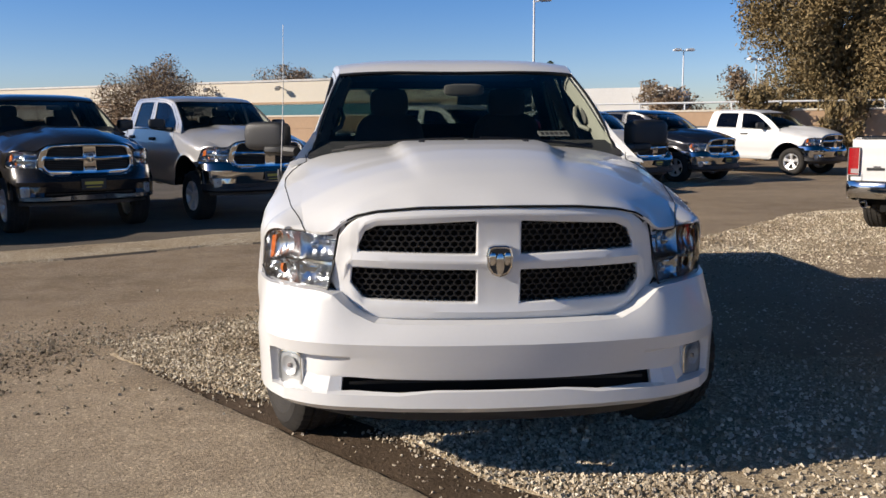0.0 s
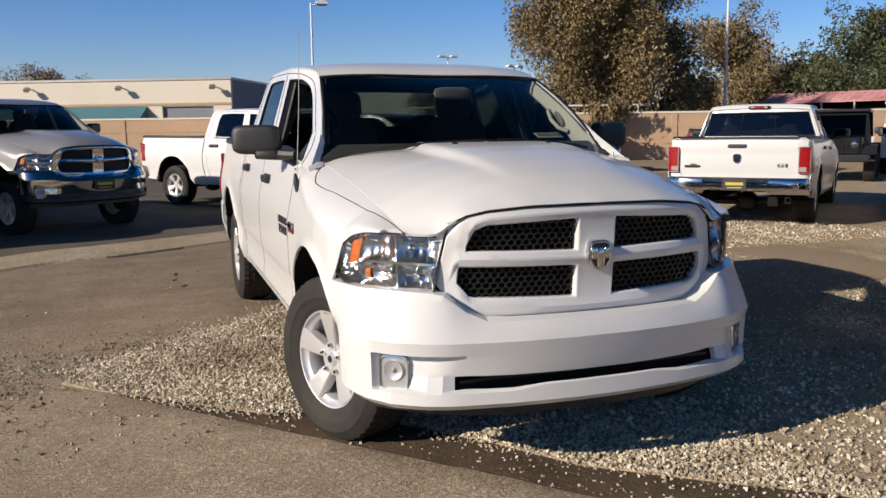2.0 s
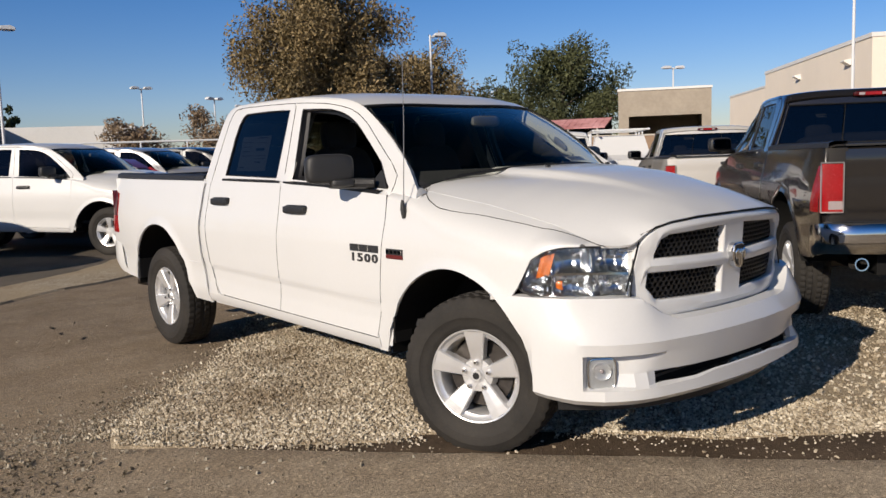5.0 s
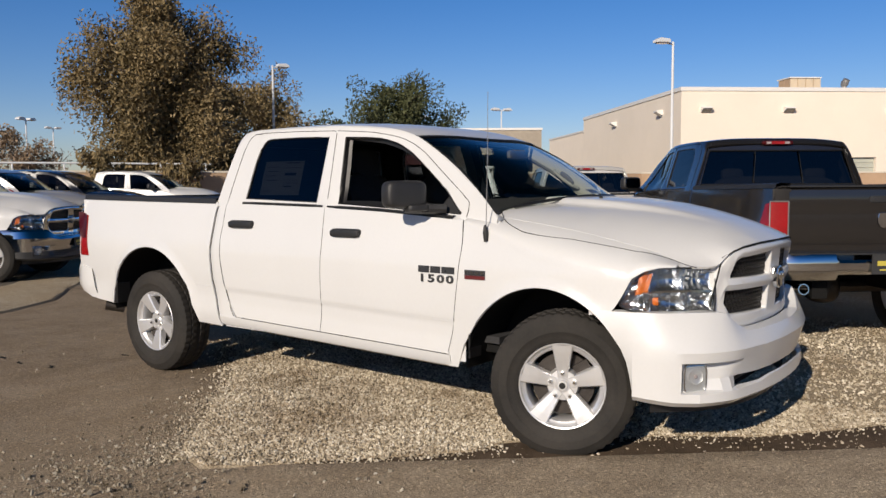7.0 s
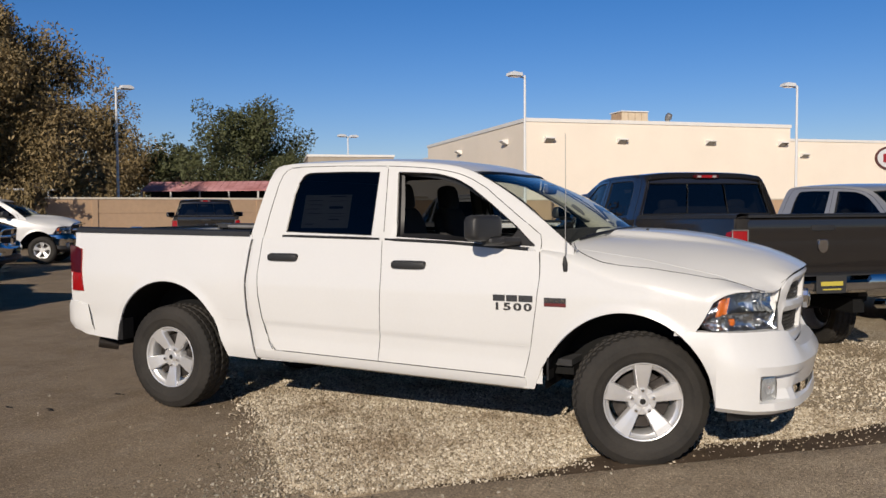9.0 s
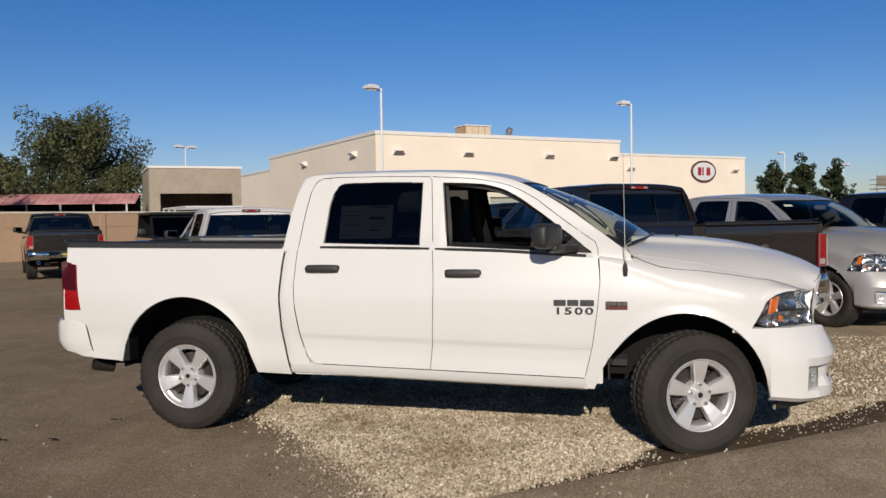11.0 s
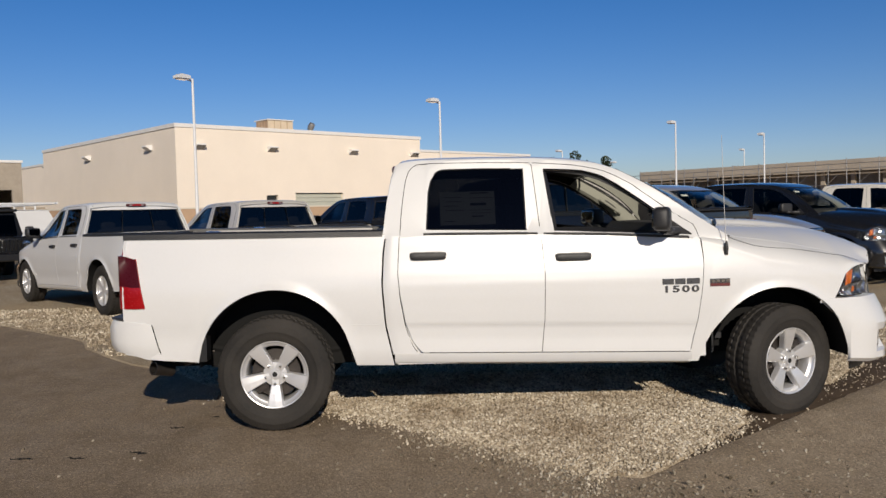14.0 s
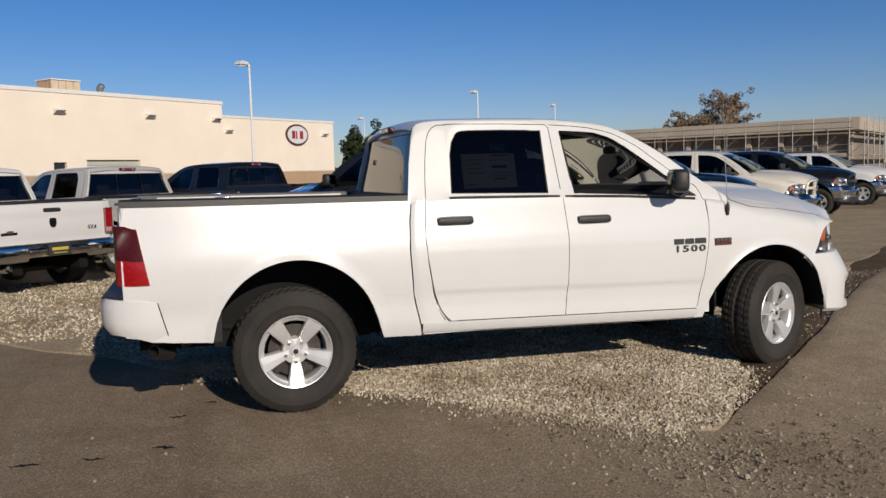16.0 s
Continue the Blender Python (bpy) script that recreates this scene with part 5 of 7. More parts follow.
        mk("fog_bezel", *upvf(moved(grid(rows, wrap=True), fq)), M_CHROME, fog)
        mk("fog_bowl", *upvf(moved(lathe([(-0.012, 0.040), (-0.009, 0.036), (-0.0055, 0.022), (-0.0045, 0.0)], 20, "y"), fq @ Matrix.Translation((0, -0.002, 0.012)))), M_ALLOY, fog)
        mk("fog_bulb", *upvf(moved(soft_box(0, -0.012, 0.012, 0.010, 0.008, 0.010, 2, 8, 6), fq)), M_CLEARLENS, fog)
        fl_ = mk("fog_lens", *upvf(moved(grid([[(x * f_, -0.008 - 0.012 * (1 - f_ * f_), z * f_) for f_ in (0.93, 0.7, 0.4, 0.02)] for x, z in ring], wrap=True), fq)), M_FOGLENS, fog)
        fl_.visible_shadow = False

    # grille: a surround with a cross and four openings
    def gy(x, z):
        return -0.813 + 0.16 * x * x + 0.30 * x ** 4 - 0.075 * (z - 0.9)

    def g_out(x):
        ax = abs(x)
        return lerp(ax, (0, 0.50, 0.54, 0.645), (0.680, 0.683, 0.695, 0.772)), lerp(ax, (0, 0.30, 0.46, 0.54, 0.60, 0.645), (1.123, 1.119, 1.105, 1.087, 1.056, 1.008))

    def g_x(x, z):
        f = min(1.0, max(0.0, (abs(x) - 0.50) / 0.145))
        return x * (1 + f * (lerp(z, (0.68, 0.82, 1.06), (0.525, 0.648, 0.600)) / 0.645 - 1))

    def g_low(x):
        ax = abs(x)
        return lerp(ax, (0.085, 0.50, 0.53, 0.565), (0.752, 0.764, 0.774, 0.825)), lerp(ax, (0.085, 0.565), (0.880, 0.888))

    def g_up(x):
        ax = abs(x)
        return lerp(ax, (0.085, 0.54), (0.942, 0.952)), lerp(ax, (0.085, 0.46, 0.51, 0.54), (1.070, 1.052, 1.030, 0.975))
    cols = sorted({-0.645, -0.63, -0.61, -0.59, -0.575, -0.565, -0.55, -0.54, -0.53, -0.51, -0.49, -0.46, -0.42, -0.37, -0.32, -0.27, -0.22, -0.17, -0.12, -0.085, -0.07, -0.035, 0.0})
    cols = cols + [-c for c in cols[-2::-1]]
    P = []
    for x in cols:
        o, l, h = g_out(x), g_low(x), g_up(x)
        zs = [o[0], (o[0] + l[0]) / 2, max(l[0], o[0] + 0.01), l[1], (l[1] + h[0]) / 2, h[0], min(h[1], o[1] - 0.01), (h[1] + o[1]) / 2 if h[1] < o[1] else o[1], o[1]]
        zs = [max(zs[0], min(zs[-1], z)) for z in zs]
        if abs(x) > 0.578:
            zs = list(np.linspace(o[0], o[1], 9))
        P.append([(g_x(x, z), gy(g_x(x, z), z) - (0.012 if k in (1, 4, 7) and abs(x) < 0.6 else 0.0), z) for k, z in enumerate(zs)])

    def g_skip(i, j):
        c = abs(cols[i] + cols[i + 1]) / 2
        return (j == 2 and 0.085 < c < 0.565) or (j == 5 and 0.085 < c < 0.54)
    gr = mk("grille", *deep(grid(up(P), skip=g_skip), 0.06), grille_mat, root, "crossbar grille surround", bevel=0.006, seg=2)
    rim_top = [(x, gy(x, g_out(x)[1]) - 0.003, g_out(x)[1] + 0.003 + dz) for x in cols[5:-5]]
    rim_low = [(g_x(x, g_out(x)[0]) * 1.004, gy(g_x(x, g_out(x)[0]), g_out(x)[0]) + 0.002, g_out(x)[0] - 0.004 + dz) for x in cols]
    rim_side = [(0.003 + g_x(0.645, z), gy(g_x(0.645, z), z) + 0.004, z + dz) for z in np.linspace(0.775, 1.0, 6)]
    mk("grille_seal", *tube(rim_low, 0.0045, n=5), M_DARK, gr, "dark gap round the grille")
    mk("grille_seal", *tube([(-p[0], p[1], p[2]) for p in rim_side] + [(-0.60, gy(0.6, 1.045) + 0.004, 1.060 + dz)] + rim_top + [(0.60, gy(0.6, 1.045) + 0.004, 1.060 + dz)] + rim_side[::-1], 0.0045, n=5), M_DARK, gr)
    back = [[(x, gy(x, z) + 0.06, z) for z in np.linspace(max(0.74, g_out(x)[0] + 0.01), g_out(x)[1] - 0.02, 6)] for x in np.linspace(-0.59, 0.59, 25)]
    mk("grille_backing", *grid(up(back)), M_DARK, gr)
    for s in (-1, 1):
        for nm, fn, x1 in (("lower", g_low, 0.562), ("upper", g_up, 0.537)):
            def lo_(x, f=fn):
                return f(x)[0]

            def hi_(x, f=fn):
                return f(x)[1]
            if hero:
                vf = hexes(0.09, x1, lo_, hi_, lambda x, z: gy(x, z) + 0.026)
            else:
                vf = join(*[grid([[(x, gy(x, 0.9) + 0.028, z0_ + d_) for d_ in (0, 0.008)] for x in np.linspace(0.09, x1 - 0.02, 8)]) for z0_ in np.linspace(lo_(0.3) + 0.012, hi_(0.3) - 0.02, 5)])
            vf = ([(s * v[0], v[1], v[2] + dz) for v in vf[0]], [f[::s] for f in vf[1]])
            mk("grille_mesh", *vf, M_TRIM, gr, "black honeycomb insert", smooth=False)
    shield = [(-0.040, 0.052), (-0.022, 0.058), (0.022, 0.058), (0.040, 0.052), (0.048, 0.02), (0.044, -0.02), (0.028, -0.046), (0.0, -0.056), (-0.028, -0.046), (-0.044, -0.02), (-0.048, 0.02)]
    em = mk("emblem", *upvf([prism([(x * 1.06, z * 1.08 + 0.918) for x, z in shield], -0.850, -0.815)][0]), M_CHROME, root, "chrome shield emblem", smooth=False, bevel=0.006)
    mk("emblem_inset", *upvf(prism([(x * 0.88, z * 0.88 + 0.918) for x, z in shield], -0.8535, -0.848)), M_TRIM, em, smooth=False)
    mk("emblem_mark", *upvf(join(soft_box(0, -0.855, 0.910, 0.018, 0.007, 0.042, 2.5, 10, 8), soft_box(-0.028, -0.855, 0.930, 0.015, 0.007, 0.026, 2.5, 10, 8), soft_box(0.028, -0.855, 0.930, 0.015, 0.007, 0.026, 2.5, 10, 8))), M_CHROME, em)

    for s in (-1, 1):      # painted bridge between hood, lamp and grille
        br = [[(s * x, gy(x, z) + 0.012 + 0.5 * max(0.0, x - 0.60), z) for z in (0.99, 1.02, 1.05 - 0.3 * max(0.0, x - 0.60))] for x in (0.585, 0.605, 0.63, 0.66)]
        mk("grille_bridge", *grid(up(br), s < 0), body, root)
    # head lamps
    lamp_plan = [(0.605, -0.711), (0.66, -0.690), (0.72, -0.658), (0.78, -0.618), (0.835, -0.568), (0.88, -0.513), (0.918, -0.447), (0.942, -0.390), (0.957, -0.335)]
    top = [1.002, 1.008, 1.014, 1.018, 1.020, 1.018, 1.000, 0.960, 0.850]
    bot = [0.795, 0.796, 0.796, 0.796, 0.796, 0.797, 0.799, 0.803, 0.828]

    def lamp_sheet(inset):
        P = []
        for k, (x, y) in enumerate(lamp_plan):
            q0, q1 = lamp_plan[max(0, k - 1)], lamp_plan[min(8, k + 1)]
            nn = Vector((q1[1] - q0[1], -(q1[0] - q0[0]))).normalized()
            row = []
            for j in range(7):
                z = bot[k] + (top[k] - bot[k]) * j / 6
                bul = 0.006 * math.sin(math.pi * j / 6) - inset
                lean = 0.10 * max(0.0, z - 0.80) * (1 if k < 5 else 0.35)
                x2 = x + (1 - j / 6) * (0.055, 0.02, 0.005, 0, 0, 0, 0, 0, 0)[k]
                row.append((-(x2 + nn.x * bul), y + nn.y * bul + lean, z))
            P.append(row)
        return P
    for a_, b_ in zip(both("headlamp", up(lamp_sheet(0.004)), M_LENS, root, label="clear wraparound headlamp"), (-1, 1)):
        a_.visible_shadow = False
        sgn = b_
        front, rear_ = lamp_sheet(0.014), lamp_sheet(0.080)
        facet = random.Random(5)
        tilt = [[facet.uniform(-1, 1) for _ in range(12)] for _ in range(12)]

        def bowl_pt(u, v, d):
            """A point at u along the lamp, v up it and d of its depth behind the lens."""
            i, j = min(7, int(u)), min(5, int(v * 6))
            fu, fv = u - i, v * 6 - j
            q = [Vector(S[i][j]).lerp(Vector(S[i + 1][j]), fu).lerp(Vector(S[i][j + 1]).lerp(Vector(S[i + 1][j + 1]), fu), fv) for S in (front, rear_)]
            p = q[0].lerp(q[1], d)
            return (-sgn * p.x, p.y, p.z + dz)

        def bowl_depth(u, v):
            u0, u1 = (0.15, 3.1) if u < 3.1 else ((3.1, 5.6) if u < 5.6 else (5.6, 8.0))
            v0, v1 = (0.02, 0.47) if v < 0.47 else (0.47, 0.98)
            a, b = min(1, max(0, (u - u0) / (u1 - u0))), min(1, max(0, (v - v0) / (v1 - v0)))
            d = 0.10 + 0.55 * (math.sin(math.pi * a) * math.sin(math.pi * b)) ** 0.6
            if v > 0.47 and 1.2 < u < 5.6:
                d += 0.05 * abs((u * 3.3) % 2 - 1)                              # upright flutes
            else:
                c, e = int(a * 5.99), int(b * 3.99)                             # square facets, each with its own lean
                d += 0.05 * (tilt[c][e] * ((a * 6) % 1 - 0.5) + tilt[e][c + 3] * ((b * 4) % 1 - 0.5)) + 0.03 * tilt[e + 5][c]
            return min(1.0, max(0.02, d))
        nu, nv = (112, 36) if hero else (40, 12)
        us_l, vs_l = np.linspace(0.0, 8.0, nu + 1), np.linspace(0.0, 1.0, nv + 1)
        mk("reflector", *grid([[bowl_pt(u, v, bowl_depth(u, v)) for v in vs_l] for u in us_l], sgn < 0), M_REFLECT, a_, auto=12)
        mk("lamp_divider", *grid([[bowl_pt(u, 0.47 + e, d) for e, d in ((-0.03, 0.30), (-0.022, 0.06), (0.022, 0.06), (0.03, 0.30))] for u in np.linspace(0.3, 5.4, 12)], sgn < 0), M_CHROME, a_)
        mk("turn_signal", *grid([[bowl_pt(u + 0.9 * (0.7 - v), v, 0.10 + 0.08 * abs((u * 2.4) % 2 - 1)) for v in np.linspace(0.46, 0.90, 6)] for u in np.linspace(5.55, 6.5, 11)], sgn < 0), M_AMBER, a_, "amber turn signal")
        mk("amber_bulb", *grid([[bowl_pt(u, v, 0.30 + 0.3 * math.hypot(u - 5.15, (v - 0.24) * 6) ** 2) for v in np.linspace(0.15, 0.33, 6)] for u in np.linspace(5.0, 5.4, 7)], sgn < 0), M_AMBER, a_, "amber marker bulb")
        for u_, v_ in ((1.9, 0.24), (2.3, 0.74)):
            c_ = Vector(bowl_pt(u_, v_, 0.55))
            mk("lamp_bulb", *soft_box(c_.x, c_.y, c_.z, 0.016, 0.022, 0.016, 2.2, 12, 8), M_CHROME, a_)
        edge = lamp_sheet(0.004)
        edge2 = lamp_sheet(0.07)
        for j in (0, 6):
            st = [[(sgn * -r1[j][0], r1[j][1], r1[j][2] + dz), (sgn * -r2[j][0], r2[j][1], r2[j][2] + dz)] for r1, r2 in zip(edge, edge2)]
            mk("bezel", *grid(st), M_REFLECT, a_)
        st = [[(sgn * -q[0], q[1], q[2] + dz), (sgn * -r[0], r[1], r[2] + dz)] for q, r in zip(edge[0], edge2[0])]
        mk("bezel", *grid(st), M_REFLECT, a_)
        loop_ = [r[0] for r in edge] + edge[-1][1:] + [r[6] for r in edge[-2::-1]] + edge[0][5::-1]
        mk("lamp_seal", *tube([(sgn * -q[0], q[1], q[2] + dz) for q in loop_], 0.0042, n=6), M_TRIM, a_, "thin dark seal round the lamp")

    for s in (-1, 1):
        edge_ = [Vector(r[6]) for r in lamp_sheet(0.002)]
        lt = [tuple(edge_[int(u)].lerp(edge_[int(u) + 1], u % 1)) for u in (2.55, 3.3, 4.05)]
        y_ = -0.575
        xh, ze = hood_edge(y_)
        fr = []
        for t in np.linspace(0, 1, 3):
            zs = max(1.026, ze - 0.17)
            fr.append((-(xh + (side_w(y_, zs) - xh) * (1 - (1 - t) ** 2.4)), y_, zs + (ze - zs) * (1 - t) + 0.001))
        st = [[(s * -q[0], q[1], q[2] + dz + 0.003), tuple((Vector((s * -q[0], q[1], q[2] + dz)) + Vector((s * -f[0], f[1], f[2] + dz))) / 2 + Vector((0, 0, 0.003))), (s * -f[0], f[1], f[2] + dz)] for q, f in zip(lt, fr)]
        mk("lamp_brow", *grid(st, s > 0), body, root)

    # doors below the belt, with real gaps
    def panel(y_a, y_b, z_lo, z_hi, n=18, mrow=14, out=0.0):
        P = []
        for i in range(n + 1):
            row = []
            for k in range(mrow + 1):
                z = z_lo + (z_hi - z_lo) * k / mrow
                ya, yb = y_a(z), y_b(z)
                y = ya + (yb - ya) * i / n
                zl = z_lo + rake(y)
                zz = zl + (belt(y) - 0.012 - zl) * k / mrow
                row.append((-(side_w(y, zz) + out), y, zz))
            P.append(row)
        return P
    doors = []
    for nm, ya, yb, hy, hz in (("front_door", lambda z: door_front(z), lambda z: door_split(z) - 0.002, 1.505, 1.135), ("rear_door", lambda z: door_split(z) + 0.002, door_back, 2.494, 1.166)):
        pr = both(nm, up(panel(ya, yb, 0.492, 1.29, mrow=40 if hero else 14)), body, root, solid=0.012)
        for d, sgn in zip(pr, (-1, 1)):
            x = side_w(hy, hz)
            mk("door_handle", *upvf(soft_box(sgn * (x + 0.012), hy, hz, 0.016, 0.122, 0.023, 6, 16, 8)), M_PLASTIC, d, "black door handle")
            mk("handle_recess", *upvf(soft_box(sgn * (x - 0.002), hy, hz, 0.006, 0.126, 0.030, 6, 16, 8)), M_TRIM, d)
            doors.append(d)
    if hero:
        for s in (-1, 1):
            cuts = [[(door_front(z), z) for z in np.linspace(0.478, 1.235, 24)], [(door_split(z), z) for z in np.linspace(0.50, 1.285, 20)],
                    [(door_back(z + 0.01) + 0.0015, z) for z in np.linspace(0.52, 1.30, 26)], [(y, 0.491 + rake(y)) for y in np.linspace(0.72, 2.50, 24)]]
            for cut in cuts:
                mk("door_cut", *tube([(s * (side_w(y, z) - 0.0012), y, z) for y, z in cut], 0.0026, n=5), M_DARK, root, "thin dark shut line of a door")
    # cab quarter, sill and the dark jamb behind the gaps
    P = []
    for k in range(13):
        z = 0.505 + (belt(2.7) - 0.505) * k / 12
        ya, yb = door_back(z) + 0.0035, bed_gap(z) - 0.005
        P.append([(-side_w(y, z) + 0.009 * max(0, (t - 0.55) / 0.45) ** 2, y, z) for t, y in [(t / 6, ya + (yb - ya) * t / 6) for t in range(7)]])
    both("cab_quarter", up(P), body, root, flip=False, solid=0.012)
    P = [[(-(side_w(y, z + rake(y)) + o), y, z + rake(y)) for z, o in ((0.403, -0.04), (0.420, -0.006), (0.452, 0.002), (0.486, -0.002))] for y in np.linspace(0.70, 2.735, 14)]
    both("sill", up(P), body, root, solid=0.012)
    P = [[(-(side_w(y, z) - 0.018), y, z) for z in np.linspace(0.43, belt(y) - 0.02, 8)] for y in np.linspace(0.60, 2.72, 14)]
    both("door_jamb", up(P), body, root)
    # window frames of the cab side
    def hole(y):
        if 0.67 <= y <= 1.672:
            return lerp(y, (0.67, 1.622, 1.637, 1.655, 1.672), (1.264, 1.315, 1.42, 1.58, 1.738)), lerp(y, (0.67, 0.72, 0.85, 1.0, 1.15, 1.24, 1.30, 1.40, 1.50, 1.672), (1.268, 1.304, 1.412, 1.526, 1.633, 1.683, 1.708, 1.731, 1.739, 1.746))
        if 1.815 <= y <= 2.5:
            return lerp(y, (1.815, 2.5), (1.322, 1.342)), lerp(y, (1.815, 2.1, 2.33, 2.38, 2.41, 2.435, 2.46, 2.48, 2.5), (1.752, 1.758, 1.757, 1.755, 1.746, 1.727, 1.68, 1.60, 1.345))
        return None
    ys = sorted({0.42, 0.5, 0.58, 0.64, 0.67, 0.69, 0.72, 0.76, 0.8, 0.85, 0.9, 0.95, 1.0, 1.05, 1.1, 1.15, 1.2, 1.24, 1.28, 1.34, 1.40, 1.5, 1.6, 1.622, 1.637, 1.655, 1.672, 1.72, 1.76, 1.815, 1.9, 2.0, 2.1, 2.2, 2.33, 2.38, 2.41, 2.435, 2.46, 2.48, 2.5, 2.55, 2.6, 2.63, 2.65, 2.68, 2.705, 2.73, 2.765, 2.795})
    P = []
    for y in ys:
        hh = hole(y)
        b_, t_ = belt(y) - (0.05 if y < 0.66 else 0.0125), max(roof_line(y), belt(y))
        if hh is None:
            hh = (b_ + (t_ - b_) * 0.25, b_ + (t_ - b_) * 0.75)
        l_, h_ = max(hh[0], b_ + 0.002), min(hh[1], t_ - 0.004)
        h_ = max(h_, l_ + 0.001)
        P.append([(-(side_w(y, b_) - 0.0006 if y > 0.66 else frame_w(y, b_)), y, b_)] + [(-frame_w(y, z), y, z) for z in (max(b_ + 0.006, (b_ + l_) / 2), l_, h_, (h_ + t_) / 2, t_ - 0.16 * (t_ - h_))] + [(-edge_w(y), y, t_)])

    def f_skip(i, j):
        return j == 2 and ((0.67 <= ys[i] and ys[i + 1] <= 1.672) or (1.815 <= ys[i] and ys[i + 1] <= 2.5))
    both("cab_frame", up(P), body, root, label="window pillars and roof rail", skip=f_skip, solid=0.03)
    both("frame_trim", up([[(min(q[0] + 0.036, -0.55), q[1], q[2] - 0.004) for q in r[1:]] for r in P if 0.6 < r[0][1] < 2.72]), M_SEAT, root, flip=False, label="dark inner trim of the window pillars",
         skip=lambda i, j: f_skip(i + sum(y <= 0.6 for y in ys), j + 1))
    # black belt strips and upper door seams
    for s in (-1, 1):
        for y0, y1 in ((0.70, 1.70), (1.74, 2.52)):
            st = [[(s * (side_w(y, belt(y)) + 0.001), y, belt(y) - 0.012), (s * (side_w(y, belt(y)) + 0.001), y, belt(y) + 0.004), (s * (frame_w(y, belt(y)) - 0.008), y, belt(y) + 0.008)] for y in np.linspace(y0, y1, 8)]
            mk("belt_strip", *grid(up(st), s < 0), M_TRIM, root, "black window belt strip")
        seam = [(s * (frame_w(y, z) + 0.0005), y, z + dz) for y, z in [(door_split(z), z) for z in np.linspace(1.31, 1.77, 8)] + [(y, seam_line(y)) for y in np.linspace(1.77, 2.55, 16)] + [(2.585, 1.777), (2.612, 1.745), (2.634, 1.684), (2.655, 1.56), (2.672, 1.42), (2.680, 1.31)]]
        mk("door_seam", *tube(seam, 0.0024, n=5), M_DARK, root)
        seam = [(s * (frame_w(y, z) + 0.0005), y, z + dz) for y, z in [(0.625, 1.25), (0.629, 1.29)] + [(y, seam_line(y)) for y in np.linspace(0.645, 1.748, 44)]]
        mk("door_seam", *tube(seam, 0.0024, n=5), M_DARK, root)
        # glass: the hero's front window is wound down
        wins = [("rear_window", [y for y in ys if 1.815 <= y <= 2.5], M_TINT)]
        if not (hero and s < 0):
            wins.append(("front_window", [y for y in ys if 0.67 <= y <= 1.672], M_BACKGLASS if not hero else M_GLASS))
        for nm, yy, gm in wins:
            gl = [[(s * (frame_w(y, z) - 0.010), y, z + dz) for z in np.linspace(hole(y)[0] - 0.003, hole(y)[1] + 0.003, 6)] for y in yy]
            g_ = mk(nm, *grid(gl, s < 0), gm, root, "dark tinted side window" if gm is M_TINT else "clear side window")
            g_.visible_shadow = gm is M_TINT
        # black window surrounds
        for yy in ([y for y in ys if 1.815 <= y <= 2.5], [y for y in ys if 0.67 <= y <= 1.672]):
            loop = [(s * (frame_w(y, hole(y)[0]) - 0.006), y, hole(y)[0] + dz) for y in yy] + [(s * (frame_w(y, hole(y)[1]) - 0.006), y, hole(y)[1] + dz) for y in yy[::-1]]
            mk("window_seal", *tube(loop + loop[:1], 0.007, n=5), M_TRIM, root)
            if hero and yy[0] < 1:      # the weatherstrip of the open window
                ring = [(y, hole(y)[0]) for y in yy] + [(y, hole(y)[1]) for y in yy[::-1]]
                lip = [(Vector(p), (Vector((1.36, 1.52)) - Vector(p)).normalized()) for p in ring]
                mk("window_channel", *grid([[(s * (frame_w(*(p + d * i_)) - o_), (p + d * i_).x, (p + d * i_).y) for i_, o_ in ((-0.004, 0.008), (0.006, 0.012), (0.010, 0.034), (0.034, 0.042))] for p, d in lip], s > 0, wrap=True), M_TRIM, root, "black weatherstrip of the side window")

    # roof, windscreen, pillars
    def roof_pt(u, y):
        t_ = roof_line(y)
        return (u * edge_w(y), y, t_ - 0.001 + 0.036 * (1 - abs(u) ** 3.6))
    us = np.linspace(-1, 1, 25)

    def y_front(u):
        return 1.085 + 0.075 * u * u
    P = [[roof_pt(u, y_front(u) + (2.715 - y_front(u)) * (j / 40) ** 1.3) for j in range(41)] for u in us]
    mk("roof", *grid(up(P)), body, root, solid=0.02)
    P = [[(u * (edge_w(y) - 0.07), y, z) for y, z in ((1.15 + 0.06 * u * u, 1.728), (1.4, 1.775), (2.0, 1.785), (2.60, 1.77))] for u in np.linspace(-1, 1, 7)]
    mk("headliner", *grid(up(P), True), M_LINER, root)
    base = [(u * 0.815, 0.27 + 0.24 * u * u, 1.350 - 0.078 * u * u) for u in us]
    tops = [(u * 0.690, y_front(u * 0.93) - 0.012, roof_pt(u * 0.93, y_front(u * 0.93))[2] - 0.006 - 0.012 * u * u) for u in us]
    P = [[tuple(Vector(b).lerp(Vector(t), k / 8) + Vector((0, -0.035, 0.03)) * math.sin(math.pi * k / 8)) for k in range(9)] for b, t in zip(base, tops)]
    ws = mk("windscreen", *grid(up(P)), M_GLASS, root, "laminated windscreen")
    ws.visible_shadow = False
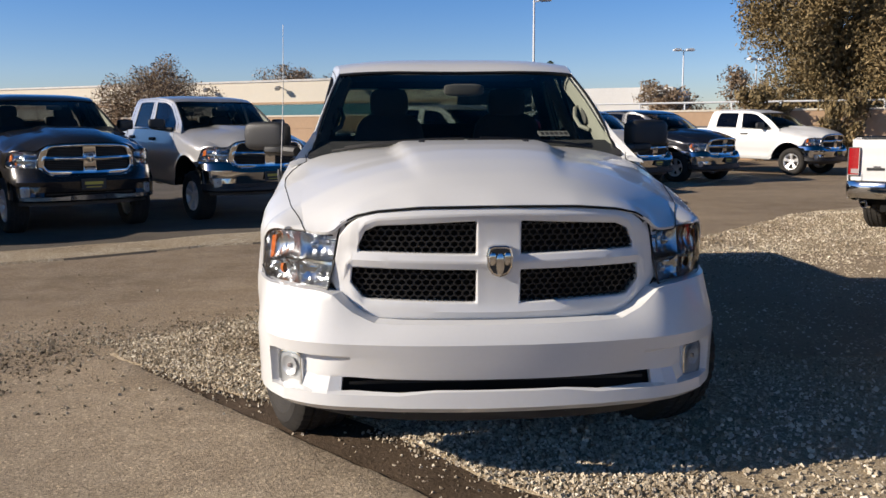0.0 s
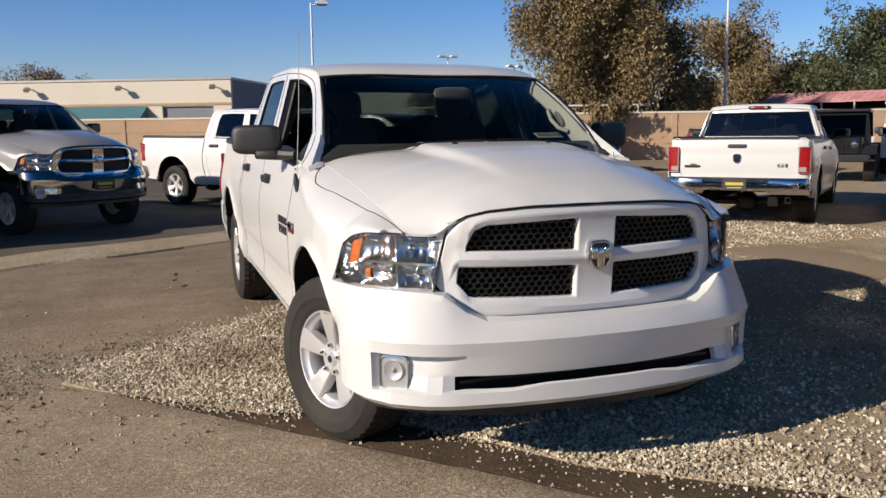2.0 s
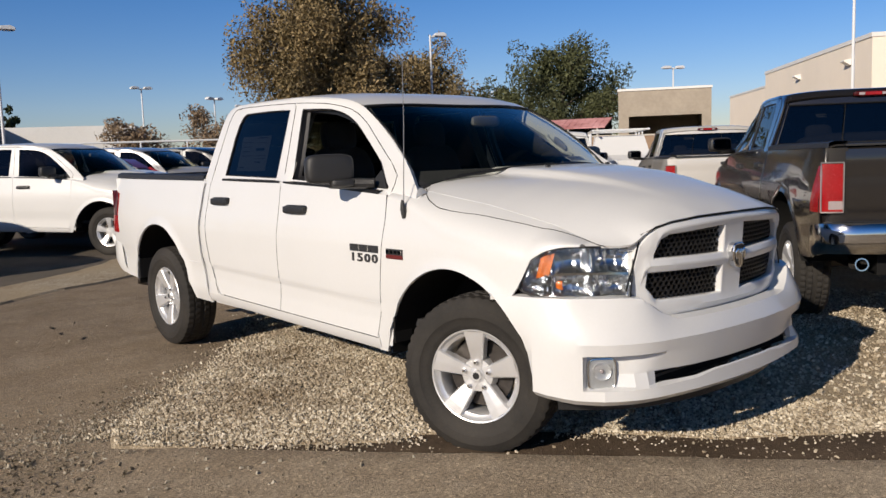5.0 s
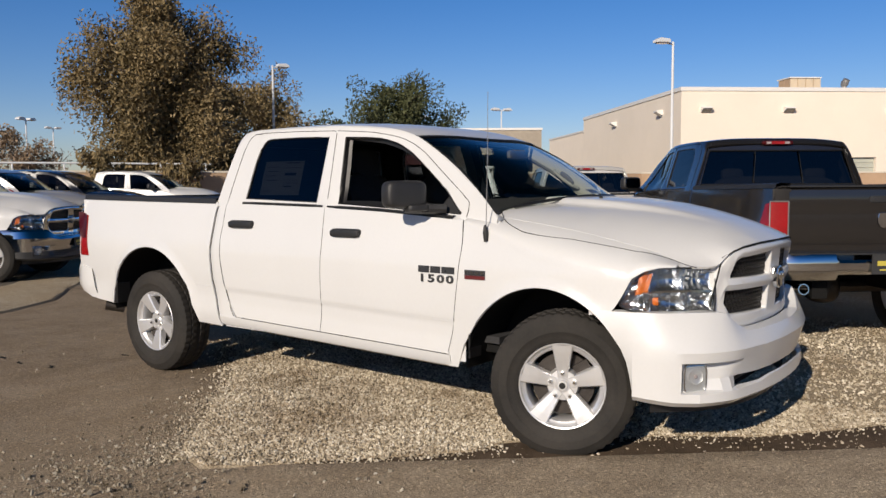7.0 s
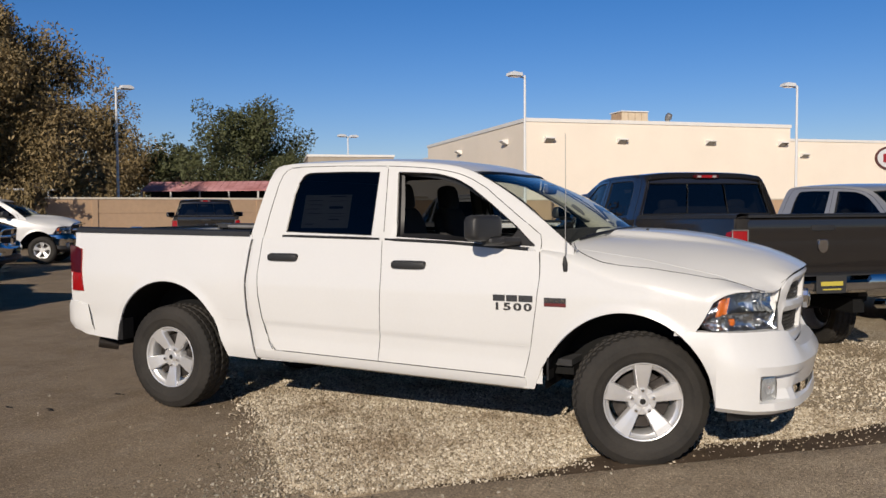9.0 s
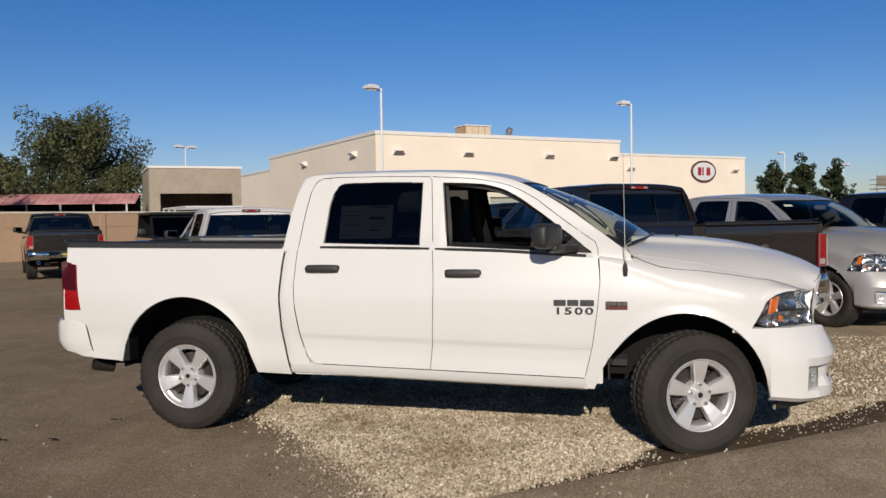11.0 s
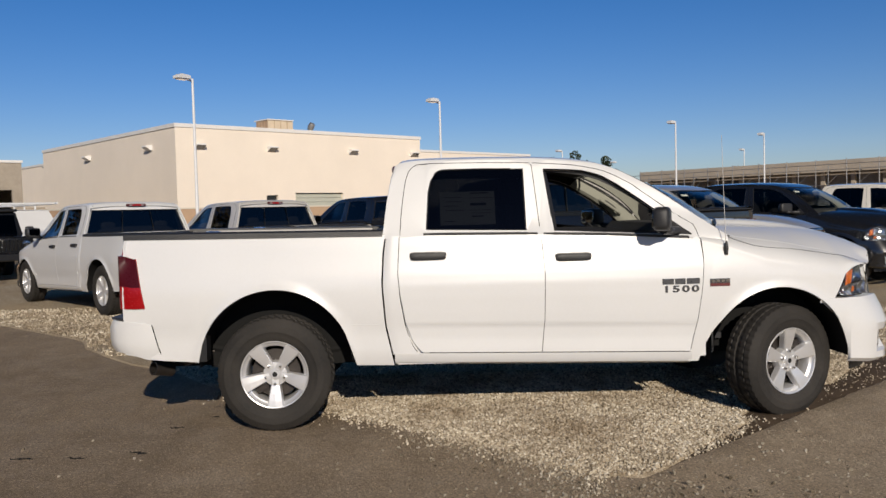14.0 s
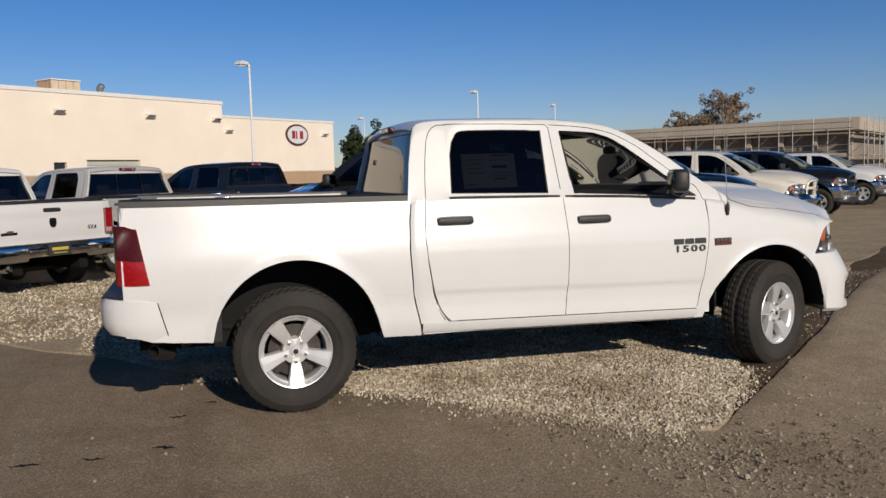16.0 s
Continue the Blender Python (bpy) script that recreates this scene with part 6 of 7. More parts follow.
    for s in (-1, 1):
        ei = [Vector(p) for p in (P[-1] if s > 0 else P[0])]
        top_ = [tuple(ei[0] + Vector((0, 0.004, 0.002))), (s * 0.875, 0.465, 1.272), (s * frame_w(0.43, 1.255), 0.43, 1.256)]
        low_ = [(s * 0.80, 0.455, 1.245), (s * 0.85, 0.405, 1.243), (s * 0.925, 0.40, 1.232)]
        mk("cowl_corner", *grid(up([[t_, tuple((Vector(t_) + Vector(l_)) / 2 + Vector((s * 0.004, -0.006, 0.006))), l_] for t_, l_ in zip(top_, low_)]), s > 0), body, root)
        yo = [0.43, 0.52, 0.61, 0.70, 0.79, 0.88, 0.97, 1.06, 1.145]
        st = [[tuple(a + Vector((0, 0.004, 0.002))), tuple(a.lerp(Vector((s * edge_w(y), y, roof_line(y))), 0.5) + Vector((s * 0.003, -0.002, 0.003))), (s * edge_w(y), y, roof_line(y))] for a, y in zip(ei, yo)]
        mk("pillar", *grid(up(st), s < 0), body, root)
        # pale trim on the sunlit left pillar; the right one coloured dark for shade
        mk("pillar_cover", *grid(up([[(q[0] * 0.985 - s * 0.006, q[1] + 0.014, q[2] - 0.008) for q in r] for r in st]), s > 0), M_PILLAR if s > 0 else M_SEAT, root)
        inner = M_PILLAR if s > 0 else M_SEAT
        plate_ = [[tuple(a + Vector((s * dx_, dy_, dz_))) for dx_, dy_, dz_ in ((-0.012, 0.010, -0.008), (-0.036, 0.045, -0.026), (-0.044, 0.105 - 0.004 * k_, -0.055), (-0.028, 0.150 - 0.006 * k_, -0.062))] for k_, a in enumerate(ei)]
        mk("pillar_trim", *grid(up(plate_), s < 0), inner, root, "pale inner trim of the windscreen pillar" if s > 0 else "")
        if hero:
            c_ = ei[4] + Vector((-0.042 * s, 0.078, -0.042))
            mk("grab_recess", *upvf(moved(soft_box(0, 0, 0, 0.010, 0.080, 0.024, 2.5, 14, 8), pose(c_.x, c_.y, c_.z, 36, 0, 0))), M_CABIN if s > 0 else M_SEAT, root)
            mk("grab_handle", *upvf(tube([tuple(c_ + Vector((-s * a_, b_, b_ * 0.72 - 0.012))) for a_, b_ in ((-0.01, -0.10), (0.035, -0.07), (0.05, 0.0), (0.035, 0.07), (-0.01, 0.10))], 0.012)), inner, root)
        mk("windscreen_seal", *tube([(p.x, p.y - 0.002, p.z + dz + 0.002) for p in ei], 0.007, n=5), M_TRIM, root)
    mk("windscreen_seal", *tube([(p[-1][0], p[-1][1] - 0.004, p[-1][2] + dz) for p in P], 0.010, n=5), M_TRIM, root)
    mk("cowl", *grid([[(u * 0.72, 0.36 + 0.12 * u * u + a_, 1.308 - 0.060 * u * u + b_ + dz) for a_, b_ in ((0.0, -0.02), (0.05, 0.0), (0.12, 0.018))] for u in us]), M_PLASTIC, root, "black plastic cowl")
    if hero:
        def on_glass(u, k, o):
            f = (u + 1) / 2 * 24
            i = min(23, int(f))
            q = Vector(P[i][0]).lerp(Vector(P[i + 1][0]), f - i).lerp(Vector(P[i][8]).lerp(Vector(P[i + 1][8]), f - i), k)
            return tuple(q + Vector((0, -o * 0.7, o)))
        for u0, u1 in ((-0.86, -0.12), (-0.02, 0.72)):
            wp = mk("wiper", *tube([on_glass(u0 + (u1 - u0) * t, 0.0 + 0.008 * t, 0.012) for t in (0.0, 0.3, 0.6)], 0.007, n=6), M_TRIM, root, "black wiper")
            mk("wiper_blade", *tube([on_glass(u0 + 0.08 + (u1 - u0) * t, 0.012 - 0.008 * t, 0.014) for t in (0.0, 0.25, 0.5, 0.75, 1.0)], 0.008, n=6), M_TRIM, wp)

    if tag:
        mk("windscreen_tag", *upvf(moved(box(-0.07, 0.07, -0.001, 0.001, -0.024, 0.024), pose(-0.50, 0.985, 1.665, -56, 0, -10))), M_PAPER, root, "white stock tag behind the windscreen", smooth=False)
    # cab back wall with its window
    zr = [0.50, 0.9, 1.28, 1.36, 1.53, 1.72, 1.785]
    ur = [-1, -0.93, -0.30, 0.30, 0.93, 1]

    def back_pt(u, z):
        y = 2.785 if z < 1.29 else 2.785 - 0.18 * (z - 1.29)
        w = side_w(2.7, z) - 0.05 if z < 1.29 else frame_w(2.72, z) - 0.004
        return (u * w, y - 0.03 * abs(u) ** 8, z)
    P = [[back_pt(u, z) for z in zr] for u in ur]
    mk("cab_back", *grid(up(P), True, lambda i, j: 1 <= i <= 3 and 3 <= j <= 4), body, root, solid=0.03)
    inner_ = [[(q[0] * 0.98, q[1] - 0.036, q[2]) for q in row] for row in P]
    mk("rear_trim", *grid(up(inner_), False, lambda i, j: 1 <= i <= 3 and 3 <= j <= 4), M_SEAT, root, "dark trim round the rear window")
    if hero:      # one broad pane that covers the opening
        pane = [[tuple(Vector(back_pt(u, z)) + Vector((0, 0.007, 0))) for z in (1.345, 1.45, 1.55, 1.65, 1.748)] for u in np.linspace(-0.955, 0.955, 17)]
        gl = mk("back_window", *grid(up(pane), True), M_REARGLASS, root, "broad lightly smoked rear window", solid=0.004)
        gl.visible_shadow = False
        mk("window_frame", *tube([tuple(Vector(back_pt(u, z)) + Vector((0, 0.004, 0))) for u, z in [(u, 1.345) for u in np.linspace(-0.955, 0.955, 17)] + [(u, 1.748) for u in np.linspace(0.955, -0.955, 17)] + [(-0.955, 1.345)]], 0.006, n=5), M_TRIM, gl)
    for i in (() if hero else (1, 2, 3)):
        gl = mk("back_window", *grid(up([[tuple(Vector(back_pt(u, z)) + Vector((0, -0.008, 0))) for z in (1.36, 1.53, 1.72)] for u in (ur[i], ur[i + 1])]), True), M_BACKGLASS, root, "smoked rear window")
        gl.visible_shadow = False
        mk("window_seal", *tube([tuple(Vector(back_pt(u, z)) + Vector((0, 0.002, dz))) for u, z in ((ur[i], 1.36), (ur[i + 1], 1.36), (ur[i + 1], 1.72), (ur[i], 1.72), (ur[i], 1.36))], 0.010, n=5), M_TRIM, root)
    cl = mk("brake_light", *upvf(soft_box(0, 2.712, 1.802, 0.17, 0.025, 0.024, 5)), M_REDDARK, root, "third brake light")
    mk("brake_lens", *upvf(box(-0.07, 0.07, 2.731, 2.743, 1.788, 1.816)), M_REDLENS, cl, smooth=False)
    for s in (-1, 1):
        mk("cargo_lens", *upvf(box(s * 0.10 - 0.025, s * 0.10 + 0.025, 2.731, 2.742, 1.790, 1.814)), M_CLEARLENS, cl, smooth=False)

    # bed
    ytail = 4.545 + dl
    P = []
    ny = 30 * fine
    for i in range(ny + 1):
        y = 2.80 + (ytail - 2.80) * i / ny
        lo = max(arch_z((R_ARCH[0] + dl, *R_ARCH[1:]), y), lerp(y - dl, (2.8, 3.0, 4.03, 4.3, 4.55), (0.430, 0.438, 0.494, 0.512, 0.56)))
        row = []
        hi = 1.318 + 0.02 * (y - 2.8) / 1.75
        for k in range(15):
            z = lo + (hi - lo) * k / 14
            f = max(0.0, 1 - (y - 2.8) / 0.25)
            yy = y + (bed_gap(z) + 0.006 - 2.80) * f
            row.append((-side_w(yy, z, dl), yy, z))
        row.append((-(side_w(y, hi) - 0.03), row[-1][1], hi + 0.012))
        row.append((-(side_w(y, hi) - 0.09), row[-2][1], hi + 0.010))
        P.append(row)
    both("bed_side", up(P), body, root, solid=0.012)
    inner = [[(-0.84, y, z) for z in (0.97, 1.33)] for y in (2.84, ytail - 0.03)]
    both("bed_inner", up(inner), M_PLASTIC if hero else body, root, flip=False)
    for s in (-1, 1):
        cap = [[(s * (side_w(y, 1.31, dl) - a_), y, 1.330 + 0.02 * (y - 2.8) / 1.75 + b_) for a_, b_ in ((-0.006, -0.022), (0.0, 0.012), (0.03, 0.024), (0.12, 0.020), (0.13, -0.02))] for y in np.linspace(2.80, ytail, 10)]
        mk("bed_rail_cap", *grid(up(cap), s < 0), M_PLASTIC, root, "black bed rail cap")
    mk("bed_floor", *upvf(box(-0.60, 0.60, 2.83, ytail - 0.03, 0.76, 0.80)), M_PLASTIC, root, smooth=False)
    mk("bed_front", *upvf(box(-0.86, 0.86, 2.82, 2.85, 0.50, 1.325)), body, root, smooth=False)
    mk("bed_front_cap", *upvf(box(-0.86, 0.86, 2.812, 2.862, 1.318, 1.345)), M_PLASTIC, root, smooth=False)
    # tailgate
    def tg_y(x, z):
        return ytail + 0.035 - 0.03 * x * x - 0.035 * max(0.0, z - 1.15) / 0.2 * 0.6
    zt = [0.66, 0.70, 0.73, 0.86, 0.90, 1.10, 1.16, 1.20, 1.28, 1.315, 1.33]
    P = [[(x, tg_y(x, z) - (0.012 if 0.73 <= z <= 0.86 else 0) + (0.014 if z > 1.19 and z < 1.32 else 0), z) for z in zt] + [(x, ytail - 0.02, 1.338)] for x in np.linspace(-0.795, 0.795, 13)]
    tg = mk("tailgate", *grid(up(P), True), body, root, "tailgate", solid=0.04)
    mk("tailgate_handle", *upvf(soft_box(0, tg_y(0, 1.24) + 0.014, 1.235, 0.13, 0.012, 0.028, 6)), M_PLASTIC, tg, "black tailgate handle")
    mk("tailgate_cap", *upvf(box(-0.80, 0.80, ytail - 0.03, ytail + 0.032, 1.338, 1.352)), M_PLASTIC, tg, smooth=False)
    mk("tail_emblem", *upvf(prism([(x * 1.15, z * 1.15 + 1.06) for x, z in shield], tg_y(0, 1.06) + 0.002, tg_y(0, 1.06) + 0.016)), M_CHROME, tg, "chrome shield emblem", smooth=False, bevel=0.004)
    if rear_text:
        lettering("4X4", 0.085, 0.004, M_TRIM, tg, pose(-0.60, tg_y(0.6, 0.97) + 0.004, 0.965 + dz, 90, 0, 180), "lettering", "4X4 in dark letters")
        mk("badge", *upvf(join(box(0.50, 0.72, tg_y(0.6, 1) + 0.001, tg_y(0.6, 1) + 0.007, 0.93, 0.965), box(0.55, 0.64, tg_y(0.6, 1) + 0.001, tg_y(0.6, 1) + 0.007, 0.97, 0.985))), M_TRIM, tg, "dark badge bars", smooth=False)
    # tail lamps round the corner
    for s in (-1, 1):
        plan_t = [(side_w(4.40, 1.0) + 0.001, 4.395), (side_w(4.47, 1.0) + 0.004, 4.47), (0.962, 4.525), (0.945, 4.562), (0.90, 4.583), (0.80, 4.588)]
        rows = []
        for k, (x, y) in enumerate(plan_t):
            zb, ztop = 0.868, lerp(k, (0, 1, 2, 3, 4, 5), (0.90, 1.20, 1.218, 1.222, 1.222, 1.222))
            rows.append([(s * (x + 0.008 + (side_w(4.4, z) - side_w(4.4, 1.0) if k < 3 else 0)), y + dl + (0.06 * (z - 0.885) / 0.33 if k == 0 else 0), z) for z in np.linspace(zb, max(ztop, 0.89) if k else 1.20, 8)])
        tl = mk("tail_lamp", *grid(up(rows), s < 0), M_REDLENS, root, "red wraparound tail lamp", solid=0.02)
        if hero:
            mk("lamp_upper", *grid(up([[(s * (abs(p[0]) + 0.0015), p[1] + 0.0015, p[2]) for p in r[3:]] for r in rows]), s < 0), M_REDDARK, tl)
        if not hero:
            ring = [rows[3][j] for j in range(8)] + [rows[4][7], rows[5][7]] + [rows[5][j] for j in range(7, -1, -1)] + [rows[4][0], rows[3][0]]
            mk("lamp_bezel", *tube([(p[0] * 1.004, p[1] + 0.004, p[2] + dz) for p in ring], 0.006, n=5), M_GALV, tl, "bright lamp surround")
        mk("reverse_lens", *grid(up([[(s * (abs(p[0]) + 0.002), p[1] + 0.002, 0.888 + 0.03 * k_) for k_ in range(3)] for p in [r[0] for r in rows[4:]]]), s < 0), M_CLEARLENS, tl)
        mk("bed_corner", *grid(up([[(s * (x - 0.022 + (side_w(4.4, z) - side_w(4.4, 1.0) if k < 3 else 0.0)), y + dl - 0.028, z) for z in np.linspace(0.60, 1.325, 9)] for k, (x, y) in list(enumerate(plan_t))[1:]]), s < 0), body, root)
    # rear bumper
    pl = [(0.976, 4.312), (0.986, 4.40), (0.98, 4.50), (0.955, 4.59), (0.89, 4.66), (0.75, 4.695), (0.45, 4.71), (0.42, 4.70), (0.0, 4.70)]
    pl = [(-x, y) for x, y in pl] + [(x, y) for x, y in pl[-2::-1]]
    P = []
    for x, y in pl:
        zb = lerp(y, (4.31, 4.40, 4.60, 4.70), (0.508, 0.522, 0.572, 0.575)) if abs(x) > 0.43 else 0.62
        zz = np.linspace(zb, lerp(y, (4.31, 4.42, 4.62), (0.758, 0.768, 0.790)) if abs(x) > 0.43 else 0.74, 6)
        slant = lerp(y, (4.31, 4.42), (0.26, 0.0)) if abs(x) > 0.9 else 0.0      # the seam leans back towards its top
        P.append([(x * (1 - 0.03 * max(0, (0.60 - z)) / 0.1), y + dl - (0.02 if k in (0, 5) and y > 4.45 else 0.0) - 0.12 * max(0.0, 0.66 - z) * (y > 4.45) + slant * (z - 0.58), z) for k, z in enumerate(zz)])
    rb = mk("rear_bumper", *grid(up(P), True), rear_mat, root, "rear bumper", solid=0.03)
    if hero:
        for e_ in (P[0], P[-1]):
            mk("bumper_cut", *tube([(q[0] * 1.001, q[1] - 0.002, q[2]) for q in e_], 0.0035, n=5), M_DARK, rb, "dark gap in front of the bumper end")
        for s in (-1, 1):
            for ya, yb in ((0.70, 1.70), (1.73, 2.65), (2.815, 3.03), (4.05, 4.33)):
                mk("body_crease", *tube([(s * (side_w(y, 0.684 + rake(y)) - 0.0005), y, 0.684 + rake(y)) for y in np.linspace(ya, yb, 8)], 0.0032, 0.0032, 6), body, root, "pressed crease line of the body side")
    mk("step_pad", *upvf(prism([(-0.93, 4.54 + dl), (-0.80, 4.68 + dl), (0.80, 4.68 + dl), (0.93, 4.54 + dl)], 0.783, 0.797, "xy")), M_PLASTIC, rb, "black step pad", smooth=False)
    if plate:
        pf = mk("plate_frame", *upvf(box(-0.16, 0.16, 4.705 + dl, 4.72 + dl, 0.625, 0.79)), M_INK, rb, "black dealer plate frame", smooth=False)
        mk("plate_print", *upvf(join(box(-0.12, 0.12, 4.7205 + dl, 4.7225 + dl, 0.695, 0.735), box(-0.10, 0.10, 4.7205 + dl, 4.7225 + dl, 0.655, 0.668))), M_YELLOW, pf, "yellow print bars", smooth=False)
        ff = mk("plate_frame", *upvf(box(-0.16, 0.16, -0.937, -0.920, 0.50, 0.645)), M_INK, bum, "black dealer plate frame", smooth=False) if not hero else None
        if ff:
            mk("plate_print", *upvf(join(box(-0.12, 0.12, -0.9395, -0.9375, 0.565, 0.605), box(-0.10, 0.10, -0.9395, -0.9375, 0.525, 0.538))), M_YELLOW, ff, "yellow print bars", smooth=False)
    for s in ((-1,) if hero else (-1, 1)):
        mk("exhaust_tip", *upvf(moved(lathe([(0, 0.038), (0, 0.047), (-0.15, 0.047), (-0.15, 0.036), (0.0, 0.036)], 18, "y"), pose(-0.835, 4.40, 0.44, 12, 0, 52) if hero else pose(s * 0.70, 4.66 + dl, 0.50, 6, 0, 0))), M_CHROME if not hero else M_STEEL, root, "exhaust tip")
    # chassis
    mk("underbody", *upvf(join(box(-0.55, -0.42, -0.55, 4.5 + dl, 0.40, 0.54), box(0.42, 0.55, -0.55, 4.5 + dl, 0.40, 0.54), box(-0.80, 0.80, 0.45, 2.80, 0.47, 0.52), box(-0.55, 0.55, -0.6, 0.5, 0.42, 0.75), box(-0.5, 0.5, 3.0, 4.4 + dl, 0.62, 0.70))), M_DARK, root, smooth=False)
    mk("rear_axle", *upvf(tube([(-0.80, 3.56 + dl, 0.39), (0.80, 3.56 + dl, 0.39)], 0.06)), M_STEEL, root)
    mk("front_axle", *upvf(tube([(-0.80, 0, 0.37), (0.80, 0, 0.37)], 0.045)), M_STEEL, root)
    mk("differential", *upvf(soft_box(0, 3.56 + dl, 0.38, 0.16, 0.17, 0.15, 2.5)), M_STEEL, root)
    for s, y in ((-1, 0.555), (1, 0.555), (-1, 4.035 + dl), (1, 4.035 + dl)):
        mk("mud_flap", *upvf(box(s * 0.92 - 0.06, s * 0.92 + 0.052, y - (0.0 if y < 2 else 0.04), y + 0.012, 0.46 if y < 2 else 0.50, 0.61 if y < 2 else 0.66)), M_TRIM, root, smooth=False)

    # mirrors
    for s in (-1, 1):
        hm = M_PLASTIC if mirrors == "black" else M_CHROME
        mi = mk("side_mirror", *upvf(moved(soft_box(0, 0, 0, 0.132, 0.058, 0.080, 4.5, 24, 14), pose(s * 1.096, 0.930, 1.380, 0, 0, 20 * s))), hm, root, "tall black door mirror" if mirrors == "black" else "chrome-capped door mirror")
        mk("mirror_arm", *upvf(join(tube([(s * 1.10, 0.925, 1.306), (s * 1.00, 0.86, 1.298), (s * 0.915, 0.765, 1.294)], 0.032, 0.028, 8), moved(soft_box(0, 0, 0, 0.07, 0.055, 0.022, 4), pose(s * 1.04, 0.89, 1.304, 0, 0, 25 * s)))), M_PLASTIC, mi)
        mk("mirror_glass", *upvf(moved(soft_box(0, 0.051, 0.0, 0.108, 0.010, 0.062, 6), pose(s * 1.096, 0.930, 1.380, 3, 0, 20 * s))), M_MIRROR, mi)
        sail = [(0.675, 1.266), (0.75, 1.330), (0.80, 1.365), (0.835, 1.280)]
        mk("mirror_sail", [(s * (frame_w(y, z) + o), y, z + dz) for o in (0.004, -0.02) for y, z in sail], [(0, 1, 2, 3), (7, 6, 5, 4), (0, 4, 5, 1), (1, 5, 6, 2), (2, 6, 7, 3), (3, 7, 4, 0)], M_PLASTIC, mi, smooth=False)

    # cabin
    mk("cabin_floor", *upvf(box(-0.84, 0.84, 0.45, 2.70, 0.53, 0.57)), M_SEAT, root, smooth=False)
    dash = [[(x, y, z) for y, z in ((0.45, 1.20), (0.47, 1.275), (0.62, 1.350), (0.82, 1.345), (0.93, 1.22), (0.90, 0.95), (0.80, 0.7))] for x in (-0.83, -0.4, 0, 0.4, 0.83)]
    mk("dashboard", *grid(up(dash)), M_SEAT, root, "dark grey dashboard", solid=0.02)
    for x in (-0.40, 0.40):
        st = mk("front_seat", *upvf(join(soft_box(x, 1.42, 0.86, 0.25, 0.28, 0.10), moved(soft_box(0, 0, 0.30, 0.24, 0.075, 0.33, 4), pose(x, 1.70, 0.90, -14, 0, 0)))), M_SEAT, root, "dark cloth front seat")
        mk("head_rest", *upvf(moved(soft_box(0, 0, 0, 0.13, 0.055, 0.10, 3.5), pose(x, 1.845, 1.585, -10, 0, 0))), M_SEAT, st)
    rs2 = mk("rear_seat", *upvf(join(soft_box(0, 2.35, 0.88, 0.70, 0.25, 0.09), moved(soft_box(0, 0, 0.26, 0.70, 0.07, 0.30, 5), pose(0, 2.60, 0.90, -10, 0, 0)))), M_SEAT, root, "dark cloth rear bench")
    for x in (-0.45, 0.45):
        mk("head_rest", *upvf(soft_box(x, 2.63, 1.46, 0.12, 0.05, 0.075, 3.5)), M_SEAT, rs2)
    sw = mk("steering_wheel", *upvf(moved(lathe([(0.0, 0.172), (0.012, 0.186), (0.0, 0.20), (-0.012, 0.186), (0.0, 0.172)], 28, "z"), pose(0.40, 1.04, 1.17, 62, 0, 0))), M_SEAT, root, "black steering wheel")
    mk("wheel_hub", *upvf(moved(join(soft_box(0, 0, -0.01, 0.065, 0.055, 0.03), box(-0.175, 0.175, -0.016, 0.016, -0.02, -0.006)), pose(0.40, 1.04, 1.17, 62, 0, 0))), M_SEAT, sw)
    for s in (-1, 1):
        pn = [[(s * (side_w(y, z) - 0.07), y, z) for z in (0.55, 0.95, 1.22, belt(y) - 0.01)] for y in np.linspace(0.75, 2.60, 8)]
        mk("door_trim", *grid(up(pn), s > 0), M_CABIN if hero else M_SEAT, root, "grey inner door trim")
        mk("pillar_trim", *upvf(tube([(s * 0.885, 1.735, 1.27), (s * 0.80, 1.735, 1.45), (s * 0.67, 1.745, 1.74)], 0.035)), M_CABIN if hero else M_SEAT, root)
    mk("rear_view_mirror", *upvf(soft_box(0.02, 0.86, 1.63, 0.115, 0.02, 0.034, 4)), M_CABIN, root, "interior mirror")

    # wheels
    for s in (-1, 1):
        for y in (0.0, 3.555 + dl):
            q = pose(s * 0.832, y + (0.04 if hero and not y else 0.0), 0.370 if hero and not y else 0.390, 0, 0, (steer if y == 0 else 0) + (180 if s > 0 else 0))
            wheel_obj(root, q @ pose(0, 0, 0, 0 if y == 0 and s < 0 else (180 if s < 0 else 25)), M_ALLOY, hero)
    return root


HERO = pickup("white crew-cab pickup with its front window down, parked on gravel", pose(0, 0, 0), M_WHITE, hero=True, steer=22.5, rear="paint", rear_text=False, plate=False, group="", name="pickup_truck")


def heading(deg):
    """The turn that lets a truck that faces -y face the compass direction deg (0 is +x, 90 is +y)."""
    return deg + 90


A1 = -54.5           # the left row
A2 = 41.3            # the row that shows its tails
A3 = A2 + 180        # the row that faces it


def at(x, y, a, back=0.0):
    """Pose of a truck from its front axle (or, with back, from its rear axle, which lies that far behind)."""
    d = Vector((math.cos(radians(a)), math.sin(radians(a)), 0))
    return pose(x + d.x * back, y + d.y * back, 0, 0, 0, heading(a))


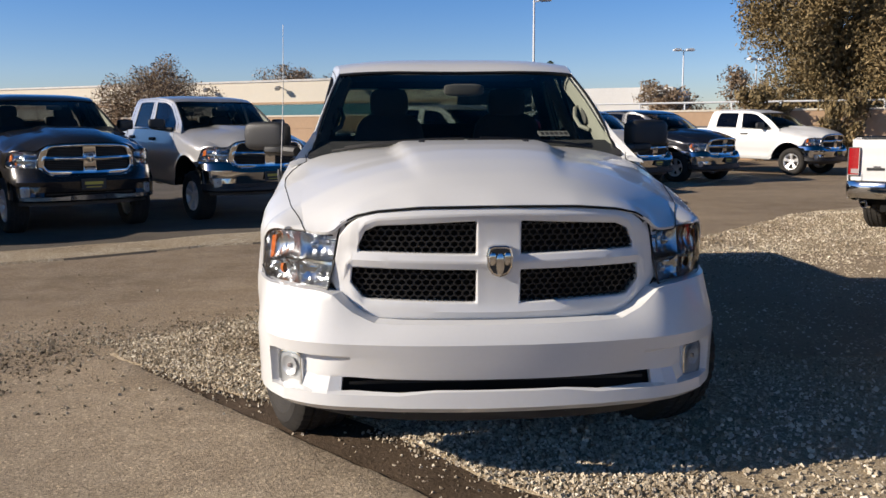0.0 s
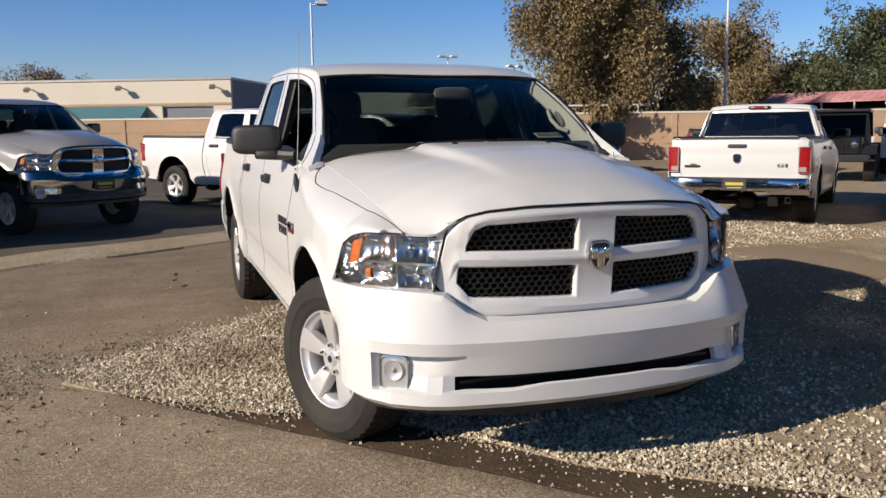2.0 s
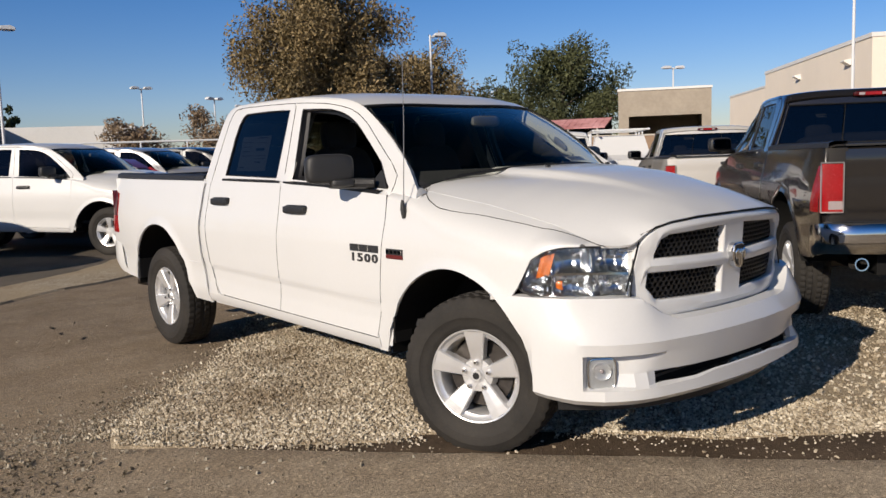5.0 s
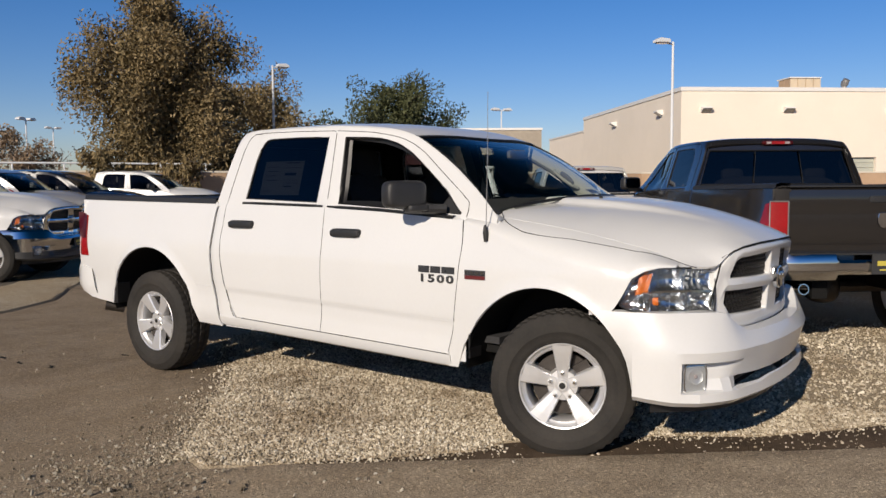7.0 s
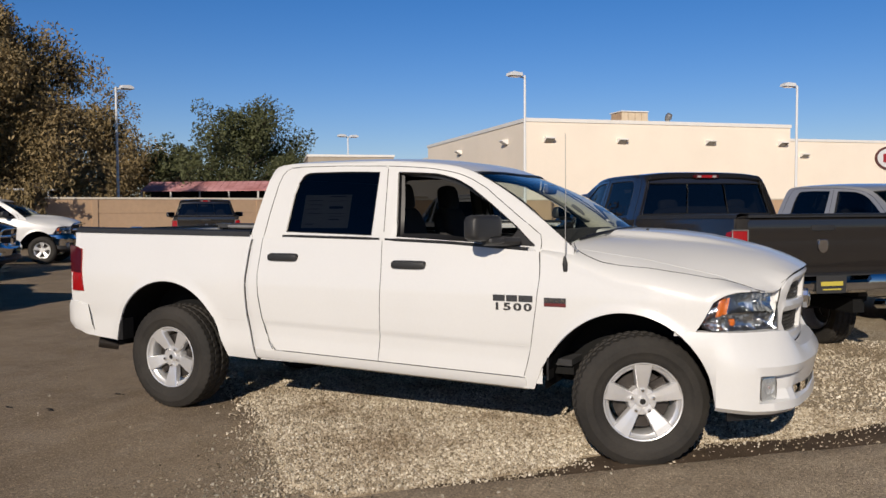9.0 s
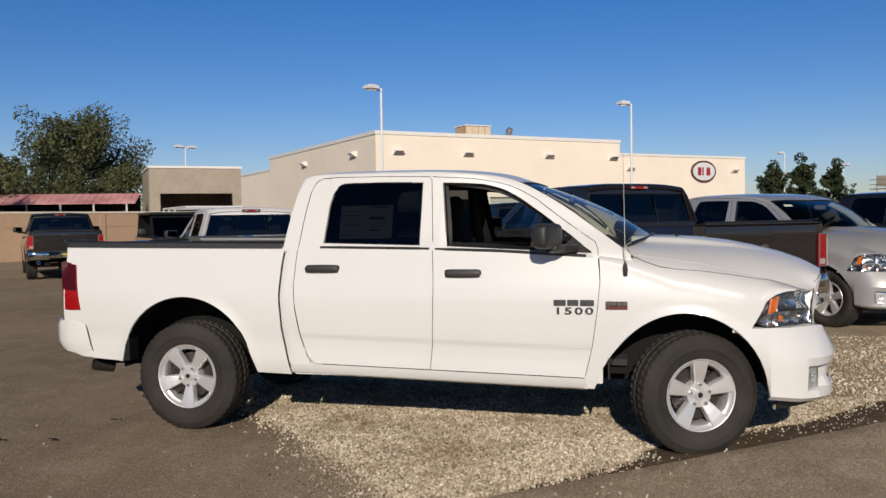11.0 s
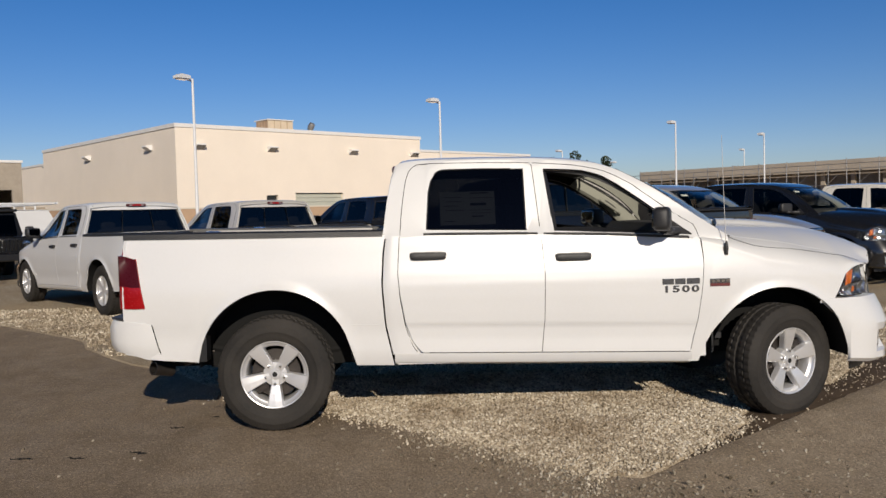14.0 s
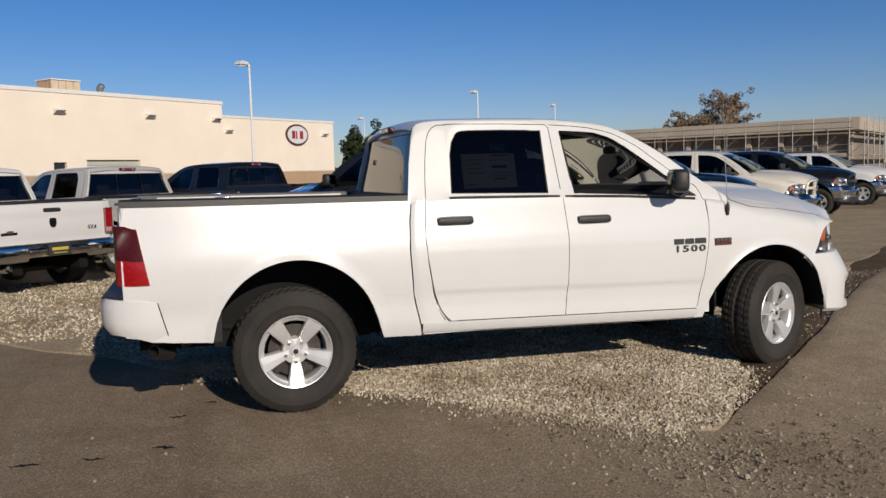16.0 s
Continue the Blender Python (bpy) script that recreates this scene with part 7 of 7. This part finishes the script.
pickup("dark charcoal heavy-duty pickup with a chrome-framed grille", at(-4.95, 8.55, A1), M_GREY, "paint", tall=0.12, dl=0.2, grille="chrome")
pickup("silver heavy-duty pickup with a chrome bumper and grille", at(-2.70, 9.95, A1), M_SILVER, "chrome", tall=0.13, dl=0.2, grille="chrome")
pickup("white crew-cab pickup standing at the edge of the gravel lot", at(1.9, 11.2, A1), M_WHITE, "chrome", dl=0.15, grille="chrome")
pickup("silver-white pickup parked beside a dark blue one", at(5.4, 16.2, A1), M_SILVER, "chrome", grille="chrome")
pickup("dark blue pickup with a chrome grille and bumper", at(7.6, 17.5, A1), M_NAVY, "chrome", grille="chrome")
pickup("white crew-cab pickup standing near the boundary wall", at(11.9, 20.1, A1), M_WHITE, "chrome", tall=0.05, dl=0.2, grille="chrome")
pickup("white pickup seen from its tailgate, with a chrome rear bumper", at(6.99, 6.67, A2, 3.56), M_WHITE, "chrome", tall=-0.09, grille="chrome")
pickup("pale pearl-silver pickup with a chrome rear bumper", at(9.09, 4.70, A2, 3.56), M_PEARL, "chrome", tall=-0.08, grille="chrome")
pickup("dark grey pickup with a chrome rear bumper and dealer plate", at(6.661, 2.101, 39.0), M_GREY, "chrome", tall=0.062, dl=0.18, grille="chrome", rear_text=False)
pickup("black pickup beyond the silver one", at(11.8, 2.3, A2, 3.56), M_BLACK, "chrome", grille="chrome")
pickup("silver pickup facing out of its row, with a chrome grille", at(6.1, -2.72, A3), M_SILVER, "paint", tall=-0.04, grille="chrome", tag=True)
pickup("black pickup facing out of its row", at(8.0, -5.4, A3), M_BLACK, "paint", tall=0.0, tag=True)
pickup("cream-white pickup facing out of its row", at(10.7, -9.1, A3), M_CREAM, "chrome")
pickup("black pickup facing out of its row", at(14.0, -13.2, A3), M_BLACK, "chrome", tall=0.04)
pickup("white pickup facing out of its row", at(18.2, -18.6, A3), M_WHITE, "chrome")
pickup("dark grey pickup parked with its tail to the lane", at(14.3, 16.3, A2, 3.56), M_GREY, "chrome", grille="chrome")
pickup("dark grey pickup at the end of the gravel lot", at(-7.25, 7.15, A1), M_GREY, "chrome", tall=0.05, dl=0.2, grille="chrome")


# ---- details of the white truck ----
def badge_bars(parent, rows, x_of, material, name, label):
    out = []
    for y0, y1, z0, z1 in rows:
        V = [(x_of(y, z) - o, y, z) for o in (0.0, 0.006) for y, z in ((y0, z0), (y1, z0), (y1, z1), (y0, z1))]
        out.append((V, [(0, 1, 2, 3), (7, 6, 5, 4), (0, 4, 5, 1), (1, 5, 6, 2), (2, 6, 7, 3), (3, 7, 4, 0)]))
    return mk(name, *join(*out), material, parent, label, smooth=False)


def hero_details(root):
    def xs_(y, z):
        return -side_w(y, z)
    M_BADGE = mat("dark_badge_chrome", (0.10, 0.10, 0.105), 0.3, 0.7, var=0.1)
    bars = []
    for k, (a, b) in enumerate(((0.905, 0.828), (0.818, 0.748), (0.738, 0.650))):
        bars += [(a, b, 0.932, 0.970)]
    for q in bars:
        badge_bars(root, [q], xs_, M_BADGE, "door_badge", "dark raised badge bar")
    for k, ch in enumerate("1500"):
        y_ = 0.878 - 0.066 * k
        lettering(ch, 0.062, 0.003, M_BADGE, root, pose(-side_w(y_, 0.897) - 0.003, y_, 0.897, 90, 0, -90) @ Matrix.Diagonal((1.72, 1, 1, 1)), "door_number", "raised dark digit of 1500", 0.0016)
    bd = badge_bars(root, [(0.577, 0.442, 0.932, 0.962)], lambda y, z: -side_w(y, z), M_BADGE, "fender_badge", "small dark and red fender badge")
    badge_bars(bd, [(0.577, 0.442, 0.911, 0.931)], lambda y, z: -side_w(y, z) - 0.001, mat("red_badge", (0.12, 0.018, 0.018), 0.4), "badge_band", "red lower band")
    badge_bars(bd, [(0.570 - 0.033 * k, 0.570 - 0.033 * k - 0.024, 0.938, 0.956) for k in range(4)], lambda y, z: -side_w(y, z) - 0.006, M_CHROME, "badge_mark", "")
    # aerial on the right fender
    y_, z_ = 0.455, 1.140
    x_ = -side_w(y_, z_)
    ant = mk("antenna", *moved(lathe([(-0.02, 0.0), (-0.018, 0.014), (0.03, 0.016), (0.06, 0.010), (0.075, 0.004)], 12, "z"), pose(x_ - 0.004, y_, z_, 0, -8, 0)), M_PLASTIC, root, "black whip aerial on the fender")
    mk("whip", *tube([(x_ - 0.004, y_, z_ + 0.06), (x_ + 0.02, y_ + 0.005, z_ + 0.45), (x_ + 0.03, y_ + 0.01, z_ + 0.80)], 0.0028, 0.0016, 6), M_GALV, ant)
    # price sheet inside the rear side window
    def win(y, z):
        return (-(frame_w(y, z) - 0.022), y, z)
    sheet = mk("window_sticker", *grid([[win(y, z) for z in np.linspace(1.37, 1.60, 4)] for y in np.linspace(2.02, 2.40, 6)], True), M_PAPER, root, "printed price sheet inside the rear window", solid=0.001)
    rows = []
    for y0, y1, z0, z1 in ((2.06, 2.19, 1.585, 1.591), (2.08, 2.19, 1.503, 1.520), (2.10, 2.18, 1.425, 1.432), (2.30, 2.37, 1.395, 1.399), (2.25, 2.37, 1.560, 1.563), (2.25, 2.36, 1.530, 1.533),
                           (2.27, 2.37, 1.500, 1.503), (2.24, 2.36, 1.470, 1.473), (2.05, 2.20, 1.470, 1.472), (2.05, 2.18, 1.450, 1.452), (2.04, 2.20, 1.555, 1.557)):
        rows.append(([(-(frame_w(y, z) - 0.0205), y, z) for y, z in ((y1, z0), (y0, z0), (y0, z1), (y1, z1))], [(0, 1, 2, 3)]))
    mk("sheet_print", *join(*rows), M_INK, sheet, "rows of dark print", smooth=False)
    # tag behind the windscreen
    tag = mk("windscreen_tag", *moved(box(-0.085, 0.085, -0.001, 0.001, -0.028, 0.028), pose(0.47, 0.53, 1.385, -62, 0, 8)), M_TAG, root, "grey stock tag behind the windscreen", smooth=False)
    mk("tag_print", *moved(join(*[box(-0.07 + 0.026 * k, -0.055 + 0.026 * k, -0.003, -0.0012, -0.014, 0.016) for k in range(6)]), pose(0.47, 0.53, 1.385, -62, 0, 8)), M_INK, tag, smooth=False)
    # cleats on the bed rails
    for s in (-1, 1):
        mk("bed_cleat", *soft_box(s * 0.86, 3.95, 1.36, 0.03, 0.05, 0.014, 4, 10, 6), M_CHROME, root)
    mk("bed_light_bar", *tube([(0.80, 2.95, 1.325), (0.80, 4.4, 1.34)], 0.018), M_GALV, root)
    mk("tow_hitch", *box(-0.05, 0.05, 4.45, 4.66, 0.44, 0.52), M_TRIM, root, smooth=False)
    mk("fuel_tank", *soft_box(0.30, 2.2, 0.42, 0.22, 0.55, 0.11, 5), M_DARK, root)
    mk("exhaust_pipe", *tube([(-0.55, 2.6, 0.42), (-0.50, 3.3, 0.60), (-0.54, 3.9, 0.56), (-0.66, 4.24, 0.45)], 0.035), M_STEEL, root)
    for s in (-1, 1):
        mk("shock_absorber", *tube([(s * 0.50, 3.70, 0.38), (s * 0.55, 3.85, 0.85)], 0.03), M_DARK, root)
        mk("control_arm", *tube([(s * 0.70, 0.02, 0.33), (s * 0.45, 0.25, 0.42)], 0.035), M_STEEL, root)
        mk("leaf_spring", *tube([(s * 0.60, 3.05, 0.52), (s * 0.60, 3.56, 0.44), (s * 0.60, 4.05, 0.54)], 0.03), M_DARK, root)


hero_details(HERO)


# ---- other vehicles ----
def car(label, m, body, length=4.7, width=1.82, height=1.46, hood=None):
    root = thing("car", label, "car", m)
    w = width / 2
    ys = np.linspace(-0.9, length - 0.9, 25)
    P = []
    for y in ys:
        t = (y + 0.9) / length
        ww = w * (1 - 0.16 * abs(2 * t - 1) ** 5)
        zt = lerp(t, (0, 0.03, 0.28, 0.36, 0.8, 0.97, 1), (0.62, 0.74, 0.90, 0.93, 0.98, 0.95, 0.70))
        lo = max(0.22, 0.34 + 0.36 * math.sqrt(max(0, 1 - (y / 0.37) ** 2)) if abs(y) < 0.37 else 0, 0.34 + 0.36 * math.sqrt(max(0, 1 - ((y - 2.75) / 0.37) ** 2)) if abs(y - 2.75) < 0.37 else 0)
        P.append([(-ww * 0.96, y, lo), (-ww, y, max(lo + 0.02, 0.55)), (-ww * 0.985, y, max(lo + 0.03, zt - 0.12)), (-ww * 0.90, y, zt - 0.02), (-ww * 0.5, y, zt + 0.02), (0, y, zt + 0.03),
                  (ww * 0.5, y, zt + 0.02), (ww * 0.90, y, zt - 0.02), (ww * 0.985, y, max(lo + 0.03, zt - 0.12)), (ww, y, max(lo + 0.02, 0.55)), (ww * 0.96, y, lo)])
    mk("body", *grid(P, True), body, root, solid=0.02)
    ends = [[P[0][k] for k in range(11)], [(p[0] * 0.8, p[1] - 0.03, p[2] * 0.75 + 0.1) for p in P[0]]]
    mk("front_end", *grid([ends[0], [(0, -0.92, 0.45)] * 11]), M_TRIM, root)
    mk("rear_end", *grid([[P[-1][k] for k in range(11)], [(0, length - 0.88, 0.6)] * 11], True), body, root)
    prof = [(0.30, 0.92), (0.52, 1.10), (0.95, 1.36), (1.25, height - 0.03), (1.7, height), (2.3, height - 0.02), (2.8, height - 0.10), (3.2, 1.15), (3.5, 0.98)]
    if hood:
        mk("hood", *grid([[(x * w, y, z) for y, z in ((-0.80, 0.775), (-0.4, 0.86), (0.1, 0.915), (0.4, 0.955))] for x in (-0.82, -0.4, 0, 0.4, 0.82)]), hood, root, "black hood")
    mk("cabin_glass", *grid([[(u * (w * 0.93 - 0.32 * max(0.0, z - 0.93) ** 1.0), y, z) for u in (-1, -0.97, -0.5, 0, 0.5, 0.97, 1)] for y, z in prof], True), M_BLACK, root, "dark glass house", auto=50)
    mk("roof", *grid([[(u * (w * 0.93 - 0.32 * (z - 0.93) + 0.006), y, z + 0.012 * (1 - u * u) + 0.006) for u in (-1, -0.6, 0, 0.6, 1)] for y, z in prof[2:7]], True), body, root, solid=0.02)
    for s in (-1, 1):
        for a, b in ((0, 2), (6, 8)):
            q = [prof[a], prof[(a + b) // 2], prof[b]]
            mk("pillar", *tube([(s * (w * 0.93 - 0.32 * (z - 0.93) + 0.004), y, z + 0.004) for y, z in q], 0.035), body, root)
        mk("pillar", *tube([(s * (w * 0.93), 1.75, 0.95), (s * (w * 0.93 - 0.32 * (height - 0.97)), 1.8, height - 0.02)], 0.03), body, root)
        mk("headlamp", *soft_box(s * w * 0.72, -0.76, 0.66, 0.17, 0.10, 0.07, 3), M_REFLECT, root)
        mk("side_mirror", *soft_box(s * (w + 0.06), 0.75, 1.0, 0.09, 0.05, 0.06, 3), body, root)
        for y in (0.0, 2.75):
            q = pose(s * (w - 0.13), y, 0.325, 0, 0, 180 if s > 0 else 0) @ Matrix.Diagonal((0.8, 0.84, 0.84, 1))
            wheel_obj(root, q, M_ALLOY, False)
    return root


car("red car with a black hood parked between pickups", at(3.55, 13.75, A1), M_RED, 4.6, 1.85, 1.58, M_BLACK)
car("black car parked at the far end of the lot", at(10.9, 26.2, A1), M_BLACK)


def jeep(m):
    root = thing("off_roader", "black boxy off-road car with round headlamps and a slotted grille", "car", m)
    mk("tub", *join(box(-0.78, 0.78, -0.05, 3.2, 0.55, 1.12), box(-0.62, 0.62, -0.55, 0.6, 0.55, 1.13)), M_BLACK, root, smooth=False, bevel=0.03)
    mk("hood", *grid([[(x, y, z + 0.03 * (1 - (x / 0.6) ** 2)) for y, z in ((-0.56, 1.10), (0.0, 1.14), (0.62, 1.17))] for x in (-0.6, -0.3, 0, 0.3, 0.6)]), M_BLACK, root, solid=0.02)
    mk("cabin_glass", *grid([[(u * x, y, z) for u in (-1, -0.5, 0.5, 1)] for x, y, z in ((0.74, 0.66, 1.12), (0.66, 0.95, 1.72), (0.68, 1.3, 1.80), (0.68, 3.0, 1.80), (0.72, 3.15, 1.12))], True), M_BLACK, root)
    ws = mk("windscreen", *grid([[(u * 0.60, 0.655 + 0.27 * k, 1.16 + 0.52 * k) for k in (0, 1)] for u in (-1, 0, 1)]), M_BACKGLASS, root)
    mk("roof", *box(-0.70, 0.70, 0.92, 3.08, 1.76, 1.84), M_TRIM, root, smooth=False, bevel=0.03)
    gr = mk("grille", *box(-0.55, 0.55, -0.60, -0.55, 0.70, 1.10), M_BLACK, root, smooth=False, bevel=0.02)
    for i in range(7):
        mk("slot", *box(-0.30 + 0.092 * i, -0.30 + 0.092 * i + 0.045, -0.612, -0.598, 0.76, 1.04), M_DARK, gr, smooth=False)
    for s in (-1, 1):
        mk("headlamp", *moved(lathe([(-0.03, 0.0), (-0.025, 0.06), (0.0, 0.085), (0.03, 0.09)], 20, "y"), pose(s * 0.43, -0.60, 0.95)), M_REFLECT, root)
        mk("fender", *grid([[(s * x, y, z) for x in (0.62, 0.93)] for y, z in ((-0.62, 0.72), (-0.45, 0.92), (0.3, 0.94), (0.55, 0.66))], s > 0), M_TRIM, root, solid=0.04)
        mk("fender", *grid([[(s * x, y, z) for x in (0.72, 0.93)] for y, z in ((1.85, 0.66), (2.1, 0.94), (2.75, 0.94), (3.0, 0.72))], s > 0), M_TRIM, root, solid=0.04)
        mk("side_mirror", *soft_box(s * 0.92, 0.72, 1.28, 0.11, 0.05, 0.09, 4), M_PLASTIC, root)
        for y in (0.0, 2.45):
            wheel_obj(root, pose(s * 0.78, y, 0.388, 0, 0, 180 if s > 0 else 0), M_TRIM, False)
    mk("front_bumper", *box(-0.80, 0.80, -0.86, -0.66, 0.52, 0.70), M_TRIM, root, smooth=False, bevel=0.03)
    return root


jeep(at(15.1, 13.1, A3))


def service_truck(m):
    root = thing("service_truck", "white utility truck with a ladder rack", "truck", m)
    mk("cab", *grid([[(u * x, y, z) for u in (-1, -0.9, 0, 0.9, 1)] for x, y, z in ((0.95, -0.85, 0.5), (0.95, -0.85, 1.05), (0.94, 0.2, 1.22), (0.80, 0.75, 1.85), (0.80, 1.9, 1.88), (0.90, 2.0, 0.5))], True), M_WHITE, root, auto=30)
    for s in (-1, 1):
        mk("cab_side", [(s * x, y, z) for x, y, z in ((0.95, -0.85, 0.5), (0.95, -0.85, 1.05), (0.94, 0.2, 1.22), (0.80, 0.75, 1.85), (0.80, 1.9, 1.88), (0.90, 2.0, 0.5))], [(0, 1, 2, 3, 4, 5)], M_WHITE, root, smooth=False)
        mk("side_window", *grid([[(s * (0.955 - 0.24 * (z - 1.2)), y + 0.9 * (z - 1.25) * (1 if y < 1 else 0), z) for z in (1.25, 1.75)] for y in (0.35, 1.75)], s > 0), M_BLACK, root)
        mk("service_box", *box(s * 0.75 - 0.22, s * 0.75 + 0.22, 2.1, 4.6, 0.6, 1.45), M_WHITE, root, smooth=False, bevel=0.02)
        for y in (2.3, 3.4, 4.5):
            mk("rack_post", *tube([(s * 0.90, y, 1.45), (s * 0.90, y, 2.05)], 0.03), M_POLE, root)
        mk("rack_rail", *tube([(s * 0.90, 0.2, 2.05), (s * 0.90, 4.6, 2.05)], 0.035), M_POLE, root)
        for y in (0.0, 3.5):
            wheel_obj(root, pose(s * 0.85, y, 0.388, 0, 0, 180 if s > 0 else 0), M_ALLOY, False)
    for y in (0.4, 2.3, 4.5):
        mk("rack_bar", *tube([(-0.90, y, 2.05), (0.90, y, 2.05)], 0.03), M_POLE, root)
    mk("windscreen", *grid([[(u * (0.86 - 0.1 * k), 0.26 + 0.47 * k, 1.28 + 0.5 * k) for k in (0, 1)] for u in (-1, 0, 1)]), M_BLACK, root)
    return root


service_truck(at(19.2, 14.2, A3))
